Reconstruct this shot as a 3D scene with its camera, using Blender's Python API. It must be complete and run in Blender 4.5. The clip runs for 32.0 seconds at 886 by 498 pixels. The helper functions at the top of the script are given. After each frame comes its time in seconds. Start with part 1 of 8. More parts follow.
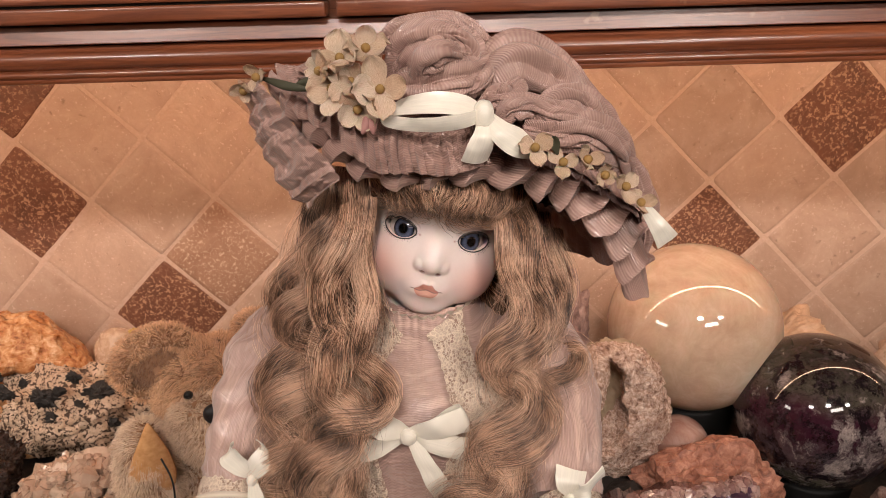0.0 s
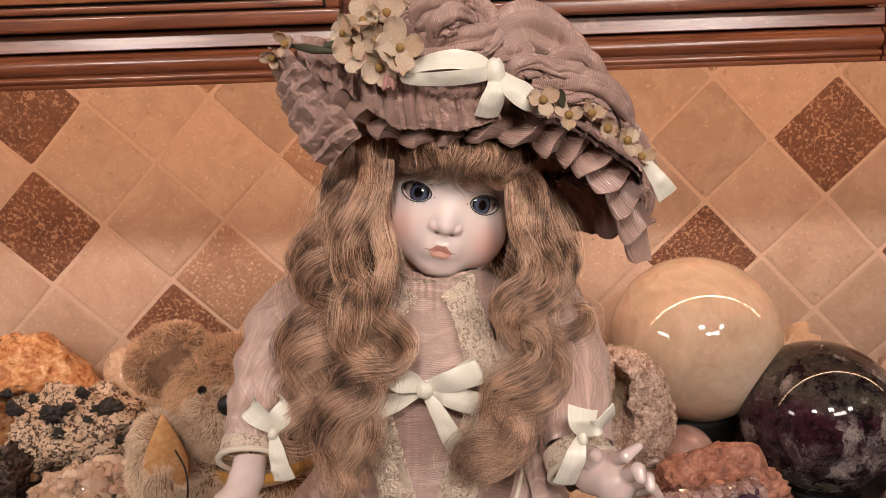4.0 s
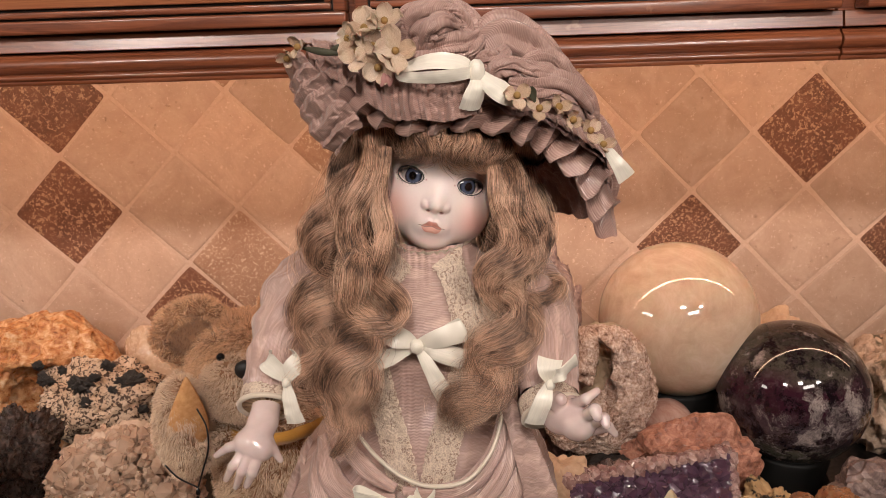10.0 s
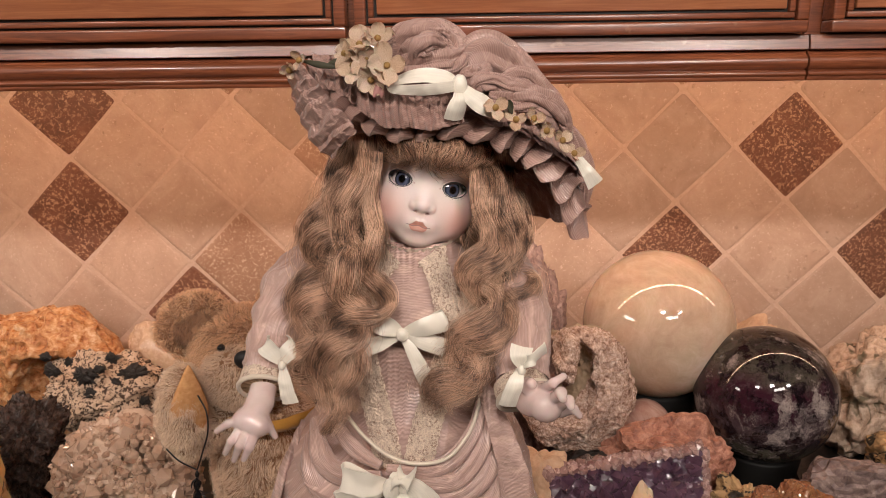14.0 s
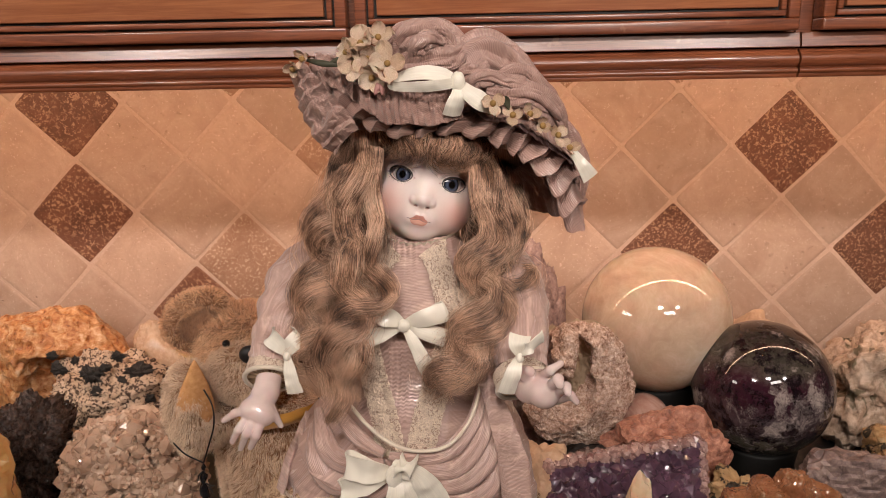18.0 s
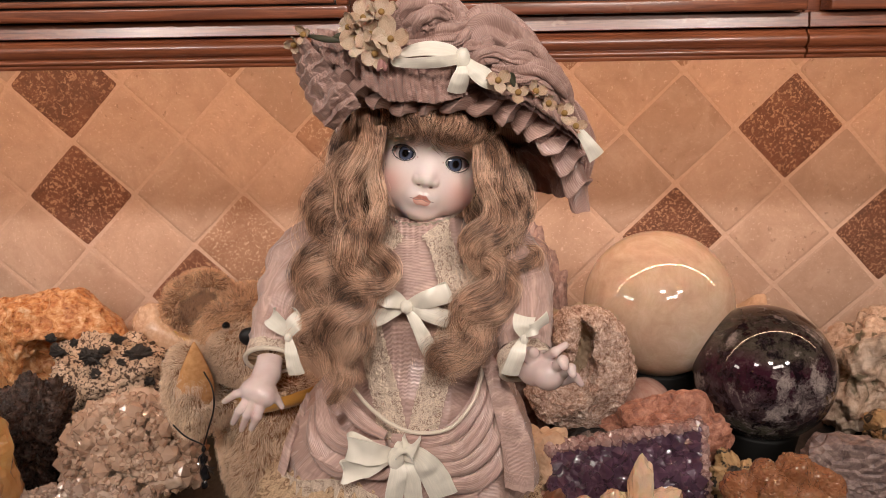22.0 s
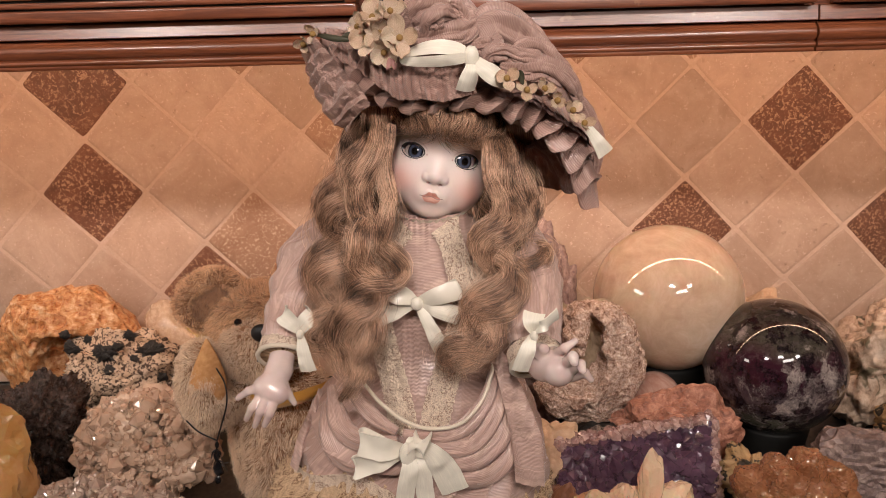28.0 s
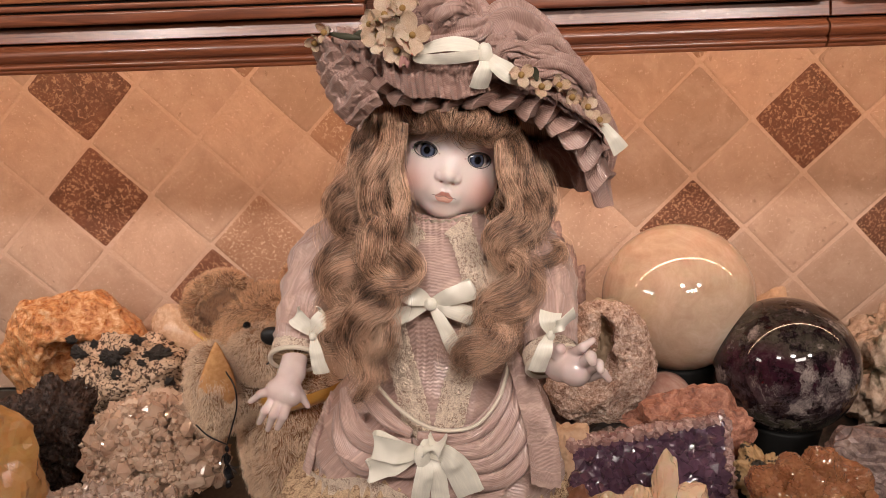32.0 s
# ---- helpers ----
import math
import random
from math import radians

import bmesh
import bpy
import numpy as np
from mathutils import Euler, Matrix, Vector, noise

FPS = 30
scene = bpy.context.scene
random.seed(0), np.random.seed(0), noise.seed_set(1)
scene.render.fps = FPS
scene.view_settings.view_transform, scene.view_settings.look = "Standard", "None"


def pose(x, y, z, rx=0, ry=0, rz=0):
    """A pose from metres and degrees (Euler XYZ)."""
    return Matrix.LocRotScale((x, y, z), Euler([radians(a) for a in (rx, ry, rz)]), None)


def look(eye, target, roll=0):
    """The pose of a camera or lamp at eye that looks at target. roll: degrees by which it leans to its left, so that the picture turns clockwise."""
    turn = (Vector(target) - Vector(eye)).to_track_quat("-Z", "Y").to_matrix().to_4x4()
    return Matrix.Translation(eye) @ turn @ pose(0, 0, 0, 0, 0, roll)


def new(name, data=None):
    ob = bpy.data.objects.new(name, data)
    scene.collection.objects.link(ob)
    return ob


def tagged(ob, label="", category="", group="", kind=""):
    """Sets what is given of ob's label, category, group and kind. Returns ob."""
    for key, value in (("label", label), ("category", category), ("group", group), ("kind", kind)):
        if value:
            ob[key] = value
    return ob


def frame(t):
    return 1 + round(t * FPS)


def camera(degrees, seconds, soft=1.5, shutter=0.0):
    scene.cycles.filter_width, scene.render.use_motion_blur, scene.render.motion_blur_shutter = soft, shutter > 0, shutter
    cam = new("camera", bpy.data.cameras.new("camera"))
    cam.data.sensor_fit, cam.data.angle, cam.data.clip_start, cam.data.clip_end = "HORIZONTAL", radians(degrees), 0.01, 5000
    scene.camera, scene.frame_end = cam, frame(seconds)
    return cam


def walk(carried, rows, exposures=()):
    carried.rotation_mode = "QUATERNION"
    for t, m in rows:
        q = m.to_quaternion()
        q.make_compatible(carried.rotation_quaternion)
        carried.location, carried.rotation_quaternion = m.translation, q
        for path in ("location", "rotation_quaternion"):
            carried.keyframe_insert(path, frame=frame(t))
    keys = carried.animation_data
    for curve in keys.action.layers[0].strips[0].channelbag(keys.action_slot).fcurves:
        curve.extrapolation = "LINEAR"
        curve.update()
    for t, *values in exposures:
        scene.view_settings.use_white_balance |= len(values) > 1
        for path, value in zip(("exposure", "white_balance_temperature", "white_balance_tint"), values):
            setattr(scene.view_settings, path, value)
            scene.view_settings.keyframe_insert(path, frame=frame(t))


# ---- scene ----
cam = camera(64.09, 32.0, soft=0.5)
PATH = [
    (0.0, (0.5072, -0.8438, 1.4280), (0.5061, -0.0911, 1.1568), -1.67),
    (0.5, (0.5001, -0.8476, 1.4271), (0.5029, -0.0904, 1.1687), -1.43),
    (1.0, (0.4964, -0.8436, 1.4221), (0.4978, -0.0849, 1.1685), -1.78),
    (1.5, (0.4944, -0.8424, 1.4213), (0.4969, -0.0823, 1.1717), -1.62),
    (2.0, (0.4939, -0.8426, 1.4161), (0.5000, -0.0800, 1.1743), -1.73),
    (2.5, (0.4888, -0.8391, 1.4014), (0.4996, -0.0710, 1.1779), -2.11),
    (3.0, (0.4922, -0.8502, 1.3914), (0.5069, -0.0742, 1.1972), -2.06),
    (3.5, (0.4953, -0.8689, 1.3881), (0.5043, -0.0944, 1.1882), -2.10),
    (4.0, (0.4979, -0.8774, 1.3868), (0.5009, -0.1044, 1.1806), -1.97),
    (4.5, (0.5018, -0.8924, 1.3895), (0.5035, -0.1204, 1.1799), -2.51),
    (6.5, (0.5049, -0.9212, 1.3948), (0.5029, -0.1494, 1.1841), -2.78),
    (7.0, (0.5048, -0.9227, 1.3945), (0.5001, -0.1512, 1.1831), -2.76),
    (7.5, (0.5036, -0.9224, 1.3938), (0.4996, -0.1516, 1.1796), -2.69),
    (8.0, (0.5056, -0.9237, 1.3942), (0.5012, -0.1527, 1.1806), -2.76),
    (8.5, (0.5068, -0.9229, 1.3933), (0.5027, -0.1522, 1.1790), -2.94),
    (9.0, (0.5084, -0.9307, 1.3941), (0.4995, -0.1594, 1.1818), -3.11),
    (9.5, (0.5071, -0.9317, 1.3917), (0.4988, -0.1606, 1.1788), -2.47),
    (10.0, (0.5076, -0.9337, 1.3904), (0.5014, -0.1625, 1.1777), -1.88),
    (10.5, (0.5086, -0.9361, 1.3902), (0.5052, -0.1642, 1.1802), -1.12),
    (11.0, (0.5120, -0.9371, 1.3899), (0.5098, -0.1660, 1.1769), -1.02),
    (11.5, (0.5105, -0.9428, 1.3907), (0.5059, -0.1712, 1.1795), -0.85),
    (12.0, (0.5103, -0.9478, 1.3934), (0.5039, -0.1749, 1.1868), -0.78),
    (12.5, (0.5134, -0.9516, 1.3927), (0.5095, -0.1784, 1.1874), -0.92),
    (13.0, (0.5152, -0.9554, 1.3924), (0.5108, -0.1816, 1.1895), -0.80),
    (13.5, (0.5170, -0.9617, 1.3921), (0.5119, -0.1881, 1.1883), -0.86),
    (14.0, (0.5170, -0.9736, 1.3924), (0.5115, -0.1993, 1.1913), -0.78),
    (14.5, (0.5165, -0.9782, 1.3919), (0.5084, -0.2038, 1.1911), -0.79),
    (16.5, (0.5156, -0.9823, 1.3909), (0.5090, -0.2070, 1.1934), -0.86),
    (17.0, (0.5154, -0.9832, 1.3904), (0.5091, -0.2078, 1.1936), -0.82),
    (17.5, (0.5150, -0.9834, 1.3908), (0.5077, -0.2088, 1.1911), -0.75),
    (18.0, (0.5177, -0.9874, 1.3890), (0.5111, -0.2122, 1.1915), -1.18),
    (18.5, (0.5180, -0.9857, 1.3872), (0.5134, -0.2109, 1.1879), -1.17),
    (19.0, (0.5176, -0.9855, 1.3863), (0.5131, -0.2111, 1.1859), -1.17),
    (19.5, (0.5160, -0.9852, 1.3860), (0.5125, -0.2108, 1.1853), -1.07),
    (20.0, (0.5164, -0.9819, 1.3845), (0.5131, -0.2081, 1.1818), -0.87),
    (20.5, (0.5158, -0.9832, 1.3856), (0.5122, -0.2101, 1.1801), -0.76),
    (21.0, (0.5156, -0.9828, 1.3839), (0.5119, -0.2105, 1.1750), -0.92),
    (21.5, (0.5147, -0.9822, 1.3842), (0.5102, -0.2110, 1.1715), -0.98),
    (22.0, (0.5147, -0.9824, 1.3836), (0.5092, -0.2111, 1.1713), -0.95),
    (22.5, (0.5143, -0.9829, 1.3831), (0.5092, -0.2112, 1.1724), -0.93),
    (23.0, (0.5142, -0.9839, 1.3840), (0.5082, -0.2120, 1.1739), -1.14),
    (23.5, (0.5153, -0.9853, 1.3862), (0.5086, -0.2140, 1.1739), -1.27),
    (24.0, (0.5150, -0.9864, 1.3861), (0.5059, -0.2149, 1.1747), -1.20),
    (24.5, (0.5139, -0.9864, 1.3860), (0.5049, -0.2147, 1.1752), -0.98),
    (25.0, (0.5148, -0.9832, 1.3836), (0.5049, -0.2120, 1.1709), -1.04),
    (25.5, (0.5140, -0.9828, 1.3835), (0.5020, -0.2125, 1.1680), -1.03),
    (27.5, (0.5129, -0.9830, 1.3841), (0.4982, -0.2132, 1.1669), -1.37),
    (28.0, (0.5140, -0.9845, 1.3866), (0.4986, -0.2152, 1.1675), -1.50),
    (28.5, (0.5125, -0.9832, 1.3846), (0.4945, -0.2141, 1.1650), -1.42),
    (29.0, (0.5112, -0.9837, 1.3852), (0.4927, -0.2145, 1.1659), -1.45),
    (29.5, (0.5103, -0.9829, 1.3842), (0.4920, -0.2133, 1.1664), -1.43),
    (30.0, (0.5083, -0.9819, 1.3835), (0.4880, -0.2124, 1.1656), -1.37),
    (30.5, (0.5055, -0.9801, 1.3825), (0.4834, -0.2106, 1.1646), -1.48),
    (31.0, (0.5052, -0.9808, 1.3822), (0.4850, -0.2113, 1.1646), -1.50),
    (31.5, (0.5064, -0.9813, 1.3822), (0.4857, -0.2113, 1.1660), -1.72),
    (32.0, (0.5060, -0.9804, 1.3834), (0.4891, -0.2102, 1.1677), -2.00),
]
walk(cam, [(t, look(eye, target, roll)) for t, eye, target, roll in PATH])

# ---- light ----
world = bpy.data.worlds.new("world")
scene.world = world
world.use_nodes = True
world.node_tree.nodes["Background"].inputs[0].default_value = (1.0, 0.86, 0.74, 1)
world.node_tree.nodes["Background"].inputs[1].default_value = 0.003
scene.view_settings.exposure = 0.0

COUNTER = 0.91
CAB_Z = 1.375


def area_lamp(name, m, sx, sy, watts, colour):
    d = bpy.data.lights.new(name, "AREA")
    d.shape, d.size, d.size_y, d.energy, d.color = "RECTANGLE", sx, sy, watts, colour
    ob = new(name, d)
    ob.matrix_world = m
    return ob


# two hanging panel lamps of the kitchen beside and behind the camera, and the warm strip under the wall cabinets
LAMP_A, LAMP_B = (-1.02, -1.12, 1.74), (0.855, -1.18, 1.625)
area_lamp("panel_lamp_glow", look(LAMP_A, (0.6, -0.35, 1.15)), 0.58, 0.15, 2.4, (1.0, 0.905, 0.845))
area_lamp("panel_lamp_glow", look(LAMP_B, (0.6, -0.35, 1.15)), 0.32, 0.085, 1.5, (1.0, 0.905, 0.845))
area_lamp("led_strip_glow", look((0.5, -0.255, 1.392), (0.5, 0.0, 1.24)), 2.3, 0.012, 3.35, (1.0, 0.63, 0.42))
DOWNLIGHTS = ((0.46, -1.98, 32.0), (1.44, -2.00, 13.0), (-0.52, -2.00, 15.0))
for x, y, watts in DOWNLIGHTS:
    area_lamp("downlight_glow", look((x, y, 2.480), (0.5, -0.45, 1.15)), 0.24, 0.24, watts, (1.0, 0.895, 0.83))


# ---- mesh tools ----
class Soup:
    """Gathers vertices, faces, material slots, texture coordinates and paint, then makes one mesh."""

    def __init__(self):
        self.v, self.f, self.m, self.uv, self.c, self.mats, self.n = [], [], [], [], [], [], 0

    def add(self, v, f, mat, uv=None, col=None):
        v = np.asarray(v, float).reshape(-1, 3)
        f = np.asarray(f, int)
        if mat not in self.mats:
            self.mats.append(mat)
        self.v.append(v)
        if f.shape[1] == 3:
            f = np.concatenate([f, np.full((len(f), 1), -1 - self.n)], 1)
        self.f.append(f + self.n)
        self.m.append(np.full(len(f), self.mats.index(mat)))
        self.uv.append(np.zeros((len(v), 2)) if uv is None else np.asarray(uv, float))
        self.c.append(np.ones((len(v), 3)) if col is None else np.broadcast_to(np.asarray(col, float), (len(v), 3)))
        self.n += len(v)
        return self

    def move(self, m):
        r, t = np.array(m.to_3x3()), np.array(m.translation)
        self.v = [p @ r.T + t for p in self.v]
        return self

    def mesh(self, name, smooth=True):
        v, f, mi = np.concatenate(self.v), np.concatenate(self.f), np.concatenate(self.m)
        uv, c = np.concatenate(self.uv), np.concatenate(self.c)
        me = bpy.data.meshes.new(name)
        tri = f[:, 3] < 0
        size = np.where(tri, 3, 4)
        loops = f.ravel()[np.stack([np.ones(len(f)), np.ones(len(f)), np.ones(len(f)), ~tri], 1).ravel().astype(bool)]
        me.vertices.add(len(v))
        me.vertices.foreach_set("co", v.ravel().astype(np.float32))
        me.loops.add(len(loops))
        me.loops.foreach_set("vertex_index", loops.astype(np.int32))
        me.polygons.add(len(f))
        me.polygons.foreach_set("loop_start", np.concatenate([[0], np.cumsum(size)[:-1]]).astype(np.int32))
        for mat in self.mats:
            me.materials.append(mat)
        me.update(calc_edges=True)
        me.polygons.foreach_set("material_index", mi.astype(np.int32))
        me.polygons.foreach_set("use_smooth", np.full(len(f), smooth))
        layer = me.uv_layers.new(name="UVMap")
        layer.data.foreach_set("uv", uv[loops].ravel().astype(np.float32))
        paint = me.attributes.new("paint", "FLOAT_COLOR", "POINT")
        paint.data.foreach_set("color", np.concatenate([c, np.ones((len(c), 1))], 1).ravel().astype(np.float32))
        me.validate()
        me.update()
        return me

    def thing(self, name, parent=None, label="", category="", group="", kind="", smooth=True, at=None):
        ob = new(name, self.mesh(name, smooth))
        if at is not None:
            ob.matrix_world = at
        ob.parent = parent
        return tagged(ob, label, category, group, kind)


def empty(name, at, label, category, group=""):
    ob = new(name)
    ob.empty_display_size = 0.01
    ob.location = at
    bpy.context.view_layer.update()
    return tagged(ob, label, category, group)


def part(name, soup, parent, label="", smooth=True):
    """One mesh, given in world places, as a part of the thing."""
    ob = new(name, soup.mesh(name, smooth))
    ob.parent = parent
    ob.matrix_parent_inverse = parent.matrix_world.inverted()
    if label:
        ob["label"] = label
    return ob


def grid_faces(nu, nv, wrap_u=False, wrap_v=False):
    """Quads of a grid whose vertex (i, j) has the number i * nv + j."""
    i = np.arange(nu if wrap_u else nu - 1)
    j = np.arange(nv if wrap_v else nv - 1)
    i, j = [a.ravel() for a in np.meshgrid(i, j, indexing="ij")]
    i2, j2 = (i + 1) % nu, (j + 1) % nv
    return np.stack([i * nv + j, i2 * nv + j, i2 * nv + j2, i * nv + j2], 1)


def spline(points, n):
    """A smooth curve through the points, with n samples (Catmull-Rom)."""
    p = np.asarray(points, float)
    p = np.concatenate([[2 * p[0] - p[1]], p, [2 * p[-1] - p[-2]]])
    s = np.linspace(0, len(p) - 3 - 1e-9, n)
    k = s.astype(int)
    t = (s - k)[:, None]
    a, b, c, d = p[k], p[k + 1], p[k + 2], p[k + 3]
    return 0.5 * (2 * b + (c - a) * t + (2 * a - 5 * b + 4 * c - d) * t**2 + (3 * b - a - 3 * c + d) * t**3)


def frames(c, up=(0, 0, 1)):
    """Tangent and two cross directions along a curve."""
    t = np.gradient(c, axis=0)
    t /= np.linalg.norm(t, axis=1, keepdims=True) + 1e-12
    a = np.cross(t, np.asarray(up, float))
    a /= np.linalg.norm(a, axis=1, keepdims=True) + 1e-9
    return t, a, np.cross(a, t)


def tube(points, radii, n=16, sides=10, up=(0, 1, 0.01), flat=1.0, ends=True, fold=None):
    """A tube along a curve: vertices, faces, coordinates in metres."""
    c = spline(points, n)
    r = spline(np.asarray(radii, float)[:, None], n)[:, 0]
    if ends:
        r = r.copy()
        c = np.concatenate([c[:1], c, c[-1:]])
        r = np.concatenate([[1e-5], r, [1e-5]])
    t, a, b = frames(c, up)
    if ends:
        a[0], b[0], a[-1], b[-1] = a[1], b[1], a[-2], b[-2]
    w = np.linspace(0, 2 * np.pi, sides, endpoint=False)
    rr = r[:, None] * np.ones(sides)
    if fold is not None:
        rr = rr * fold(np.linspace(0, 1, len(c))[:, None], w[None])
    v = c[:, None] + rr[..., None] * (np.cos(w)[None, :, None] * a[:, None] + flat * np.sin(w)[None, :, None] * b[:, None])
    length = np.concatenate([[0], np.cumsum(np.linalg.norm(np.diff(c, axis=0), axis=1))])
    uv = np.stack(np.broadcast_arrays(length[:, None], w[None] * r.mean()), -1)
    return v.reshape(-1, 3), grid_faces(len(c), sides, wrap_v=True), uv.reshape(-1, 2)


def band(points, width, n=24, thick=0.0006, across=(0, 0, 1), twist=None, curl=0.0):
    """A ribbon with thickness along a curve. width: one number or one a point; across: the direction of its width, one or one a point."""
    c = spline(points, n)
    w = spline(np.broadcast_to(np.asarray(width, float).reshape(-1, 1), (len(points), 1)), n) if np.ndim(width) else np.full((n, 1), width)
    ac = np.asarray(across, float)
    ac = spline(ac, n) if ac.ndim == 2 else np.broadcast_to(ac, (n, 3))
    t, _, _ = frames(c)
    ac = ac - (ac * t).sum(1, keepdims=True) * t
    ac = ac / (np.linalg.norm(ac, axis=1, keepdims=True) + 1e-9)
    nr = np.cross(t, ac)
    s = np.linspace(-0.5, 0.5, 7)
    top = c[:, None] + ac[:, None] * (s[None, :, None] * w[:, None]) + nr[:, None] * (curl * w[:, None] * (1 - 4 * s**2)[None, :, None])
    length = np.concatenate([[0], np.cumsum(np.linalg.norm(np.diff(c, axis=0), axis=1))])
    one = np.stack(np.broadcast_arrays(length[:, None], s[None] * w.mean()), -1).reshape(-1, 2)
    up_, low = top + nr[:, None] * thick / 2, top - nr[:, None] * thick / 2
    f = grid_faces(n, 7)
    v, faces, uv = [up_.reshape(-1, 3), low.reshape(-1, 3)], [f[:, ::-1], f + 7 * n], [one, one]
    count = 14 * n
    for a, b in ((up_[:, 0], low[:, 0]), (low[:, -1], up_[:, -1]), (low[0], up_[0]), (up_[-1], low[-1])):
        e = np.stack([a, b], 1)
        v.append(e.reshape(-1, 3))
        faces.append(grid_faces(len(a), 2) + count)
        uv.append(np.zeros((2 * len(a), 2)))
        count += 2 * len(a)
    return np.concatenate(v), np.concatenate(faces), np.concatenate(uv)


def nets(sdf, lo, hi, step):
    """A mesh of the zero surface of sdf(x, y, z) in a box (surface nets)."""
    lo, hi = np.asarray(lo, float), np.asarray(hi, float)
    dim = np.ceil((hi - lo) / step).astype(int) + 1
    ax = [lo[k] + step * np.arange(dim[k]) for k in range(3)]
    g = sdf(*np.meshgrid(*ax, indexing="ij"))
    inside = g < 0
    corner = [(a, b, c) for a in (0, 1) for b in (0, 1) for c in (0, 1)]
    view = lambda arr, o: arr[o[0]: dim[0] - 1 + o[0], o[1]: dim[1] - 1 + o[1], o[2]: dim[2] - 1 + o[2]]
    count = sum(view(inside, o).astype(int) for o in corner)
    cell = (count > 0) & (count < 8)
    ids = np.full(cell.shape, -1)
    ids[cell] = np.arange(cell.sum())
    total, weight = np.zeros((cell.sum(), 3)), np.zeros((cell.sum(), 1))
    for o in corner:
        for k in range(3):
            if o[k] == 0:
                q = list(o)
                q[k] = 1
                a, b = view(g, o)[cell], view(g, q)[cell]
                cross = (a < 0) != (b < 0)
                s = np.where(cross, a / np.where(cross, a - b, 1), 0)
                p = np.tile(np.array(o, float), (len(s), 1))
                p[:, k] += s
                total += p * cross[:, None]
                weight += cross[:, None]
    idx = np.argwhere(cell)
    v = lo + step * (idx + total / weight)
    faces = []
    for k in range(3):
        a, b = [(1, 2), (2, 0), (0, 1)][k]
        sl0, sl1 = [slice(None)] * 3, [slice(None)] * 3
        sl0[k], sl1[k] = slice(0, -1), slice(1, None)
        ch = inside[tuple(sl0)] != inside[tuple(sl1)]
        out = inside[tuple(sl0)]
        e = np.argwhere(ch)
        flip = out[ch]
        ok = (e[:, a] > 0) & (e[:, b] > 0) & (e[:, a] < dim[a] - 1) & (e[:, b] < dim[b] - 1)
        e, flip = e[ok], flip[ok]
        q = []
        for da, db in ((-1, -1), (0, -1), (0, 0), (-1, 0)):
            c = e.copy()
            c[:, a] += da
            c[:, b] += db
            q.append(ids[c[:, 0], c[:, 1], c[:, 2]])
        q = np.stack(q, 1)
        q[~flip] = q[~flip][:, ::-1]
        faces.append(q)
    return v, np.concatenate(faces)


def smin(a, b, k):
    h = np.clip(0.5 + 0.5 * (b - a) / k, 0, 1)
    return b * (1 - h) + a * h - k * h * (1 - h)


def smax(a, b, k):
    return -smin(-a, -b, k)


def ell(x, y, z, c, r):
    """Distance, roughly, to an ellipsoid."""
    r = np.broadcast_to(np.asarray(r, float), (3,))
    qx, qy, qz = x - c[0], y - c[1], z - c[2]
    k0 = np.sqrt((qx / r[0]) ** 2 + (qy / r[1]) ** 2 + (qz / r[2]) ** 2)
    k1 = np.sqrt((qx / r[0] ** 2) ** 2 + (qy / r[1] ** 2) ** 2 + (qz / r[2] ** 2) ** 2)
    return k0 * (k0 - 1) / (k1 + 1e-9)


def cap(x, y, z, a, b, ra, rb):
    """Distance to a tapered capsule."""
    a, b = np.asarray(a, float), np.asarray(b, float)
    d = b - a
    h = np.clip(((x - a[0]) * d[0] + (y - a[1]) * d[1] + (z - a[2]) * d[2]) / (d @ d), 0, 1)
    return np.sqrt((x - a[0] - h * d[0]) ** 2 + (y - a[1] - h * d[1]) ** 2 + (z - a[2] - h * d[2]) ** 2) - (ra + (rb - ra) * h)


class Noise:
    """Smooth value noise on a lattice, for whole arrays."""

    def __init__(self, seed):
        self.t = np.random.RandomState(seed).rand(32, 32, 32) * 2 - 1

    def one(self, p):
        i = np.floor(p).astype(int)
        f = p - i
        f = f * f * (3 - 2 * f)
        i &= 31
        j = (i + 1) & 31
        t = self.t
        x, y, z = f[..., 0], f[..., 1], f[..., 2]
        m = lambda a, b, w: a + (b - a) * w
        return m(m(m(t[i[..., 0], i[..., 1], i[..., 2]], t[j[..., 0], i[..., 1], i[..., 2]], x), m(t[i[..., 0], j[..., 1], i[..., 2]], t[j[..., 0], j[..., 1], i[..., 2]], x), y),
                 m(m(t[i[..., 0], i[..., 1], j[..., 2]], t[j[..., 0], i[..., 1], j[..., 2]], x), m(t[i[..., 0], j[..., 1], j[..., 2]], t[j[..., 0], j[..., 1], j[..., 2]], x), y), z)

    def __call__(self, p, octaves=4, gain=0.5):
        p = np.asarray(p, float)
        return sum(gain**k * self.one(p * 2.03**k + 7.3 * k) for k in range(octaves))


# ---- materials ----
def material(name, base=(0.5, 0.5, 0.5), rough=0.5, metal=0.0, **more):
    m = bpy.data.materials.new(name)
    m.use_nodes = True
    b = m.node_tree.nodes["Principled BSDF"]
    b.inputs["Base Color"].default_value = (*base, 1)
    b.inputs["Roughness"].default_value, b.inputs["Metallic"].default_value = rough, metal
    for key, value in more.items():
        b.inputs[key.replace("_", " ")].default_value = value
    return m


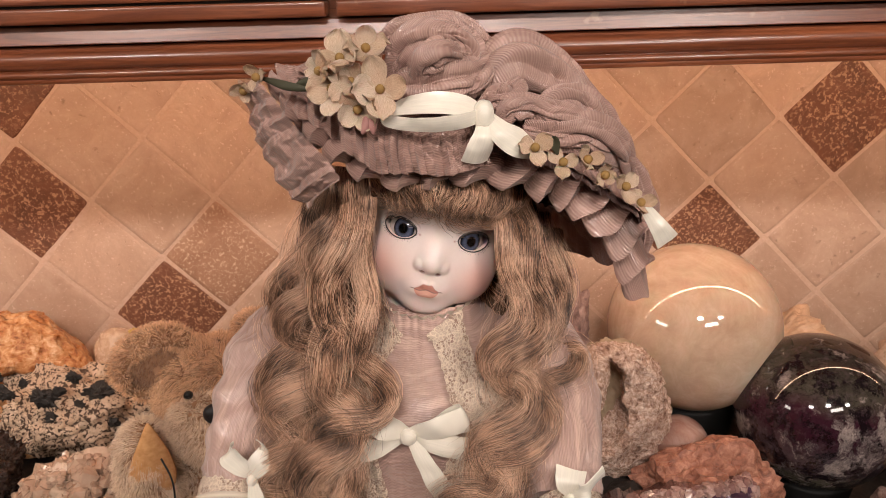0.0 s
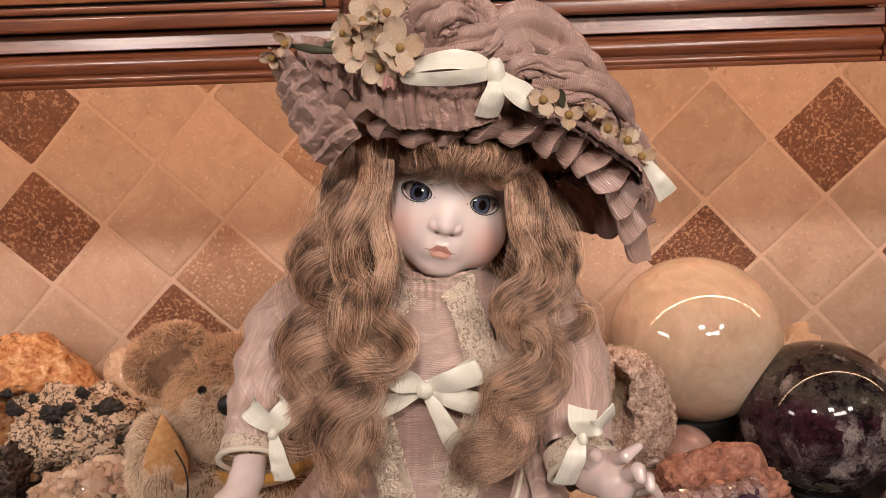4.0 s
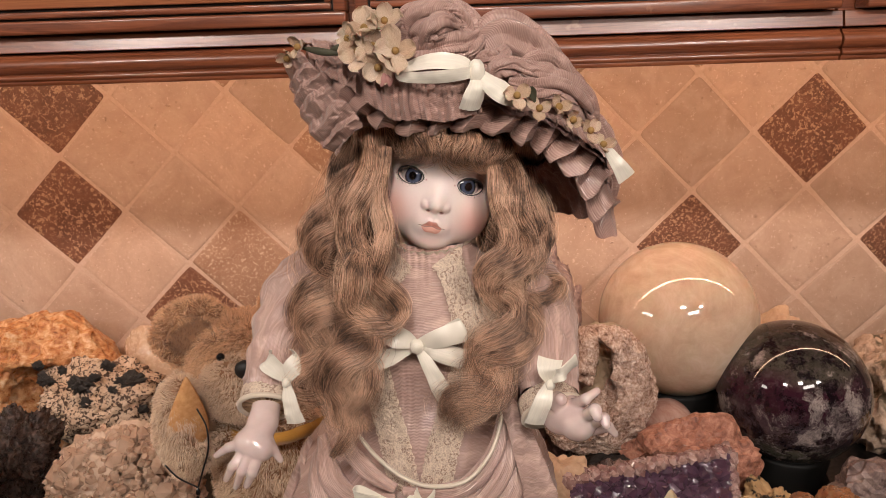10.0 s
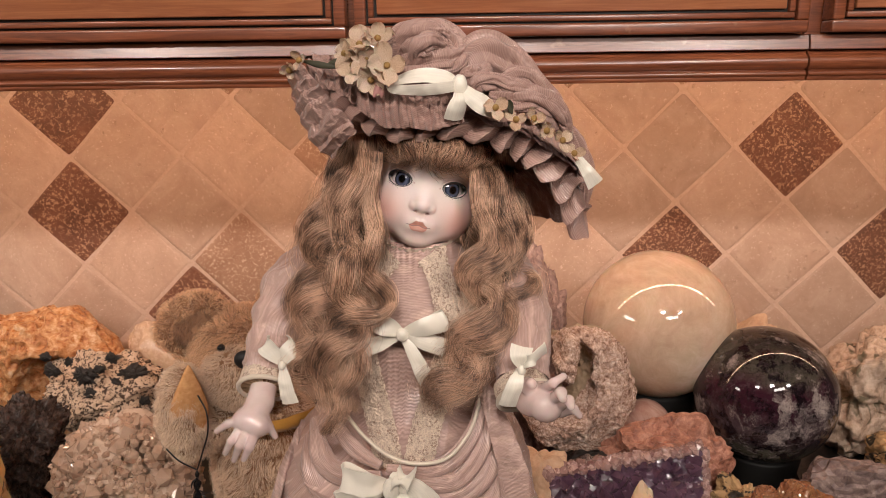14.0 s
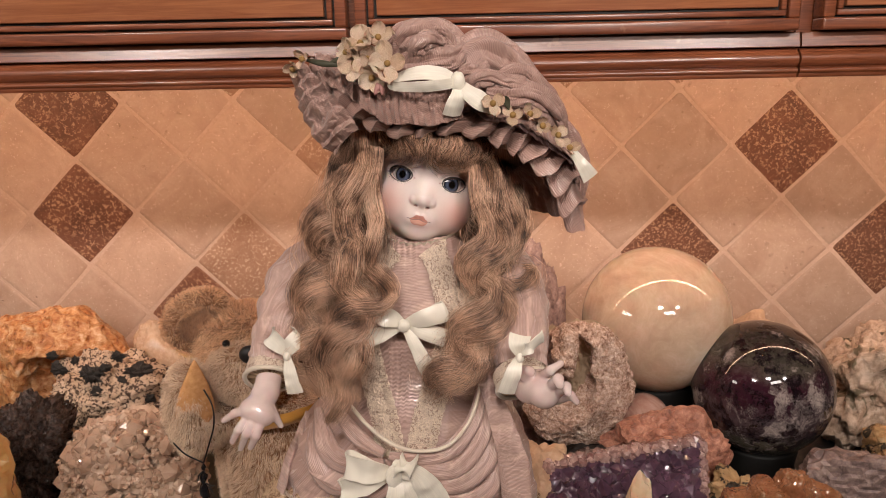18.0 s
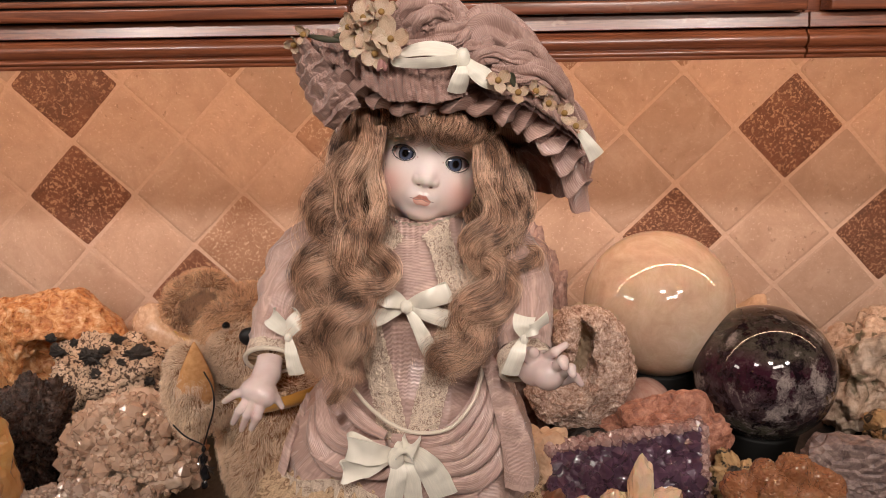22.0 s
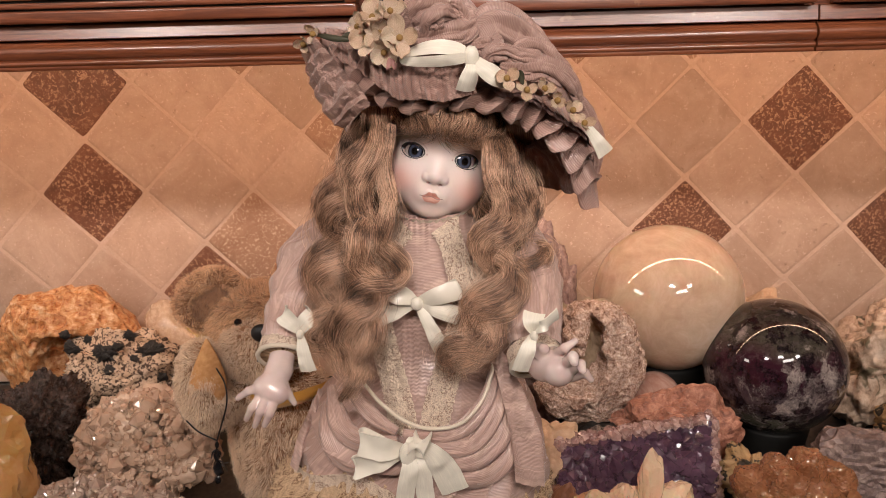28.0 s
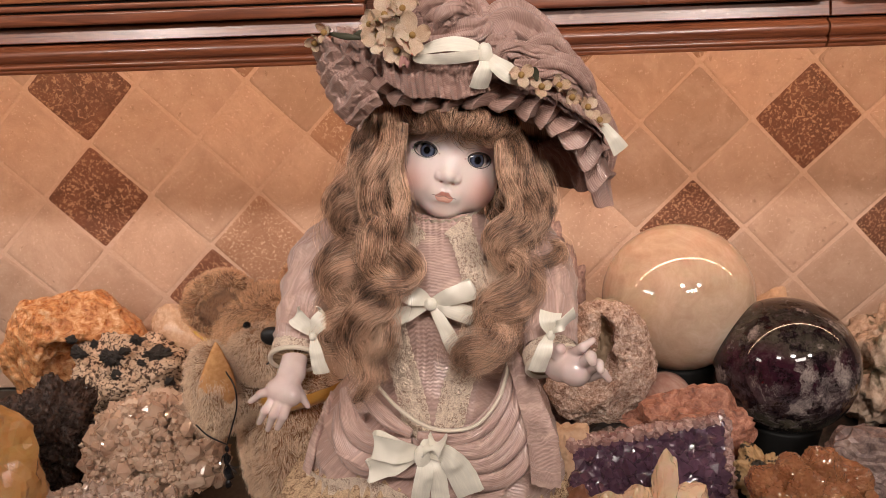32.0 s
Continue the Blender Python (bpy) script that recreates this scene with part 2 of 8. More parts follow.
class Nodes:
    """A short way to write node trees."""

    def __init__(self, m):
        self.t = m.node_tree
        self.b = self.t.nodes["Principled BSDF"]

    def n(self, kind, **inputs):
        node = self.t.nodes.new("ShaderNode" + kind)
        for key, value in inputs.items():
            key = key.replace("_", " ")
            sock = node.inputs[int(key[1:])] if key[0] == "i" and key[1:].isdigit() else node.inputs[key]
            if isinstance(value, bpy.types.NodeSocket):
                self.t.links.new(value, sock)
            else:
                sock.default_value = value
        return node

    def coord(self, which="Object"):
        return self.n("TexCoord").outputs[which]

    def scaled(self, vec, s):
        node = self.n("Mapping", Vector=vec)
        node.inputs["Scale"].default_value = s if not np.isscalar(s) else (s, s, s)
        return node.outputs[0]

    def noise(self, vec, scale, detail=4, rough=0.55, distort=0.0):
        return self.n("TexNoise", Vector=vec, Scale=scale, Detail=detail, Roughness=rough, Distortion=distort).outputs["Fac"]

    def voronoi(self, vec, scale, out="Distance", feature="F1"):
        node = self.n("TexVoronoi", Vector=vec, Scale=scale)
        node.feature = feature
        return node.outputs[out]

    def ramp(self, fac, stops, smooth=False):
        node = self.n("ValToRGB", Fac=fac)
        r = node.color_ramp
        if smooth:
            r.interpolation = "EASE"
        while len(r.elements) < len(stops):
            r.elements.new(0.5)
        for e, (p, c) in zip(r.elements, stops):
            e.position, e.color = p, (*c, 1) if not np.isscalar(c) else (c, c, c, 1)
        return node.outputs[0]

    def mix(self, fac, a, b, mode="MIX"):
        node = self.t.nodes.new("ShaderNodeMix")
        node.data_type, node.blend_type = "RGBA", mode
        for sock, value in ((node.inputs[0], fac), (node.inputs[6], a), (node.inputs[7], b)):
            if isinstance(value, bpy.types.NodeSocket):
                self.t.links.new(value, sock)
            else:
                sock.default_value = value if np.isscalar(value) else (*value, 1)
        return node.outputs[2]

    def math(self, op, a, b=0.0):
        node = self.t.nodes.new("ShaderNodeMath")
        node.operation = op
        for sock, value in ((node.inputs[0], a), (node.inputs[1], b)):
            if isinstance(value, bpy.types.NodeSocket):
                self.t.links.new(value, sock)
            else:
                sock.default_value = value
        return node.outputs[0]

    def set(self, **sockets):
        for key, value in sockets.items():
            s = self.b.inputs[key.replace("_", " ")]
            if isinstance(value, bpy.types.NodeSocket):
                self.t.links.new(value, s)
            else:
                s.default_value = value
        return self

    def bump(self, height, distance, strength=1.0, normal=None):
        node = self.n("Bump", Height=height, Distance=distance, Strength=strength)
        if normal is not None:
            self.t.links.new(normal, node.inputs["Normal"])
        self.t.links.new(node.outputs[0], self.b.inputs["Normal"])
        return node.outputs[0]

    def random(self):
        return self.n("ObjectInfo").outputs["Random"]


def tile_material(name, low, mid, high, fleck, fleck_amount):
    """Tumbled travertine: clouds of colour, pits and pale flecks; every tile has its own shift."""
    m = material(name, mid, 0.62)
    k = Nodes(m)
    rnd = k.random()
    shift = k.n("VectorMath", i0=k.coord(), i1=k.n("CombineXYZ", X=k.math("MULTIPLY", rnd, 37.0), Y=k.math("MULTIPLY", rnd, 91.0), Z=rnd).outputs[0]).outputs[0]
    cloud = k.noise(shift, 16, 7, 0.68, 0.9)
    fine = k.noise(shift, 170, 5, 0.7)
    patch = k.noise(shift, 46, 5, 0.7, 1.2)
    colour = k.ramp(cloud, [(0.30, low), (0.5, mid), (0.68, high)])
    colour = k.mix(k.ramp(fine, [(0.35, 0.0), (0.7, 1.0)]), k.mix(0.34, colour, low), colour)
    colour = k.mix(k.math("MULTIPLY", k.ramp(patch, [(0.56, 0.0), (0.68, 1.0)]), 0.45), colour, low)
    spots = k.math("MULTIPLY", k.ramp(k.noise(shift, 240, 5, 0.65, 0.3), [(0.61 - fleck_amount, 0.0), (0.68 - fleck_amount, 1.0)]), k.ramp(k.noise(shift, 40, 3), [(0.30, 0.15), (0.52, 1.0)]))
    colour = k.mix(spots, colour, fleck)
    pits = k.ramp(k.noise(shift, 95, 3, 0.6), [(0.27, 1.0), (0.34, 0.0)])
    colour = k.mix(k.math("MULTIPLY", pits, 0.65), colour, low)
    value = k.n("HueSaturation", Color=colour, Value=k.math("ADD", k.math("MULTIPLY", rnd, 0.30), 0.85)).outputs[0]
    k.set(Base_Color=value, Roughness=k.ramp(fine, [(0.3, 0.5), (0.7, 0.72)]))
    k.bump(k.math("SUBTRACT", k.math("ADD", k.math("MULTIPLY", cloud, 0.15), k.math("MULTIPLY", fine, 0.45)), pits), 0.0014, 0.8)
    return m


TILE_PALE = tile_material("pale_travertine", (0.43, 0.280, 0.200), (0.52, 0.352, 0.258), (0.60, 0.43, 0.330), (0.64, 0.47, 0.37), 0.02)
TILE_ROSE = tile_material("rose_travertine", (0.30, 0.16, 0.10), (0.37, 0.21, 0.135), (0.43, 0.26, 0.17), (0.58, 0.42, 0.30), 0.07)
TILE_DARK = tile_material("brown_travertine", (0.11, 0.042, 0.023), (0.165, 0.064, 0.034), (0.22, 0.092, 0.050), (0.42, 0.235, 0.14), 0.095)

GROUT = material("grout", (0.58, 0.43, 0.31), 0.9)
k = Nodes(GROUT)
g = k.noise(k.coord(), 220, 4, 0.7)
k.set(Base_Color=k.ramp(g, [(0.3, (0.54, 0.365, 0.27)), (0.7, (0.63, 0.45, 0.35))]))
k.bump(g, 0.001, 0.5)


def wood_material(name, dark, light, rough=0.28):
    """Stained and varnished cherry with grain along x."""
    m = material(name, light, rough)
    k = Nodes(m)
    co = k.coord()
    grain = k.noise(k.scaled(co, (3, 40, 60)), 4, 6, 0.65, 1.0)
    broad = k.noise(k.scaled(co, (1.5, 6, 8)), 3, 3)
    colour = k.ramp(grain, [(0.32, dark), (0.66, light)])
    colour = k.mix(k.ramp(broad, [(0.35, 0.35), (0.7, 0.0)]), colour, dark)
    wear = k.math("MULTIPLY", k.ramp(k.noise(co, 60, 3), [(0.70, 0.0), (0.76, 1.0)]), 0.5)
    colour = k.mix(wear, colour, (0.36, 0.16, 0.08))
    k.set(Base_Color=colour, Roughness=k.ramp(k.noise(co, 30, 4), [(0.3, rough - 0.05), (0.7, rough + 0.12)]), Coat_Weight=1.0, Coat_Roughness=0.19)
    k.bump(k.mix(0.5, grain, k.noise(k.scaled(co, (1, 3, 3)), 160, 3)), 0.0005, 0.3)
    return m


WOOD = wood_material("cherry_wood", (0.120, 0.030, 0.012), (0.36, 0.108, 0.044), 0.34)
# lighter copy of the cherry for door panels: varnish sheen put into the colour
LIT_PANEL_WOOD = wood_material("lit_cherry_panel_wood", (0.27, 0.080, 0.030), (0.48, 0.180, 0.075), 0.36)
SATIN_WOOD = wood_material("satin_cherry_wood", (0.120, 0.030, 0.012), (0.36, 0.108, 0.044), 0.36)
Nodes(SATIN_WOOD).set(Coat_Roughness=0.27, Coat_Weight=1.0, Coat_IOR=1.75)
# black colour of the grooves round the door panels
GROOVE_BLACK = material("black_groove", (0.012, 0.007, 0.005), 0.45)
COUNTER_STONE = material("dark_granite", (0.012, 0.010, 0.009), 0.35, Specular_IOR_Level=0.3)
k = Nodes(COUNTER_STONE)
k.set(Base_Color=k.ramp(k.voronoi(k.coord(), 260, "Color"), [(0.2, (0.005, 0.004, 0.004)), (0.8, (0.024, 0.019, 0.016))]))
PLASTER = material("cream_plaster", (0.17, 0.145, 0.12), 0.85)
k = Nodes(PLASTER)
k.bump(k.noise(k.coord(), 120, 3), 0.002, 0.2)
CEILING_PAINT = material("white_ceiling_paint", (0.24, 0.22, 0.20), 0.9)
FLOOR_TILE = material("kitchen_floor", (0.30, 0.22, 0.16), 0.4)
k = Nodes(FLOOR_TILE)
k.set(Base_Color=k.ramp(k.noise(k.coord(), 6, 5), [(0.3, (0.11, 0.078, 0.055)), (0.7, (0.17, 0.125, 0.092))]))
GLOW = material("lamp_diffuser", (1, 1, 1), 0.5)
Nodes(GLOW).set(Emission_Color=(1.0, 0.88, 0.76, 1), Emission_Strength=6.0)
LED_GLOW = material("led_glow", (1, 0.8, 0.5), 0.5)
Nodes(LED_GLOW).set(Emission_Color=(1.0, 0.66, 0.36, 1), Emission_Strength=30.0)
METAL = material("lamp_metal", (0.5, 0.48, 0.45), 0.35, 1.0)
LED_TAPE = material("white_led_tape", (0.7, 0.66, 0.6), 0.5)


# ---- the setting ----
def box(soup, lo, hi, mat, bevel=0.0, segments=2):
    bm = bmesh.new()
    bmesh.ops.create_cube(bm, size=1)
    for v in bm.verts:
        v.co = Vector([lo[i] if v.co[i] < 0 else hi[i] for i in range(3)])
    if bevel:
        bmesh.ops.bevel(bm, geom=bm.edges[:], offset=bevel, segments=segments, profile=0.6, affect="EDGES")
    bmesh.ops.triangulate(bm, faces=[f for f in bm.faces if len(f.verts) > 4])
    bm.verts.index_update()
    v = np.array([p.co for p in bm.verts])
    for size in (3, 4):
        f = [[p.index for p in q.verts] for q in bm.faces if len(q.verts) == size]
        if f:
            soup.add(v, f, mat)
    bm.free()
    return soup


X0, X1, YB = -1.6, 2.9, -3.9
box(Soup(), (X0, 0.008, 0), (X1, 0.15, 2.5), PLASTER).thing("wall_north", smooth=False, kind="structure", label="cream plaster kitchen wall behind the tile splashback", category="wall")
box(Soup(), (X0, YB - 0.12, 0), (X1, YB, 2.5), PLASTER).thing("wall_south", smooth=False, kind="structure", label="plain cream plaster kitchen wall", category="wall")
box(Soup(), (X0 - 0.12, YB - 0.12, 0), (X0, 0.15, 2.5), PLASTER).thing("wall_west", smooth=False, kind="structure", label="plain cream plaster kitchen wall", category="wall")
box(Soup(), (X1, YB - 0.12, 0), (X1 + 0.12, 0.15, 2.5), PLASTER).thing("wall_east", smooth=False, kind="structure", label="plain cream plaster kitchen wall", category="wall")
box(Soup(), (X0 - 0.12, YB - 0.12, 2.5), (X1 + 0.12, 0.15, 2.6), CEILING_PAINT).thing("ceiling", smooth=False, kind="structure", label="plain white painted kitchen ceiling", category="ceiling")
box(Soup(), (X0 - 0.12, YB - 0.12, -0.1), (X1 + 0.12, 0.15, 0), FLOOR_TILE).thing("floor", smooth=False, kind="structure", label="brown stone kitchen floor", category="floor")

counter = empty("counter", (0.5, -0.3, 0.0), "kitchen counter with a dark polished granite worktop", "counter")
part("worktop", box(Soup(), (-1.2, -0.65, COUNTER - 0.03), (2.4, -0.012, COUNTER), COUNTER_STONE, 0.004), counter, "dark polished granite worktop")
part("base_cabinet", box(Soup(), (-1.18, -0.61, 0.0), (2.38, -0.012, COUNTER - 0.032), WOOD, 0.002), counter, "stained cherry base cabinet")

for place, wide, high in ((LAMP_A, 0.29, 0.075), (LAMP_B, 0.16, 0.0425)):
    lamp = empty("panel_lamp", (place[0], place[1], 2.5), "rectangular panel lamp with a glowing white diffuser", "lamp", "panel lamps")
    m = look(place, (0.6, -0.35, 1.15))
    part("diffuser", box(Soup(), (-wide, -high, 0.006), (wide, high, 0.02), GLOW, 0.004).move(m), lamp, "glowing white diffuser")
    part("housing", box(Soup(), (-wide - 0.02, -high - 0.02, 0.022), (wide + 0.02, high + 0.02, 0.05), METAL, 0.006).move(m), lamp)
    part("stem", box(Soup(), (place[0] - 0.012, place[1] - 0.05, place[2] + 0.03), (place[0] + 0.012, place[1] - 0.026, 2.5), METAL, 0.004), lamp)
for x, y, watts in DOWNLIGHTS:
    lamp = empty("downlight", (x, y, 2.5), "square recessed ceiling downlight with a white diffuser", "lamp", "ceiling downlights")
    part("trim_ring", box(Soup(), (x - 0.15, y - 0.15, 2.494), (x + 0.15, y + 0.15, 2.4995), METAL, 0.004), lamp)
    part("diffuser", box(Soup(), (x - 0.12, y - 0.12, 2.4905), (x + 0.12, y + 0.12, 2.4935), GLOW), lamp, "glowing white diffuser")

# wall cabinets with a light rail below
def extruded(profile, xa, xb, mat, soup, ends=(0.0, 0.0)):
    """A moulding: a closed profile of (y, z) drawn along x."""
    p = np.array(profile, float)
    n = len(p)
    v = np.concatenate([np.column_stack([np.full(n, xa), p]), np.column_stack([np.full(n, xb), p])])
    soup.add(v, [[i, (i + 1) % n, n + (i + 1) % n, n + i] for i in range(n)], mat)
    c = p.mean(0)
    for x, flip in ((xa, False), (xb, True)):
        w = np.concatenate([np.column_stack([np.full(n, x), p]), [[x, *c]]])
        f = np.array([[(i + 1) % n, i, n] for i in range(n)])
        soup.add(w, f[:, ::-1] if flip else f, mat)
    return soup


def arc(y, z, r, a, b, n=7):
    return [(y + r * math.cos(radians(a + (b - a) * i / (n - 1))), z + r * math.sin(radians(a + (b - a) * i / (n - 1)))) for i in range(n)]


def wall_cabinet(xa, xb, doors, label):
    cab = empty("wall_cabinet", ((xa + xb) / 2, -0.16, 1.40), label, "cabinet", "wall cabinets over the counter")
    z0 = CAB_Z + 0.026
    body = Soup()
    box(body, (xa, -0.315, z0), (xb, -0.010, 2.12), WOOD, 0.001)
    part("body", body, cab, smooth=False)
    part("face_frame", extruded([(-0.3155, z0 + 0.0006), (-0.3290, z0 + 0.0006), (-0.3293, z0 + 0.0012), (-0.3266, z0 + 0.0128), (-0.3258, z0 + 0.0136), (-0.3155, z0 + 0.0136)], xa, xb, SATIN_WOOD, Soup()), cab, smooth=False)
    box_rail = Soup()
    Z = CAB_Z
    rail = [(-0.300, z0), (-0.300, Z), (-0.3270, Z), (-0.3280, Z + 0.0008), (-0.3280, Z + 0.0034)] + arc(-0.3275, Z + 0.0062, 0.0026, 260, 110, 7) + [(-0.3262, Z + 0.0092)] \
        + arc(-0.3240, Z + 0.0160, 0.0068, 258, 112, 11) + [(-0.3256, Z + 0.0230), (-0.3250, Z + 0.0250), (-0.3225, z0)]
    extruded(rail, xa, xb, WOOD, box_rail)
    part("light_rail", box_rail, cab, "moulded stained cherry light rail")
    for da, db in doors:
        door = Soup()
        z1, yf = z0 + 0.0145, -0.337
        # frame of four rails, each with a rounded outer edge
        w = 0.0105
        outer = lambda x0, x1, zz0, zz1: box(door, (x0, yf, zz0), (x1, -0.3165, zz1), WOOD, 0.0022, 3)
        outer(da, db, z1, z1 + w)
        outer(da, db, 2.10 - w, 2.10)
        outer(da, da + w, z1 + w, 2.10 - w)
        outer(db - w, db, z1 + w, 2.10 - w)
        d = part("door", door, cab, "cherry door with black grooves")
        groove = Soup()
        box(groove, (da + w, yf + 0.006, z1 + w), (db - w, -0.3175, 2.10 - w), GROOVE_BLACK)
        part("groove", groove, d, "black groove", smooth=False)
        bead = Soup()
        e = 0.0018
        for lo, hi in (((da + w + e, z1 + w + e), (db - w - e, z1 + w + e + 0.005)), ((da + w + e, 2.10 - w - e - 0.005), (db - w - e, 2.10 - w - e)),
                       ((da + w + e, z1 + w + e + 0.005), (da + w + e + 0.005, 2.10 - w - e - 0.005)), ((db - w - e - 0.005, z1 + w + e + 0.005), (db - w - e, 2.10 - w - e - 0.005))):
            box(bead, (lo[0], yf + 0.001, lo[1]), (hi[0], -0.3185, hi[1]), WOOD, 0.0012)
        part("bead", bead, d)
        panel = Soup()
        q = w + 2 * e + 0.005 + 0.0006
        box(panel, (da + q, yf + 0.0015, z1 + q), (db - q, -0.319, 2.10 - q), LIT_PANEL_WOOD, 0.001)
        part("panel", panel, d, "varnished cherry door panel")
    return cab


wall_cabinet(-0.95, 0.8345, [(-0.93, -0.05), (-0.04, 0.4315), (0.4385, 0.829)], "stained cherry wall cabinet with moulded doors above the counter")
wall_cabinet(0.8365, 1.9, [(0.8490, 1.32), (1.33, 1.80)], "stained cherry wall cabinet with a dark edge")

led = empty("led_strip", (0.5, -0.26, CAB_Z + 0.024), "warm white LED strip stuck under the wall cabinets", "lamp")
part("tape", box(Soup(), (-0.7, -0.262, CAB_Z + 0.0225), (1.7, -0.250, CAB_Z + 0.0245), LED_TAPE), led, "white tape")
diode = box(Soup(), (-0.0018, -0.0018, -0.0012), (0.0018, 0.0018, 0), LED_GLOW).mesh("diode", False)
for i in range(170):
    d = new("diode", diode)
    d.parent = led
    d.matrix_parent_inverse = led.matrix_world.inverted()
    d.location = (-0.69 + i * 0.014, -0.256, CAB_Z + 0.0222)

# splashback: square tiles set on their corners, each an object of its own
back = empty("splashback", (0.5, 0.0, COUNTER), "splashback of tumbled travertine tiles set diagonally with pale grout", "splashback")
back["kind"] = "structure"
part("grout_bed", box(Soup(), (-0.95, -0.0037, COUNTER), (1.9, 0.0075, CAB_Z + 0.02), GROUT), back, "pale sandy grout", smooth=False)
DIAG = 0.1517
TURN = radians(0.3)
dark_at = {(0, 0), (0, 2), (2, -2), (13, 1), (11, -1), (15, -1), (-4, -4)}
rose_at = {(3, -1), (5, 1), (9, 3), (3, 3), (11, 3)}


def tile_mesh(seed, mat):
    rs = np.random.RandomState(seed)
    h, n = 0.0525, 9
    s = np.array([-1, -0.965, -0.88, -0.45, 0, 0.45, 0.88, 0.965, 1])
    gx, gy = np.meshgrid(s, s, indexing="ij")
    x, y = gx * h, gy * h
    corner = np.abs(gx * gy) ** 10
    x, y = x * (1 - 0.035 * corner), y * (1 - 0.035 * corner)
    edge = np.maximum(np.abs(gx), np.abs(gy))
    wob = rs.rand(n, n) * 2 - 1
    x, y = x + wob * 0.0005 * (edge > 0.99), y + np.roll(wob, 3) * 0.0005 * (edge > 0.99)
    z = np.where(edge > 0.99, -0.0004 - 0.0006 * rs.rand(n, n), np.where(edge > 0.95, 0.0005, 0.0008)) + 0.0002 * rs.rand(n, n)
    top = np.stack([x, y, z + 0.0015], -1).reshape(-1, 3)
    rim = np.concatenate([np.arange(n) * n, (n - 1) * n + np.arange(1, n), (np.arange(n - 2, -1, -1)) * n + n - 1, np.arange(n - 2, 0, -1)])
    low = top[rim] * (1, 1, 0) + (0, 0, -0.004)
    k = len(rim)
    f = grid_faces(n, n)
    skirt = [[rim[i], n * n + i, n * n + (i + 1) % k, rim[(i + 1) % k]] for i in range(k)]
    return Soup().add(np.concatenate([top, low]), np.concatenate([f, skirt]), mat).mesh("tile")


tile_meshes = {mat: [tile_mesh(s, mat) for s in range(4)] for mat in (TILE_PALE, TILE_ROSE, TILE_DARK)}
stand_up = Matrix.Rotation(radians(90), 4, "X") @ Matrix.Rotation(radians(45), 4, "Z")
rs = np.random.RandomState(4)
for i in range(-12, 26):
    for j in range(-4, 4):
        if (i + j) % 2:
            continue
        px, pz = i * DIAG / 2, j * DIAG / 2
        x, z = px * math.cos(TURN) - pz * math.sin(TURN), 1.2 + px * math.sin(TURN) + pz * math.cos(TURN)
        mat = TILE_DARK if (i, j) in dark_at else TILE_ROSE if (i, j) in rose_at else TILE_PALE
        me = tile_meshes[mat][rs.randint(4)]
        place = Matrix.Translation((x, -0.002 + rs.uniform(-0.0004, 0.0004), z)) @ Matrix.Rotation(TURN + radians(rs.uniform(-0.5, 0.5)), 4, "Y") @ stand_up @ Matrix.Rotation(radians(90 * rs.randint(4)), 4, "Z")
        low, high = COUNTER + 0.001, CAB_Z + 0.018
        if z - DIAG / 2 < low or z + DIAG / 2 > high:
            if z < low - 0.06 or z > high + 0.06:
                continue
            bm = bmesh.new()
            bm.from_mesh(me)
            bm.transform(place)
            for zz, sign in ((low, -1), (high, 1)):
                bmesh.ops.bisect_plane(bm, geom=bm.verts[:] + bm.edges[:] + bm.faces[:], plane_co=(0, 0, zz), plane_no=(0, 0, sign), clear_outer=True)
            bm.transform(place.inverted())
            if not bm.verts:
                bm.free()
                continue
            me = me.copy()
            bm.to_mesh(me)
            bm.free()
        t = new("tile", me)
        t.parent = back
        t.matrix_parent_inverse = back.matrix_world.inverted()
        t.matrix_basis = place

# ---- stones ----
def stone_material(name, stops, scale=30, rough=0.6, bump=0.002, spots=None, fine=180, **more):
    m = material(name, stops[len(stops) // 2][1], rough, **more)
    k = Nodes(m)
    co = k.coord()
    n = k.noise(co, scale, 7, 0.65, 0.8)
    f = k.noise(co, fine, 4, 0.6)
    colour = k.ramp(k.mix(0.3, n, f), stops)
    if spots:
        size, amount, tint = spots
        colour = k.mix(k.ramp(k.noise(co, size, 3, 0.6, 0.5), [(amount, 0.0), (amount + 0.04, 1.0)]), colour, tint)
    k.set(Base_Color=colour, Roughness=k.ramp(f, [(0.3, max(0.05, rough - 0.15)), (0.7, min(1, rough + 0.15))]))
    k.bump(k.mix(0.4, n, f), bump, 0.7)
    return m


def crystal_material(name, low, high, rough=0.12, transmission=0.35, sub=0.25, relief=0.0022):
    m = material(name, high, rough, Transmission_Weight=transmission, IOR=1.5, Coat_Weight=1.0, Coat_Roughness=0.02, Subsurface_Weight=sub, Subsurface_Scale=0.01)
    k = Nodes(m)
    co = k.coord()
    n = k.noise(co, 55, 5, 0.6, 0.6)
    n2 = k.n("NewGeometry").outputs["Random Per Island"]
    colour = k.ramp(k.mix(0.45, n, n2), [(0.25, low), (0.75, high)])
    k.set(Base_Color=colour, Roughness=k.ramp(k.noise(co, 120, 3), [(0.3, rough * 0.5), (0.7, rough * 2.2)]))
    k.bump(k.noise(co, 210, 5, 0.65, 0.6), relief, 0.7)
    return m


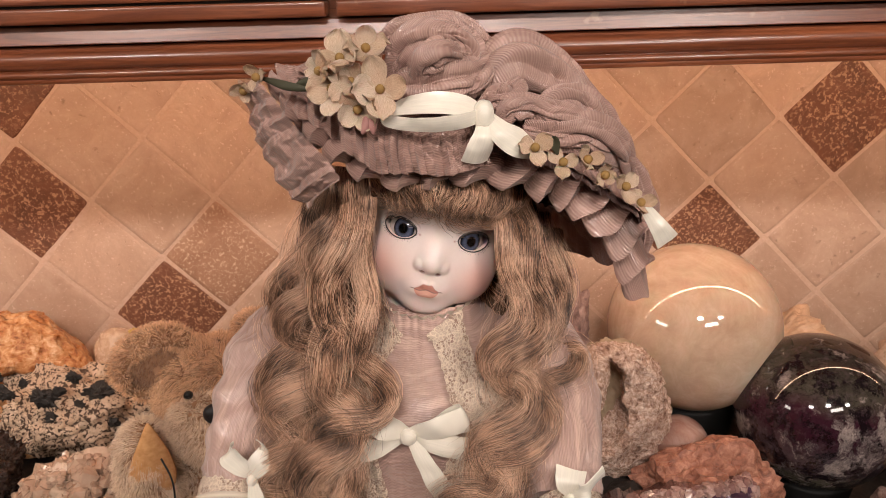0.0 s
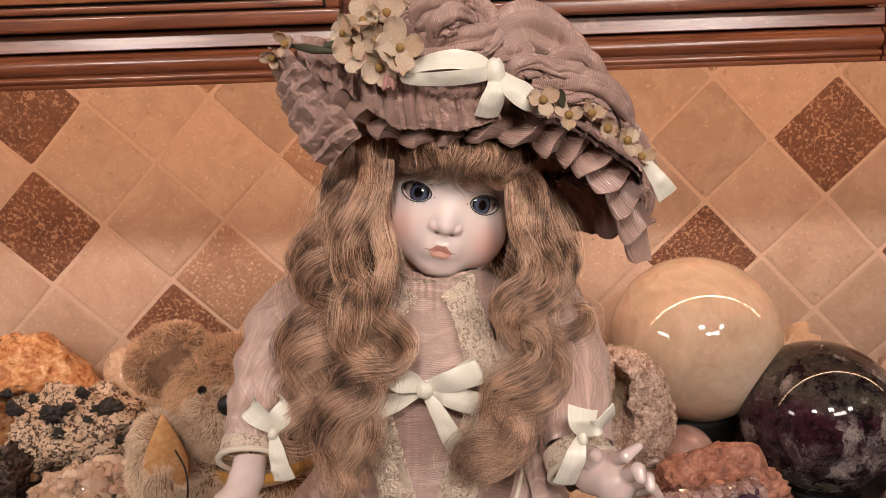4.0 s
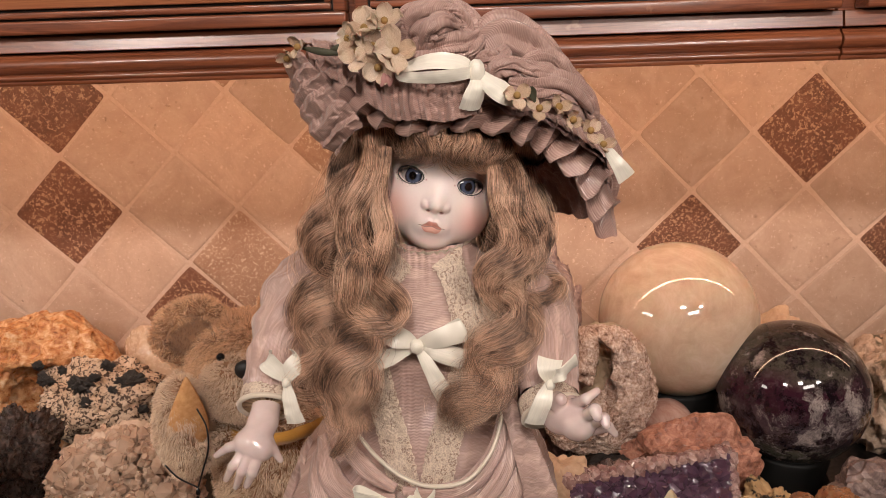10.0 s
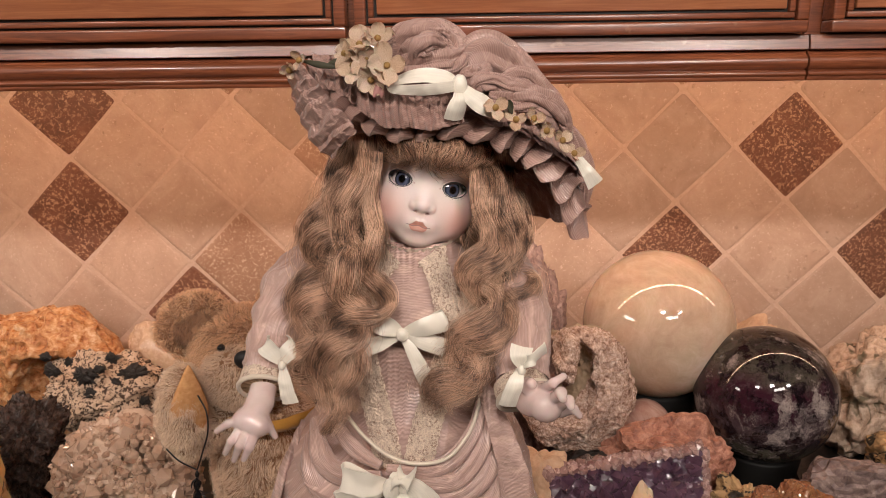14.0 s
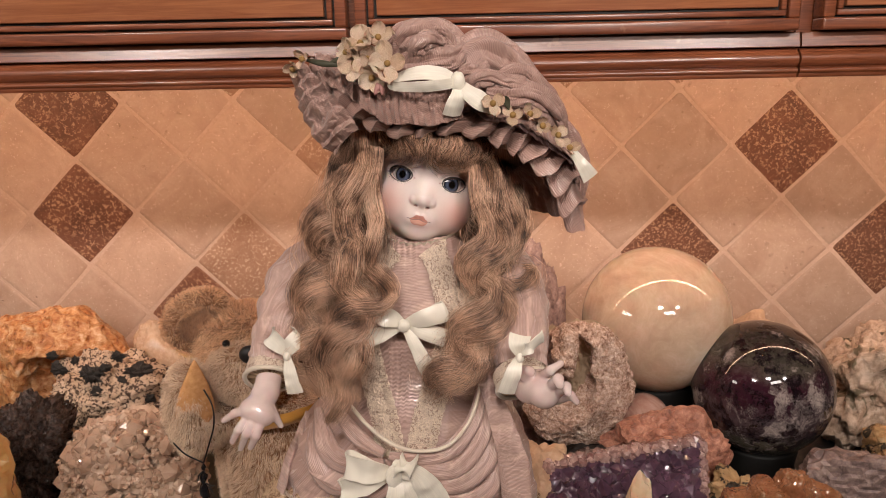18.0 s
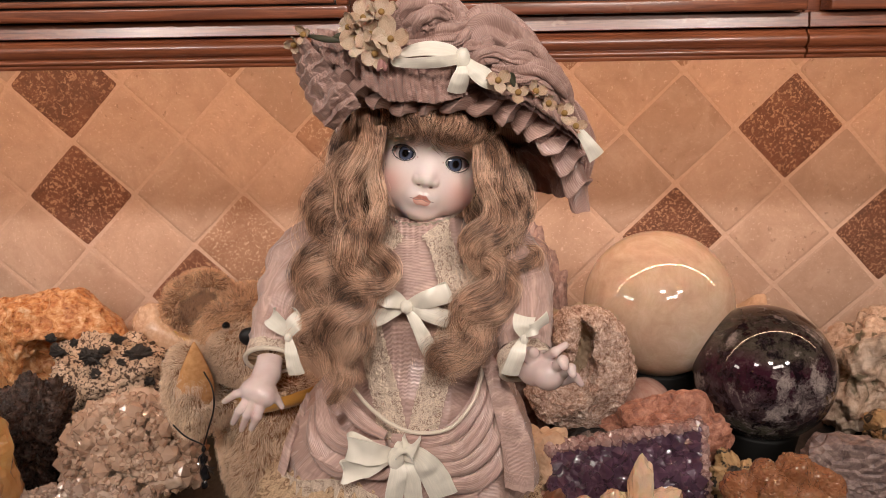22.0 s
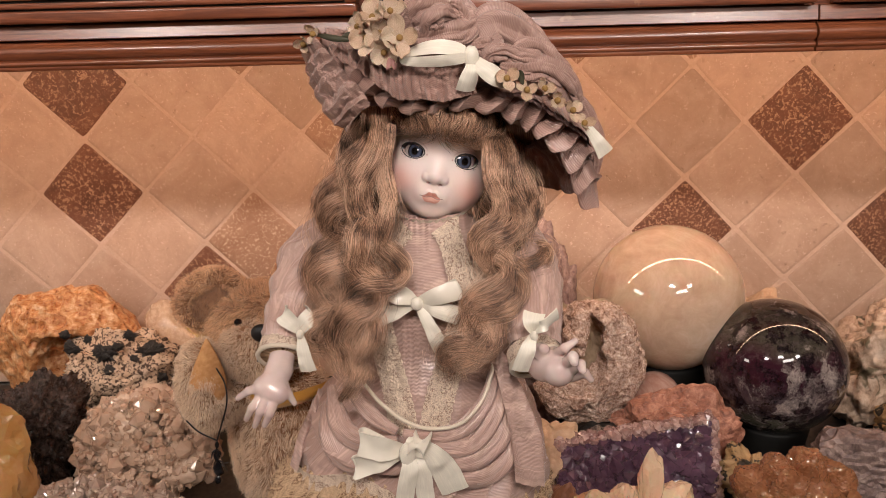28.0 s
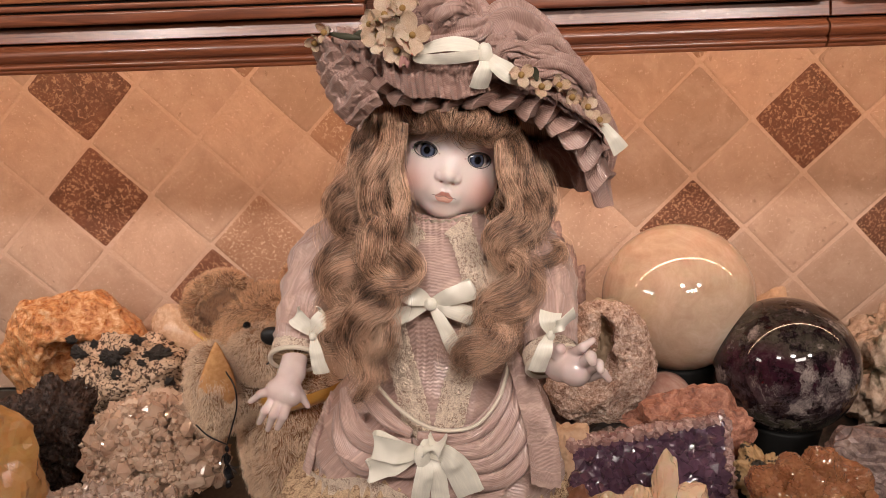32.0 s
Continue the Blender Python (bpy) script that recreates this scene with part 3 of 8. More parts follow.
ORANGE_CALCITE = stone_material("orange_calcite", [(0.34, (0.16, 0.048, 0.015)), (0.45, (0.46, 0.175, 0.060)), (0.54, (0.62, 0.32, 0.14)), (0.65, (0.82, 0.58, 0.38))], 75, 0.36, 0.006)
SPECKLED = stone_material("speckled_matrix", [(0.3, (0.40, 0.26, 0.17)), (0.5, (0.57, 0.41, 0.29)), (0.7, (0.70, 0.54, 0.41))], 60, 0.65, 0.003, (230, 0.52, (0.07, 0.036, 0.02)))
BLACK_ORE = stone_material("black_sparkling_ore", [(0.34, (0.005, 0.003, 0.003)), (0.48, (0.030, 0.016, 0.012)), (0.60, (0.085, 0.048, 0.036)), (0.70, (0.26, 0.18, 0.15))], 130, 0.30, 0.007)
DARK_CRUST = stone_material("dark_crust", [(0.3, (0.012, 0.009, 0.008)), (0.7, (0.04, 0.03, 0.025))], 80, 0.6, 0.003)
QUARTZ = crystal_material("cloudy_quartz", (0.54, 0.325, 0.215), (0.95, 0.71, 0.54), 0.05, 0.30, 0.0, 0.0003)
CLEAR_QUARTZ = crystal_material("smoky_clear_quartz", (0.44, 0.285, 0.21), (0.91, 0.71, 0.58), 0.04, 0.40, 0.0, 0.0003)
YELLOW_CALCITE = crystal_material("honey_calcite", (0.60, 0.26, 0.06), (0.86, 0.56, 0.26), 0.10, 0.35, 0.2, 0.0010)
QUARTZ_BASE = stone_material("quartz_base_rock", [(0.3, (0.16, 0.11, 0.08)), (0.7, (0.45, 0.34, 0.26))], 40, 0.6, 0.003)
GEODE_ROCK = stone_material("druzy_geode", [(0.33, (0.15, 0.075, 0.052)), (0.45, (0.46, 0.29, 0.215)), (0.56, (0.70, 0.51, 0.41)), (0.66, (0.95, 0.80, 0.70))], 120, 0.26, 0.008, fine=420)
GEODE_SKIN = stone_material("geode_rind", [(0.3, (0.26, 0.18, 0.11)), (0.7, (0.50, 0.38, 0.26))], 30, 0.8, 0.003)
PINK_ROCK = stone_material("salmon_rock", [(0.34, (0.16, 0.055, 0.035)), (0.5, (0.40, 0.165, 0.105)), (0.66, (0.66, 0.35, 0.24))], 110, 0.4, 0.005)
MAUVE_ROCK = stone_material("mauve_druzy_rock", [(0.34, (0.16, 0.095, 0.085)), (0.5, (0.32, 0.20, 0.175)), (0.66, (0.50, 0.35, 0.30))], 80, 0.45, 0.006, fine=260)
GREY_ROCK = stone_material("grey_violet_rock", [(0.34, (0.07, 0.045, 0.042)), (0.5, (0.24, 0.16, 0.14)), (0.66, (0.44, 0.32, 0.27))], 60, 0.45, 0.005)
PALE_ROCK = stone_material("pale_mottled_rock", [(0.34, (0.22, 0.14, 0.09)), (0.5, (0.52, 0.37, 0.27)), (0.66, (0.72, 0.57, 0.45))], 55, 0.6, 0.005, (24, 0.60, (0.16, 0.12, 0.07)))
PEACH_ROCK = stone_material("peach_rock", [(0.3, (0.46, 0.27, 0.16)), (0.7, (0.70, 0.50, 0.34))], 40, 0.6, 0.002)
RUST_ROCK = stone_material("rust_rock", [(0.3, (0.12, 0.045, 0.025)), (0.7, (0.34, 0.15, 0.08))], 50, 0.5, 0.003)
OCHRE_ROCK = stone_material("ochre_black_rock", [(0.3, (0.30, 0.17, 0.07)), (0.7, (0.55, 0.36, 0.18))], 40, 0.6, 0.003, (60, 0.54, (0.03, 0.022, 0.015)))
AMETHYST = crystal_material("amethyst", (0.022, 0.009, 0.024), (0.24, 0.125, 0.185), 0.07, 0.15, 0.0, 0.0006)
PEACH_CRYSTAL = crystal_material("peach_quartz", (0.66, 0.36, 0.20), (0.90, 0.62, 0.42), 0.12, 0.10, 0.35, 0.0010)
CITRINE = crystal_material("burnt_citrine", (0.24, 0.080, 0.030), (0.62, 0.29, 0.145), 0.05, 0.25, 0.1, 0.0012)
PALE_SLAB = stone_material("pale_milky_stone", [(0.3, (0.40, 0.25, 0.19)), (0.5, (0.56, 0.38, 0.26)), (0.7, (0.66, 0.47, 0.31))], 18, 0.25, 0.001)
YELLOW_BAND = stone_material("yellow_stone_band", [(0.3, (0.60, 0.34, 0.06)), (0.7, (0.75, 0.52, 0.16))], 20, 0.3, 0.001)
BLACK_STAND = material("black_wood_stand", (0.004, 0.0035, 0.003), 0.6, Specular_IOR_Level=0.2)

WHITE_BALL = material("polished_rose_quartz", (0.80, 0.62, 0.47), 0.06, Coat_Weight=0.6, Coat_Roughness=0.02, Subsurface_Weight=0.25, Subsurface_Scale=0.03)
k = Nodes(WHITE_BALL)
co = k.coord()
k.set(Base_Color=k.ramp(k.mix(0.35, k.noise(co, 9, 7, 0.65, 1.8), k.noise(co, 45, 5, 0.7, 1.0)), [(0.32, (0.46, 0.31, 0.215)), (0.5, (0.60, 0.435, 0.315)), (0.66, (0.72, 0.56, 0.44))]))
PINK_BALL = material("polished_pink_quartz", (0.66, 0.40, 0.32), 0.05, Transmission_Weight=0.35)
k = Nodes(PINK_BALL)
k.set(Base_Color=k.ramp(k.noise(k.coord(), 40, 6, 0.65, 1.0), [(0.35, (0.50, 0.26, 0.20)), (0.65, (0.76, 0.52, 0.44))]))
DARK_BALL = material("polished_fluorite", (0.05, 0.03, 0.05), 0.05)
k = Nodes(DARK_BALL)
co = k.coord()
bend = k.n("VectorMath", i0=co, i1=k.scaled(k.n("TexNoise", Vector=co, Scale=26.0, Detail=5.0, Roughness=0.65).outputs["Color"], 0.045)).outputs[0]
height = k.n("SeparateXYZ", Vector=bend).outputs[2]
veil, clump_, small, vein = k.noise(bend, 17, 8, 0.72, 0.4), k.noise(bend, 34, 8, 0.75, 0.3), k.noise(co, 150, 5, 0.7), k.noise(bend, 60, 4, 0.6, 2.0)
colour = k.ramp(k.math("ADD", k.math("MULTIPLY", height, 6.0), 0.36), [(0.05, (0.016, 0.013, 0.011)), (0.22, (0.105, 0.098, 0.072)), (0.34, (0.022, 0.014, 0.017)), (0.46, (0.060, 0.040, 0.046)), (0.56, (0.030, 0.008, 0.015)), (0.68, (0.040, 0.012, 0.020)), (0.78, (0.070, 0.060, 0.045)), (0.92, (0.030, 0.026, 0.022))])
colour = k.mix(k.ramp(veil, [(0.51, 0.0), (0.57, 0.92)]), colour, k.ramp(clump_, [(0.35, (0.13, 0.095, 0.095)), (0.5, (0.20, 0.165, 0.155)), (0.62, (0.42, 0.345, 0.31))]))
colour = k.mix(k.ramp(clump_, [(0.42, 0.97), (0.50, 0.0)]), colour, (0.008, 0.004, 0.006))
colour = k.mix(k.math("MULTIPLY", k.ramp(vein, [(0.47, 0.0), (0.50, 1.0), (0.53, 0.0)]), 0.5), colour, (0.012, 0.008, 0.009))
k.set(Base_Color=k.mix(k.ramp(small, [(0.5, 0.0), (0.75, 0.35)]), colour, (0.16, 0.11, 0.12)))

ICO = {}


def ico(sub):
    if sub not in ICO:
        bm = bmesh.new()
        bmesh.ops.create_icosphere(bm, subdivisions=sub, radius=1)
        ICO[sub] = (np.array([v.co for v in bm.verts]), np.array([[v.index for v in f.verts] for f in bm.faces]))
        bm.free()
    return ICO[sub]


def facets(v, seed, count, depth):
    """Cuts flat faces into a unit ball of directions, as a broken stone has."""
    rs = np.random.RandomState(seed)
    d = rs.normal(size=(count, 3))
    d /= np.linalg.norm(d, axis=1, keepdims=True)
    limit = 1 - depth * rs.rand(count)
    s = np.maximum((v @ d.T) / limit, 1e-6).max(1)
    return v / np.maximum(s, 1.0)[:, None]


def rock(soup, c, r, mat, seed, sub=6, rough=0.22, freq=2.2, cuts=14, depth=0.45, grain=0.0, gfreq=9.0, turn=(0, 0, 0), floor=None):
    """A broken stone: a ball with flat faces cut in and relief at several sizes."""
    v, f = ico(sub)
    p = facets(v, seed, cuts, depth)
    n = Noise(seed)
    p = p * (1 + rough * n(v * freq + seed, 5, 0.5) + 0.9 * grain * (0.3 - np.abs(n(v * gfreq, 2, 0.4))) + 0.45 * grain * (0.3 - np.abs(n(v * gfreq * 2.9 + 3, 2, 0.4))) + 0.010 * n(v * 30, 2))[:, None]
    p = p * np.asarray(r, float)
    p = p @ np.array(Euler([radians(a) for a in turn]).to_matrix()).T + np.asarray(c, float)
    if floor is not None:
        p[:, 2] = np.maximum(p[:, 2], floor)
    return soup.add(p, f, mat)


def crystal(soup, base, axis, length, width, mat, rs, tip=0.35, sides=6):
    """One six-sided crystal with an uneven point."""
    axis = np.asarray(axis, float)
    axis = axis / np.linalg.norm(axis)
    a = np.cross(axis, (0.3, 0.9, 0.27))
    a /= np.linalg.norm(a)
    b = np.cross(axis, a)
    w = np.linspace(0, 2 * np.pi, sides, endpoint=False) + rs.rand() * 2
    rad = width * (0.8 + 0.4 * rs.rand(sides))
    ring = np.cos(w)[:, None] * a + np.sin(w)[:, None] * b
    base = np.asarray(base, float)
    tipoff = (rs.rand(2) - 0.5) * width * 0.8
    hs = length * (1 - tip * (0.75 + 0.5 * rs.rand(sides)))
    v = np.concatenate([base + ring * rad[:, None] * 0.92, base + axis * hs[:, None] + ring * rad[:, None], [base + axis * length + a * tipoff[0] + b * tipoff[1]]])
    f4 = [[i, (i + 1) % sides, sides + (i + 1) % sides, sides + i] for i in range(sides)]
    f3 = [[sides + i, sides + (i + 1) % sides, 2 * sides] for i in range(sides)]
    return soup.add(np.concatenate([v]), f4, mat).add(v, f3, mat)


def cluster(thing, c, r, mat, base_mat, count, size, seed, spread=0.7, up=0.35, front=0.45, name="crystal", sub=4, slim=0.38):
    """A rough base with crystals standing out of it on the upper and front side, each a part."""
    rs = np.random.RandomState(seed)
    c, r = np.asarray(c, float), np.asarray(r, float)
    base = Soup()
    rock(base, c, r * 0.86, base_mat, seed, 6, 0.2, 2.5, grain=0.12, gfreq=7, floor=COUNTER)
    part("base", base, thing, "rough stone base")
    made = 0
    while made < count:
        d = rs.normal(size=3)
        d /= np.linalg.norm(d)
        if d[2] < -0.35 or d[1] > 0.45:
            continue
        p = c + d * r * (0.78 + 0.1 * rs.rand())
        axis = d / r * r.mean() + np.array([0, -front, up]) * 0.4 + rs.normal(size=3) * 0.3 * spread
        s = size * (0.45 + 0.9 * rs.rand() ** 1.5)
        soup = Soup()
        crystal(soup, p - axis / np.linalg.norm(axis) * s * 0.35, axis, s * 1.1, s * slim * (0.7 + 0.5 * rs.rand()), mat, rs, 0.3 + 0.25 * rs.rand())
        part(name, soup, thing, smooth=False)
        made += 1
    rest = Soup()
    for _ in range(1500):
        d = rs.normal(size=3)
        d /= np.linalg.norm(d)
        if d[2] < -0.35 or d[1] > 0.45:
            continue
        p = c + d * r * (0.80 + 0.12 * rs.rand())
        axis = d / r * r.mean() + rs.normal(size=3) * 0.7
        s = size * (0.22 + 0.38 * rs.rand())
        crystal(rest, p - axis / np.linalg.norm(axis) * s * 0.3, axis, s * 1.2, s * slim * 0.9, mat, rs, 0.45)
    tagged(part("crystal_druse", rest, thing, smooth=False), kind="stuff")


def stone(name, c, r, mat, seed, label, smooth=True, **more):
    s = Soup()
    rock(s, c, r, mat, seed, floor=COUNTER, **more)
    return s.thing(name, label=label, category="rock", smooth=smooth)


def ball(name, c, r, mat, label, stand_label=None):
    s = Soup()
    v, f = ico(5)
    s.add(np.asarray(v) * r, f, mat)
    ob = s.thing(name, label=label, category="sphere")
    ob.location = c
    if stand_label:
        st = Soup()
        ang = np.linspace(0, 2 * np.pi, 40, endpoint=False)
        top, rr = c[2] - r * 0.86, r * 0.56
        prof = [(0.75, COUNTER), (1.15, COUNTER), (1.18, COUNTER + 0.006), (0.98, (COUNTER + top) / 2), (1.06, top - 0.002), (1.0, top + 0.003), (0.86, top), (0.75, COUNTER + 0.004)]
        v = np.array([[(c[0] + rr * q * math.cos(a), c[1] + rr * q * math.sin(a), z) for a in ang] for q, z in prof]).reshape(-1, 3)
        st.add(v, grid_faces(len(prof), 40, wrap_u=True, wrap_v=True), BLACK_STAND)
        st.thing("sphere_stand", label=stand_label, category="stand")
    return ob


ball("stone_sphere", (0.7747, -0.15, 1.0806), 0.0908, WHITE_BALL, "large polished cream rose quartz sphere on a black stand", "black turned wooden ring stand under a pale sphere")
ball("stone_sphere", (0.8745, -0.235, 1.0262), 0.0768, DARK_BALL, "polished dark purple and green fluorite sphere on a stand", "black turned wooden ring stand under a dark sphere")
ball("stone_sphere", (0.744, -0.226, 0.984), 0.0300, PINK_BALL, "small polished pink quartz sphere behind a salmon rock")

stone("mauve_rock", (0.612, -0.165, 1.045), (0.062, 0.055, 0.165), MAUVE_ROCK, 21, "tall mauve druzy rock leaning by the tile wall", rough=0.2, cuts=10, grain=0.10, gfreq=14)
stone("salmon_rock", (0.752, -0.282, 0.962), (0.080, 0.05, 0.064), PINK_ROCK, 22, "rough salmon pink rock before a small sphere", False, sub=5, rough=0.16, cuts=60, depth=0.24, grain=0.10)
stone("pale_rock", (1.065, -0.15, 0.99), (0.085, 0.07, 0.098), PALE_ROCK, 23, "large pale mottled rock beside the dark sphere", rough=0.25, freq=3, grain=0.1)
stone("grey_rock", (0.925, -0.345, 0.962), (0.100, 0.06, 0.068), GREY_ROCK, 24, "grey violet rock with broken crystal faces", False, sub=5, rough=0.16, cuts=70, depth=0.45, grain=0.12, gfreq=14)
stone("ochre_rock", (0.812, -0.345, 0.944), (0.034, 0.04, 0.042), OCHRE_ROCK, 25, "small ochre and black rough rock", rough=0.3, grain=0.15)
stone("peach_rock", (0.600, -0.325, 0.965), (0.042, 0.04, 0.055), PEACH_ROCK, 26, "rounded peach coloured rock beside the doll", rough=0.18)
stone("rust_rock", (0.600, -0.385, 0.945), (0.035, 0.03, 0.042), RUST_ROCK, 27, "dark rust red rock beside the doll's skirt", rough=0.3, grain=0.15)
stone("peach_rock", (0.915, -0.062, 0.985), (0.080, 0.045, 0.066), PEACH_ROCK, 28, "peach coloured rough rock against the tile wall", rough=0.22, grain=0.08)
stone("rust_rock", (1.03, -0.26, 0.945), (0.06, 0.05, 0.045), OCHRE_ROCK, 29, "ochre rough rock lying beside grey rock", rough=0.3, grain=0.12)
slab = empty("pale_stone", (0.14, -0.085, COUNTER), "smooth milky stone with a yellow band leaning on the wall", "rock")
for name, c_, r_, mat_, lab in (("body", (0.140, -0.085, 0.992), (0.046, 0.028, 0.078), PALE_SLAB, "milky pale stone"), ("yellow_band", (0.172, -0.082, 0.984), (0.024, 0.022, 0.086), YELLOW_BAND, "yellow translucent band")):
    so = Soup()
    rock(so, c_, r_, mat_, 30, sub=5, rough=0.07, cuts=9, depth=0.3, turn=(0, -26, 0), floor=COUNTER)
    part(name, so, slab, lab)
speck = empty("speckled_rock", (0.07, -0.135, COUNTER), "white rock speckled with black crystal patches", "rock")
so = Soup()
rock(so, (0.068, -0.135, 0.985), (0.085, 0.06, 0.066), SPECKLED, 31, rough=0.22, grain=0.12, gfreq=12, floor=COUNTER)
part("body", so, speck)
for i_, (c_, r_) in enumerate((((0.0730, -0.1860, 1.0340), 0.0125), ((0.1250, -0.1680, 1.0250), 0.0155), ((0.1060, -0.1760, 1.0520), 0.0070), ((0.0390, -0.1900, 1.0430), 0.0080), ((0.1380, -0.1760, 0.9950), 0.0075), ((0.0930, -0.1860, 1.0410), 0.0058), ((0.0820, -0.1920, 1.0130), 0.0068), ((0.0280, -0.1800, 1.0560), 0.0060), ((0.0580, -0.1860, 1.0520), 0.0050), ((0.1110, -0.1860, 1.0250), 0.0052))):
    so = Soup()
    rock(so, np.array(c_) + (0, 0.003, 0), (r_ * 1.1, r_ * 0.5, r_ * 0.9), DARK_CRUST, 131 + i_, sub=5, rough=0.55, freq=3, grain=0.5, gfreq=7)
    part("black_crystal", so, speck, "black crystal patch")
stone("black_rock", (0.045, -0.268, 0.985), (0.048, 0.045, 0.066), BLACK_ORE, 32, "black sparkling rough rock", rough=0.25, grain=0.18, gfreq=12)
stone("honey_calcite", (0.014, -0.415, 1.000), (0.130, 0.080, 0.150), YELLOW_CALCITE, 33, "block of translucent honey yellow calcite", False, rough=0.10, cuts=90, depth=0.30, sub=5, grain=0.03)
OG = np.array((-0.018, -0.085, 0.992))
OG_NOISE = Noise(34)


def orange_shape(x, y, z):
    p = np.stack([x, y, z], -1)
    d = ell(x, y, z, OG, (0.104, 0.050, 0.098)) + 0.010 * OG_NOISE(p * 22, 3)
    hollow = ell(x, y, z, OG + (0.022, -0.045, -0.012), (0.060, 0.040, 0.052)) + 0.008 * OG_NOISE(p * 40 + 5, 3)
    d = smax(d, -hollow, 0.006)
    bubble = np.abs(OG_NOISE(p * 75, 2, 0.4))
    return d + 0.0060 * (bubble - 0.2) + 0.0020 * np.abs(OG_NOISE(p * 210, 2))


ov, of = nets(orange_shape, OG - (0.120, 0.066, 0.080), OG + (0.120, 0.060, 0.114), 0.0020)
Soup().add(ov, of, ORANGE_CALCITE).thing("orange_geode", label="orange calcite geode half with a bubbly hollow leaning by the wall", category="rock")

# ---- doll ----
def faille(name, dark, light, period=0.0011, rough=0.42, moire=0.5, depth=0.8):
    """Ribbed silk: fine cords across the cloth with watery bands."""
    m = material(name, light, rough, Sheen_Weight=0.25, Sheen_Roughness=0.4)
    k = Nodes(m)
    uv = k.coord("UV")
    warp = k.noise(uv, 45, 3, 0.5)
    sep = k.n("SeparateXYZ", Vector=uv)
    ph = k.math("ADD", k.math("MULTIPLY", sep.outputs[0], 2 * math.pi / period), k.math("MULTIPLY", warp, 5.0))
    cord = k.math("ADD", k.math("MULTIPLY", k.math("SINE", ph), 0.5), 0.5)
    water = k.noise(k.scaled(uv, (120, 25, 1)), 1.0, 4, 0.6, 1.5)
    soft = k.math("MULTIPLY", k.ramp(water, [(0.35, 0.35), (0.65, 1.0)]), depth)
    colour = k.mix(k.math("ADD", k.math("MULTIPLY", cord, soft), (1 - depth) * 0.6), dark, light)
    colour = k.mix(k.math("MULTIPLY", k.ramp(water, [(0.5, 0.0), (0.72, 1.0)]), moire), colour, tuple(min(1, c * 1.22) for c in light))
    k.set(Base_Color=colour, Roughness=k.ramp(water, [(0.3, rough + 0.08), (0.7, rough - 0.1)]))
    k.bump(cord, 0.00040, 0.45)
    return m


HAT_SILK = faille("dusty_rose_faille", (0.22, 0.118, 0.094), (0.53, 0.345, 0.29), 0.0010, 0.20, 0.55, 0.34)
HAT_LINING = faille("rose_lining", (0.20, 0.11, 0.10), (0.33, 0.20, 0.175), 0.0012)
DRESS_SILK = faille("pale_rose_silk", (0.34, 0.200, 0.166), (0.62, 0.43, 0.366), 0.0009, 0.25, 0.8, 0.28)


def lace_material(name, dark, light, size=200):
    m = material(name, light, 0.8)
    k = Nodes(m)
    uv = k.coord("UV")
    v = k.voronoi(uv, size)
    w = k.voronoi(uv, size * 3.4, "Distance", "DISTANCE_TO_EDGE")
    n = k.noise(uv, 500, 3)
    h = k.mix(0.5, k.ramp(v, [(0.15, 1.0), (0.35, 0.2), (0.55, 0.9)]), k.ramp(w, [(0.02, 1.0), (0.12, 0.1)]))
    k.set(Base_Color=k.mix(k.ramp(h, [(0.2, 0.0), (0.7, 1.0)]), dark, k.mix(k.ramp(n, [(0.3, 0.0), (0.7, 0.5)]), light, tuple(c * 0.82 for c in light))))
    k.bump(h, 0.0008, 0.9)
    return m


LACE = lace_material("cream_lace", (0.36, 0.225, 0.165), (0.86, 0.70, 0.55))
HEM_LACE = lace_material("ecru_lace", (0.19, 0.095, 0.045), (0.72, 0.50, 0.315), 210)


def satin(name, base, rough=0.3):
    m = material(name, base, rough, Sheen_Weight=0.3)
    k = Nodes(m)
    uv = k.coord("UV")
    n = k.noise(k.scaled(uv, (60, 900, 1)), 1.0, 4, 0.6)
    k.set(Base_Color=k.mix(k.ramp(n, [(0.35, 0.0), (0.7, 1.0)]), tuple(c * 0.86 for c in base), base), Roughness=k.ramp(n, [(0.3, rough + 0.1), (0.7, rough)]))
    k.bump(n, 0.0002, 0.35)
    return m


RIBBON = satin("cream_satin_ribbon", (0.86, 0.79, 0.67), 0.20)
PIPING = satin("cream_piping", (0.72, 0.60, 0.47))

PORCELAIN = material("bisque_porcelain", (0.8, 0.65, 0.6), 0.38, Subsurface_Weight=0.12, Subsurface_Scale=0.004)
k = Nodes(PORCELAIN)
paint = k.n("Attribute")
paint.attribute_name = "paint"
grain = k.noise(k.coord(), 700, 3)
k.set(Base_Color=k.mix(k.ramp(grain, [(0.3, 0.06), (0.7, 0.0)]), paint.outputs["Color"], (0.5, 0.35, 0.3)), Roughness=k.ramp(grain, [(0.3, 0.34), (0.7, 0.46)]))
GLAZED = material("glazed_porcelain", (0.72, 0.52, 0.46), 0.10, Coat_Weight=0.5, Coat_Roughness=0.04, Subsurface_Weight=0.1, Subsurface_Scale=0.004)
k = Nodes(GLAZED)
k.set(Base_Color=k.ramp(k.noise(k.coord(), 60, 4), [(0.3, (0.58, 0.43, 0.395)), (0.7, (0.70, 0.55, 0.51))]))
GLASS_EYE = material("glass_eye", (0.5, 0.5, 0.5), 0.04, Coat_Weight=0.8, Coat_Roughness=0.01)
k = Nodes(GLASS_EYE)
paint = k.n("Attribute")
paint.attribute_name = "paint"
k.set(Base_Color=paint.outputs["Color"])
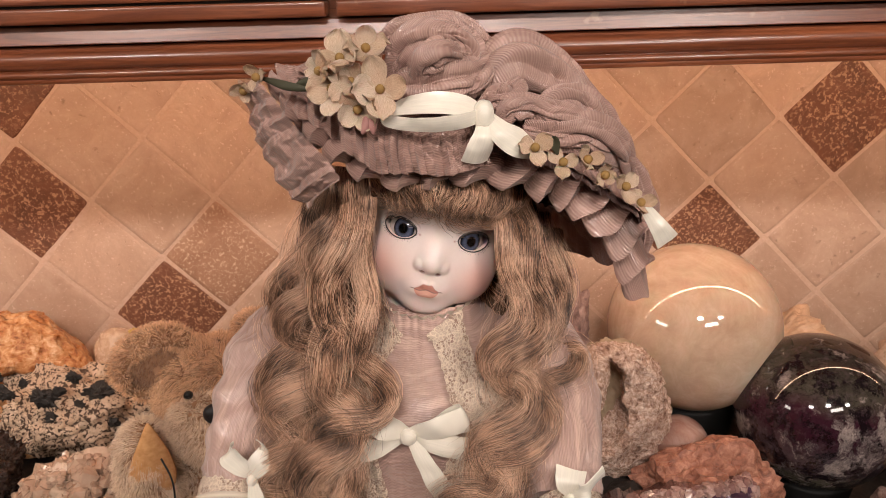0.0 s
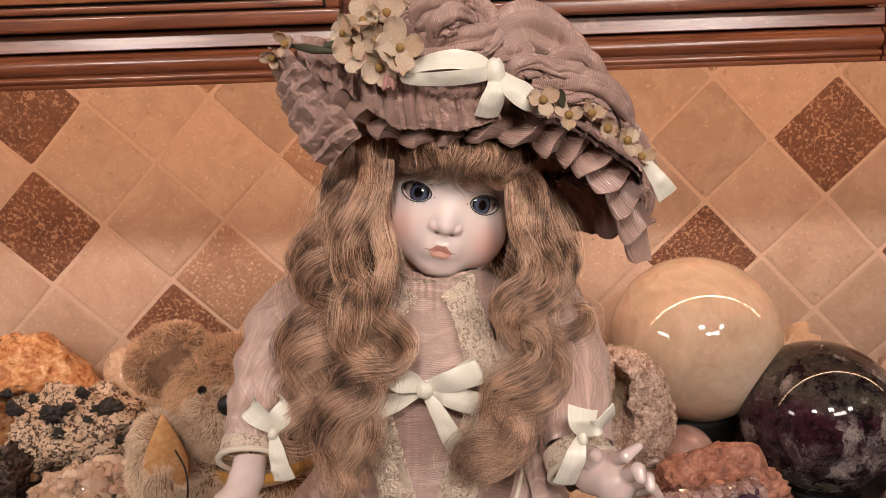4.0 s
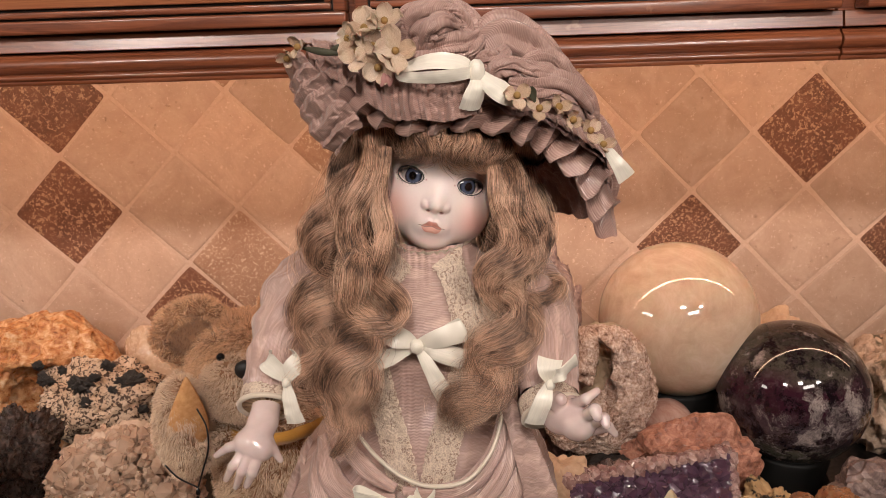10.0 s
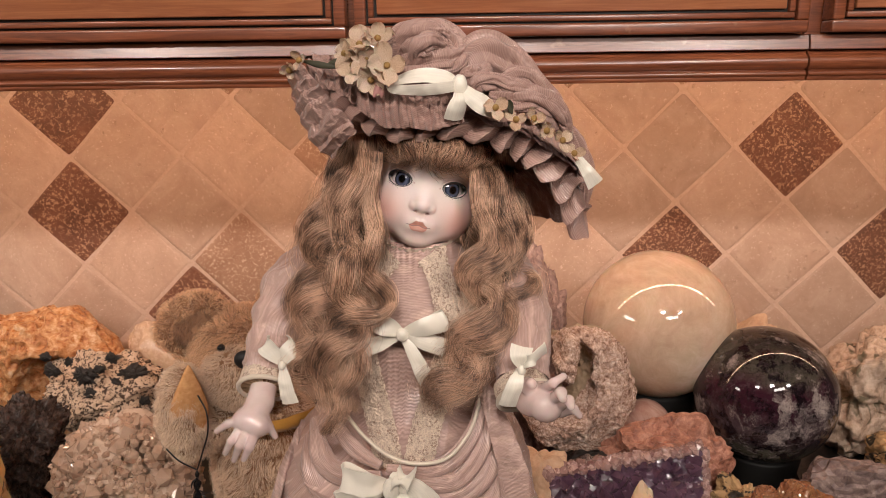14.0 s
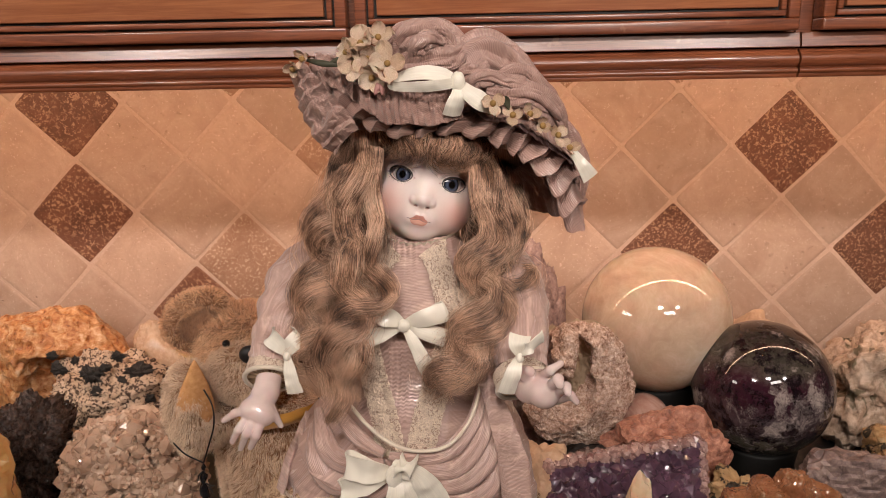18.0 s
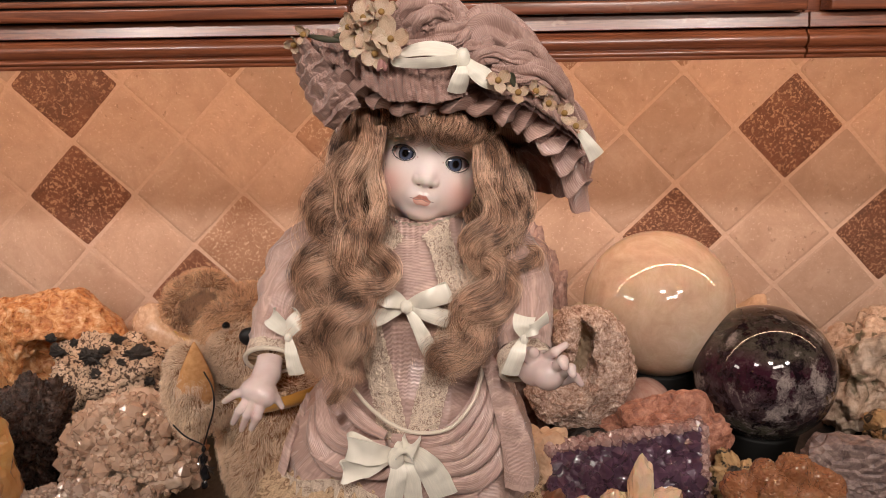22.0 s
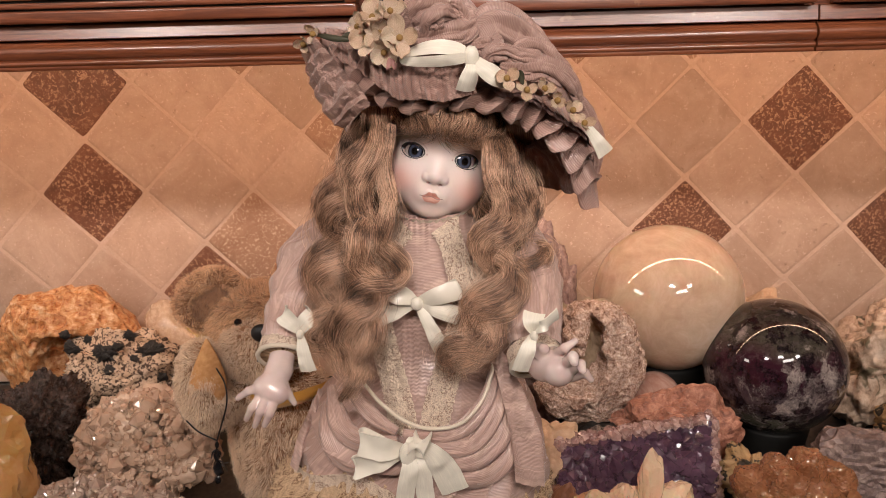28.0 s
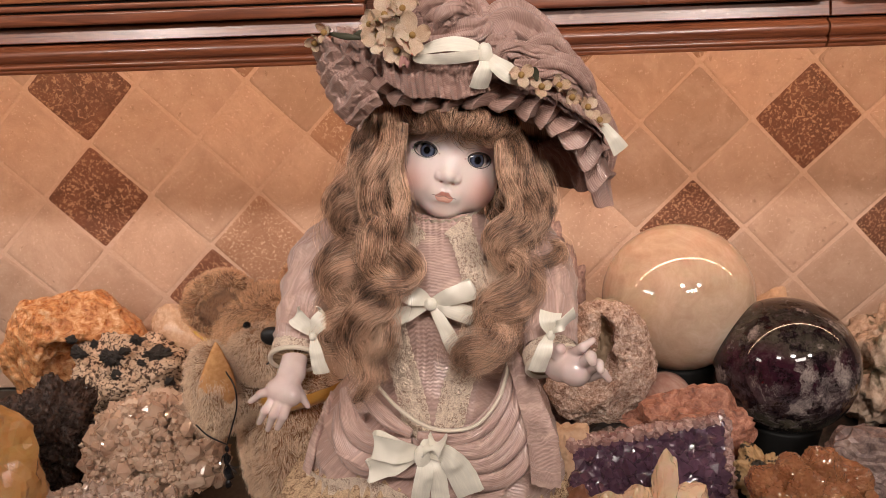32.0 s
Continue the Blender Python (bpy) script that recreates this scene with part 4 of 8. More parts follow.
LASH = material("painted_lash", (0.045, 0.035, 0.032), 0.5)

HAIR = material("golden_mohair", (0.40, 0.26, 0.14), 0.32, Sheen_Weight=0.10, Specular_IOR_Level=0.65)
k = Nodes(HAIR)
isl = k.n("NewGeometry").outputs["Random Per Island"]
along = k.noise(k.scaled(k.coord("UV"), (40, 4000, 1)), 1.0, 3, 0.6)
clump = k.noise(k.coord(), 70, 3, 0.5)
k.set(Base_Color=k.ramp(k.mix(0.55, k.mix(0.5, isl, along), clump), [(0.36, (0.050, 0.022, 0.011)), (0.45, (0.30, 0.148, 0.082)), (0.53, (0.66, 0.375, 0.235)), (0.62, (0.97, 0.68, 0.48))]))
k.bump(along, 0.0006, 0.6)

# dark cores and scalp: shade between and under strands, put in the colour
HAIR_SHADE = material("shaded_hair_core", (0.085, 0.042, 0.022), 0.7)
k = Nodes(HAIR_SHADE)
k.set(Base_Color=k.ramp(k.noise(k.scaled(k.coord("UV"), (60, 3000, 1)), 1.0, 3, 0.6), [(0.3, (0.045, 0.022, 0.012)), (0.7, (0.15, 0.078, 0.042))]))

ROLL = radians(13.5)
HEAD_O = np.array((0.5043, -0.4855, 1.3176))
HEAD_R = np.array([[math.cos(ROLL), 0, math.sin(ROLL)], [0, -1, 0], [-math.sin(ROLL), 0, math.cos(ROLL)]])


def head_world(p):
    """From (right, forward, up) of the head to the world."""
    return np.asarray(p, float) @ HEAD_R.T + HEAD_O


def head_sdf(x, f, u, whole=False):
    s = np.abs(x)
    d = ell(x, f, u, (0, -0.006, 0.014), (0.0350, 0.040, 0.040))
    d = smin(d, ell(x, f, u, (0, 0.002, -0.015), (0.0332, 0.0345, 0.0310)), 0.014)
    d = smin(d, ell(s, f, u, (0.0180, 0.0160, -0.0210), (0.0146, 0.0152, 0.0148)), 0.012)
    d = smin(d, ell(x, f, u, (0, 0.0258, -0.0372), (0.0105, 0.0082, 0.0070)), 0.010)
    d = smin(d, cap(x, f, u, (0, 0.0296, -0.003), (0, 0.0378, -0.0134), 0.0016, 0.0040), 0.0065)
    d = smin(d, ell(s, f, u, (0.0056, 0.0346, -0.0150), (0.0030, 0.0038, 0.0028)), 0.0016)
    d = smax(d, -ell(s, f, u, (0.0038, 0.0392, -0.0182), (0.0017, 0.0030, 0.0012)), 0.0008)
    d = smin(d, ell(x, f, u, (0, 0.0330, -0.0265), (0.0085, 0.0046, 0.0062)), 0.006)
    d = smin(d, cap(s, f, u, (0.0020, 0.0368, -0.0247), (0.0058, 0.0340, -0.0263), 0.0016, 0.0008), 0.0018)
    d = smin(d, ell(x, f, u, (0, 0.0358, -0.0292), (0.0050, 0.0024, 0.0020)), 0.0022)
    d = smax(d, -cap(s, f, u, (0, 0.0402, -0.0271), (0.0050, 0.0384, -0.0269), 0.0009, 0.0004), 0.0010)
    d = smin(d, cap(x, f, u, (0, -0.004, -0.030), (0, -0.002, -0.062), 0.0195, 0.0215), 0.006)
    if whole:
        return d
    # almond shaped opening with thin lids
    h = np.clip((s - 0.0182) / 0.0080, -1, 1)
    uu = u + 0.05 * (s - 0.0182)
    upper_, lower_ = 0.0046 * (1 - h**2) ** 0.75, 0.0043 * (1 - np.abs(h) ** 2.2)
    lid = np.maximum(np.maximum(uu - upper_, -uu - lower_ - 0.0008), np.abs(s - 0.0182) - 0.0079)
    socket = np.maximum(lid, 0.012 - f)
    return smax(d, -socket, 0.0005)


def front_of(x, u):
    """How far forward the face lies at (x, u)."""
    f = np.linspace(0.055, -0.02, 1500)
    d = head_sdf(np.full_like(f, x), f, np.full_like(f, u), True)
    return f[np.argmax(d < 0)]


doll = Soup()


def tint(weight, colour):
    global col
    col = col * (1 - weight[:, None]) + np.array(colour) * weight[:, None]


def face_paint(x, fw, u):
    """The painted bisque: blush, shaded lids, lips and nostrils, plus painted nose-wing shade and lip highlight."""
    global col
    s = np.abs(x)
    col = np.tile((0.84, 0.70, 0.650), (len(x), 1))
    on = fw > 0
    tint(0.72 * np.exp(-((s - 0.0265) / 0.0115) ** 2 - ((u + 0.0215) / 0.0125) ** 2) * on, (0.70, 0.30, 0.225))
    tint(0.22 * np.exp(-(x / 0.008) ** 2 - ((u + 0.037) / 0.006) ** 2) * on, (0.74, 0.42, 0.35))
    tint(0.30 * np.exp(-((s - 0.018) / 0.010) ** 2 - ((u - 0.0075) / 0.0035) ** 2) * on, (0.60, 0.40, 0.36))
    # two-peaked upper lip, fuller lower lip, a fine dark line between and past the corners
    near = (fw > 0.028).astype(float)
    line = -0.0272 - 0.0007 * np.clip(s / 0.0072, 0, 1.3) ** 2 + 0.0004 * np.cos(s / 0.0072 * 6)
    top_ = line + 0.0034 * np.clip(1 - (s / 0.0066) ** 2, 0, 1) * (0.72 + 0.42 * np.exp(-((s - 0.0026) / 0.0015) ** 2))
    low_ = line - 0.0042 * np.clip(1 - (s / 0.0062) ** 2, 0, 1) ** 0.6
    edge = 0.00025
    upper = np.clip((u - line) / edge, 0, 1) * np.clip((top_ - u) / edge, 0, 1)
    lower = np.clip((line - u) / edge, 0, 1) * np.clip((u - low_) / edge, 0, 1)
    tint(0.92 * upper * near, (0.50, 0.185, 0.130))
    tint(0.85 * lower * near, (0.66, 0.290, 0.210))
    # highlight on the lower lip, painted as a lighter streak
    tint(0.55 * np.exp(-((u - line + 0.0024) / 0.0006) ** 2) * np.clip((0.0035 - s) / 0.001, 0, 1) * near, (0.80, 0.47, 0.37))
    tint(0.85 * np.clip(1.3 - np.abs(u - line) / 0.00030, 0, 1) * np.clip((0.0086 - s) / 0.0012, 0, 1) * near, (0.16, 0.055, 0.045))
    tint(0.5 * np.clip(1.2 - np.abs(u - top_) / 0.0003, 0, 1) * np.clip((0.0062 - s) / 0.0008, 0, 1) * near, (0.36, 0.12, 0.09))
    tint(0.92 * np.exp(-(((s - 0.0040) / 0.0015) ** 2 + ((u + 0.0182 - 0.15 * (s - 0.004)) / 0.0008) ** 2) ** 2) * near, (0.20, 0.065, 0.05))
    # shade along the nose wings, painted darker to mark their edges
    tint(0.30 * np.exp(-((s - 0.0086) / 0.0008) ** 2 - ((u + 0.0145) / 0.0026) ** 2) * near, (0.50, 0.30, 0.26))
    # red dots at the inner corners, and a soft lid crease
    tint(0.8 * np.exp(-((s - 0.0086) / 0.0005) ** 2 - ((u + 0.0006) / 0.0005) ** 2) * on, (0.45, 0.16, 0.13))
    crease = 0.0052 * (1 - np.clip((s - 0.0182) / 0.0098, -1, 1) ** 2) ** 0.75 + 0.0012 - 0.05 * (s - 0.0182)
    tint(0.45 * np.exp(-((u - crease) / 0.0005) ** 2) * np.clip((0.0098 - np.abs(s - 0.0182)) / 0.001, 0, 1) * on, (0.42, 0.26, 0.22))
    return col


v, f = nets(head_sdf, (-0.042, -0.052, -0.066), (0.042, 0.048, 0.060), 0.0008)
mid_ = v[f].mean(1)
# the face itself is a finer sheet laid over an opening in the head
f = f[~((np.abs(mid_[:, 0]) < 0.0275) & (mid_[:, 2] > -0.0435) & (mid_[:, 2] < 0.0300) & (mid_[:, 1] > 0.004))]
doll.add(head_world(v), f, PORCELAIN, col=face_paint(*v.T))
gx, gu = np.meshgrid(np.linspace(-0.0284, 0.0284, 260), np.linspace(-0.0444, 0.0308, 330), indexing="ij")
gf = np.full_like(gx, 0.050)
for _ in range(60):
    gf = gf - np.clip(head_sdf(gx, gf, gu), -0.001, 0.004) * 0.6
gf = np.maximum(gf, 0.0)
face = np.stack([gx, gf + 0.0001, gu], -1).reshape(-1, 3)
doll.add(head_world(face), grid_faces(260, 330)[:, ::-1], PORCELAIN, col=face_paint(*face.T))

# glass eyes with painted lashes
def lid_edge(ex, side, w, out):
    """A point on the edge of the lids at the angle w, or as far outside it."""
    c, s_ = math.cos(w), math.sin(w)
    tall = 0.0047 * abs(s_) ** 1.1 if s_ > 0 else 0.0049 * abs(s_) ** 1.1
    px, pu = ex + (0.0079 + 0.8 * out) * c, (tall + out * abs(s_)) * (1 if s_ > 0 else -1) - 0.0003
    return px, pu - 0.05 * (px * side - 0.0182)


rs = np.random.RandomState(2)
for side in (-1, 1):
    ex = 0.0182 * side
    r = 0.0135
    slope_x = (front_of(ex + 0.0060, 0.0) - front_of(ex - 0.0060, 0.0)) / 0.012
    slope_u = (front_of(ex, 0.0035) - front_of(ex, -0.0045)) / 0.008
    out_n = np.array((-slope_x, 1.0, -slope_u))
    out_n /= np.linalg.norm(out_n)
    th = np.concatenate([np.linspace(0, 0.70, 44), np.linspace(0.74, 1.6, 16)])
    ph = np.linspace(0, 2 * np.pi, 48, endpoint=False)
    T, P = np.meshgrid(th, ph, indexing="ij")
    # the iris looks slightly up towards the viewer
    gaze = out_n + np.array((0.0, 0.15, 0.02))
    gaze /= np.linalg.norm(gaze)
    ga = np.cross(gaze, (0, 0, 1))
    gb = np.cross(ga, gaze)
    dirs = np.cos(T)[..., None] * gaze + np.sin(T)[..., None] * (np.cos(P)[..., None] * ga + np.sin(P)[..., None] * gb)
    c = np.array((ex, front_of(ex, -0.0004), -0.0004)) - out_n * (r + 0.0004)
    pv = c + r * dirs
    iris = (T < 0.455)[..., None]
    spoke = 0.5 + 0.5 * np.sin(P * 23 + 3 * np.sin(P * 7)) * np.sin(P * 11 + 1)
    icol = np.array((0.036, 0.043, 0.070)) * (0.4 + 1.0 * spoke[..., None]) + np.array((0.056, 0.063, 0.092)) * np.exp(-((T - 0.28) / 0.07) ** 2)[..., None]
    icol = icol * (1 - 0.93 * np.clip((T - 0.37) / 0.07, 0, 1))[..., None]
    ecol = np.where(iris, icol, np.array((0.56, 0.50, 0.485)))
    ecol = np.where((T < 0.19)[..., None], 0.002, ecol)
    doll.add(head_world(pv.reshape(-1, 3)), grid_faces(len(th), 48, wrap_v=True), GLASS_EYE, col=ecol.reshape(-1, 3))
    rim = []
    for w in np.linspace(0, 2 * np.pi, 48):
        px, pu = lid_edge(ex, side, w, 0.0)
        rim.append((px, front_of(px, pu) + 0.0001, pu))
    vv, ff, _ = tube(head_world(rim), [0.00032 + 0.00055 * max(0, math.sin(w)) for w in np.linspace(0, 2 * np.pi, 48)], 96, 5, ends=False)
    doll.add(vv, ff, LASH)
    for low in (True, False):
        count = 34 if low else 30
        for i in range(count):
            w = (math.pi + math.pi * (i + 0.5) / count) if low else (math.pi * (i + 0.5) / count)
            w += rs.uniform(-0.03, 0.03)
            long = (0.0030 if low else 0.0020) * (0.8 + 0.5 * rs.rand())
            pts = []
            for q in (0.0, 0.5, 1.0):
                px, pu = lid_edge(ex, side, w, long * q)
                pts.append((px, front_of(px, pu) + 0.00003, pu))
            vv, ff, _ = tube(head_world(pts), [0.00013, 0.00010, 0.00004], 4, 4)
            doll.add(vv, ff, LASH)


# bodice and skirts: rings round an upright axis
def ring_surface(zs, cx, cy, a, d, n=120):
    """Rings of half width a and half depth d; angle 0 points right, 90 degrees to the front."""
    w = np.linspace(0, 2 * np.pi, n, endpoint=False)
    c, s = np.cos(w), np.sin(w)
    e = 0.86
    c, s = np.sign(c) * np.abs(c) ** e, np.sign(s) * np.abs(s) ** e
    return np.stack([cx[:, None] + a[:, None] * c, cy[:, None] - d[:, None] * s, np.broadcast_to(zs[:, None], (len(zs), n))], -1), w


def along_z(keys, z):
    keys = np.array(sorted(keys))
    return np.stack([np.interp(z, keys[:, 0], keys[:, i]) for i in range(1, keys.shape[1])])


BODICE = [(1.276, 0.4990, -0.489, 0.0235, 0.0240), (1.264, 0.4990, -0.490, 0.030, 0.029), (1.252, 0.499, -0.492, 0.056, 0.035), (1.238, 0.4985, -0.493, 0.066, 0.042),
          (1.215, 0.498, -0.494, 0.060, 0.0465), (1.185, 0.497, -0.494, 0.055, 0.047), (1.155, 0.494, -0.494, 0.057, 0.051), (1.13, 0.490, -0.494, 0.063, 0.056), (1.10, 0.487, -0.494, 0.072, 0.060)]


def bodice_front(x, z):
    cx, cy, a, d = along_z(BODICE, z)
    c = np.clip(np.abs((x - cx) / a), 0, 0.999) ** (1 / 0.86)
    return cy - d * np.sqrt(1 - c**2) ** 0.86


zs = np.linspace(1.276, 1.095, 90)
cx, cy, a, d = along_z(BODICE, zs)
p, w = ring_surface(zs, cx, cy, a, d, 220)
# narrow tucks down the middle, and slight pulls in the cloth
tuck = np.abs(((p[..., 0] - cx[:, None]) / 0.0042) % 1 - 0.5) * (np.abs(p[..., 0] - cx[:, None]) < 0.022) * (p[..., 1] < -0.50)
pull = Noise(8)(p * (60, 60, 25), 3)
p[..., 1] -= 0.0026 * tuck + 0.0014 * pull
uv = np.stack([p[..., 2] + 0.0006 * pull, p[..., 0]], -1).reshape(-1, 2)
doll.add(p.reshape(-1, 3), grid_faces(90, 220, wrap_v=True)[:, ::-1], DRESS_SILK, uv)

n_w, n_z = 300, 90
w = np.linspace(0, 2 * np.pi, n_w, endpoint=False)
q = np.linspace(0, 1, n_z)[:, None]
front = np.clip(np.sin(w), 0, 1)
side = np.cos(w)
z_top = 1.172 - 0.012 * (side < 0) * np.abs(side) - 0.037 * front**1.5
z_low = 1.094 - 0.034 * np.clip(side + 0.15, 0, 1) - 0.005 * np.sin(5 * w + 0.6)
zz = z_top[None] + (z_low - z_top)[None] * q
SKIRT = [(1.17, 0.490, -0.494, 0.0610, 0.0535), (1.145, 0.488, -0.495, 0.0680, 0.0600), (1.12, 0.485, -0.496, 0.080, 0.0650), (1.08, 0.484, -0.497, 0.093, 0.072), (1.03, 0.482, -0.498, 0.100, 0.078), (0.96, 0.478, -0.498, 0.118, 0.088), (0.91, 0.476, -0.498, 0.128, 0.095)]
K = along_z(SKIRT, zz.ravel()).reshape(4, n_z, n_w)
KB = along_z(BODICE, np.clip(zz.ravel(), 1.10, 1.27)).reshape(4, n_z, n_w) + np.array((0, 0, 0.0012, 0.0012))[:, None, None]
out_ = np.clip(q * 3, 0, 1)
out_ = out_ * out_ * (3 - 2 * out_)
K = KB + (K - KB) * out_
c, s = np.cos(w), np.sin(w)
c, s = np.sign(c) * np.abs(c) ** 0.86, np.sign(s) * np.abs(s) ** 0.86
# swags fan out from the right hip across the front
gx_ = K[0] + K[2] * c
hip_x, hip_z = 0.5480, 1.158
fan = np.arctan2(hip_z - zz, np.maximum(hip_x - gx_, 0.004)) + 0.42 * np.clip((hip_x - gx_) / 0.14, 0, 1.2) ** 2
reach_ = np.hypot(hip_z - zz, hip_x - gx_)
sw = zz + 0.5 * np.clip(hip_x - gx_, 0, 0.2) ** 2 / 0.1
turns_ = fan * 3.0 + 0.25 * Noise(5)(np.stack([gx_ * 30, s + 0 * zz, zz * 30], -1), 2)
saw = turns_ % 1
ridge = 1 - np.where(saw < 0.82, saw / 0.82, (1 - saw) / 0.18) ** 1.3
on_front = np.clip(s * 3, 0, 1) * np.clip((hip_x + 0.02 - gx_) / 0.03, 0, 1)
ripple = (0.0185 * (1 - ridge) - 0.009) * on_front * np.clip(q * 5, 0, 1) * np.clip(reach_ / 0.03, 0.25, 1) * np.clip(1.25 - reach_ / 0.16, 0.25, 1) + 0.0030 * Noise(6)(np.stack([c * 4 + 0 * zz, s * 4 + 0 * zz, zz * 50], -1), 3)
puff = 0.007 * np.sin(np.clip(q * 1.05, 0, 1) * np.pi)
grow = 1 + (ripple + puff) / K[2]
p = np.stack([K[0] + K[2] * c * grow, K[1] - K[3] * s * grow, zz], -1)
uv = np.stack([sw, 0.09 * w[None] + 0 * zz], -1).reshape(-1, 2)
doll.add(p.reshape(-1, 3), grid_faces(n_z, n_w, wrap_v=True)[:, ::-1], DRESS_SILK, uv)
# swags of bunched silk from the right hip to the sash bow, and soft puffs on the other side
for i, (pts, rad) in enumerate((([(0.5390, -0.5400, 1.1840), (0.5330, -0.5560, 1.1610), (0.5160, -0.5660, 1.1440), (0.4950, -0.5700, 1.1400), (0.4760, -0.5680, 1.1420)], [0.002, 0.0050, 0.0058, 0.0054, 0.003]),
                                ([(0.5410, -0.5400, 1.1750), (0.5390, -0.5560, 1.1520), (0.5230, -0.5660, 1.1330), (0.5030, -0.5710, 1.1310), (0.4860, -0.5710, 1.1350)], [0.002, 0.0056, 0.0066, 0.0060, 0.003]),
                                ([(0.5430, -0.5400, 1.1620), (0.5450, -0.5540, 1.1400), (0.5310, -0.5640, 1.1240), (0.5110, -0.5700, 1.1200), (0.4910, -0.5710, 1.1290)], [0.002, 0.0062, 0.0076, 0.0064, 0.003]),
                                ([(0.5450, -0.5400, 1.1450), (0.5490, -0.5520, 1.1210), (0.5350, -0.5620, 1.1070), (0.5150, -0.5680, 1.1070), (0.4950, -0.5700, 1.1190)], [0.002, 0.0064, 0.0078, 0.0066, 0.003]),
                                ([(0.4360, -0.5400, 1.1640), (0.4530, -0.5560, 1.1500), (0.4720, -0.5660, 1.1420)], [0.003, 0.0056, 0.003]),
                                ([(0.4230, -0.5300, 1.1580), (0.4310, -0.5500, 1.1390), (0.4490, -0.5620, 1.1320), (0.4720, -0.5670, 1.1360)], [0.003, 0.0074, 0.0070, 0.003]),
                                ([(0.4190, -0.5300, 1.1460), (0.4230, -0.5460, 1.1280), (0.4350, -0.5560, 1.1140), (0.4550, -0.5620, 1.1130)], [0.003, 0.0078, 0.0074, 0.003]))):
    ns = Noise(240 + i)
    vv, ff, uv = tube(pts, rad, 90, 64, flat=0.62, fold=lambda t, w, ns=ns: 0.92 + 0.16 * np.abs(np.sin(2.5 * w + 2 * t)) ** 0.8 + 0.12 * ns(np.stack(np.broadcast_arrays(np.cos(w) * 2, np.sin(w) * 2, t * 4), -1), 3))
    doll.add(vv, ff, DRESS_SILK, uv[:, ::-1])
# lace underskirt with tiers, down to the counter
q2 = np.linspace(0, 1, 70)[:, None]
zz = 1.112 + (0.913 - 1.112) * q2 + 0 * w[None]
K = along_z(SKIRT, zz.ravel()).reshape(4, 70, n_w)
frill = 0.0040 * np.sin(w[None] * 46 + 2 * np.sin(q2 * 5)) * (0.3 + 0.7 * ((q2 * 4) % 1)) + 0.004 * ((q2 * 4) % 1) - 0.010 + 0.010 * np.clip(q2 * 4, 0, 1) + 0.026 * np.clip(-side, 0, 1) ** 2 * np.clip(q2 * 2.6, 0, 1)
grow = 1 + frill / K[2]
p2 = np.stack([K[0] + K[2] * c * grow, K[1] - K[3] * s * grow, zz], -1)
doll.add(p2.reshape(-1, 3), grid_faces(70, n_w, wrap_v=True)[:, ::-1], HEM_LACE, np.stack([zz, 0.1 * w[None] + 0 * zz], -1).reshape(-1, 2))
# scalloped lace along the hem of the overskirt
e = p[-1]
out = (e - e.mean(0)) * (1, 1, 0)
out /= np.linalg.norm(out, axis=1, keepdims=True)
t_ = np.linspace(0, 1, 8)[:, None, None]
drop = (0.012 + 0.0028 * np.abs(np.sin(w * 22)))[None, :, None]
hem = e[None] + out[None] * (0.003 + 0.0025 * np.sin(w * 60)[None, :, None] * t_) + np.array([0, 0, -1]) * drop * t_ + np.array([0, 0, 0.004])
doll.add(hem.reshape(-1, 3), grid_faces(8, n_w, wrap_v=True)[:, ::-1], LACE, np.stack([hem[..., 2], 0.1 * w[None] + 0 * hem[..., 2]], -1).reshape(-1, 2))

# a cream cord along the lower edge of the bodice
vv, ff, uv = tube([(0.4500, -0.5520, 1.1700), (0.4620, -0.5640, 1.1620), (0.4780, -0.5720, 1.1530), (0.4950, -0.5750, 1.1490), (0.5140, -0.5730, 1.1510), (0.5280, -0.5660, 1.1630), (0.5350, -0.5560, 1.1760), (0.5380, -0.5480, 1.1890)], [0.0013] * 8, 90, 8)
doll.add(vv, ff, PIPING, uv)


def on_bodice(pts, lift=0.0012):
    pts = np.asarray(pts, float)
    pts[:, 1] = bodice_front(pts[:, 0], pts[:, 2]) - lift
    return pts


def lace_band(pts, width, lift=0.0016, scallop=0.0012, period=0.006):
    c = spline(np.asarray(pts, float), 110)
    t = np.gradient(c, axis=0)
    t /= np.linalg.norm(t, axis=1, keepdims=True)
    ac = np.cross(t, (0, -1, 0))
    s = np.linspace(-0.5, 0.5, 15)
    length = np.concatenate([[0], np.cumsum(np.linalg.norm(np.diff(c, axis=0), axis=1))])
    wd = width + scallop * np.abs(np.sin(length * np.pi / period))
    g = c[:, None] + ac[:, None] * s[None, :, None] * wd[:, None, None]
    relief = 0.0006 * np.sin(length * 2 * np.pi / 0.009)[:, None] * np.cos(s * 2 * np.pi * 2)[None] + 0.0005 * np.cos(s * np.pi * 5)[None]
    g[..., 1] = bodice_front(g[..., 0], g[..., 2]) - lift - relief
    back_ = g.copy()
    back_[..., 1] += 0.001
    uv = np.stack(np.broadcast_arrays(length[:, None], s[None] * width), -1).reshape(-1, 2)
    doll.add(g.reshape(-1, 3), grid_faces(110, 15), LACE, uv)
    doll.add(back_.reshape(-1, 3), grid_faces(110, 15)[:, ::-1], LACE, uv)


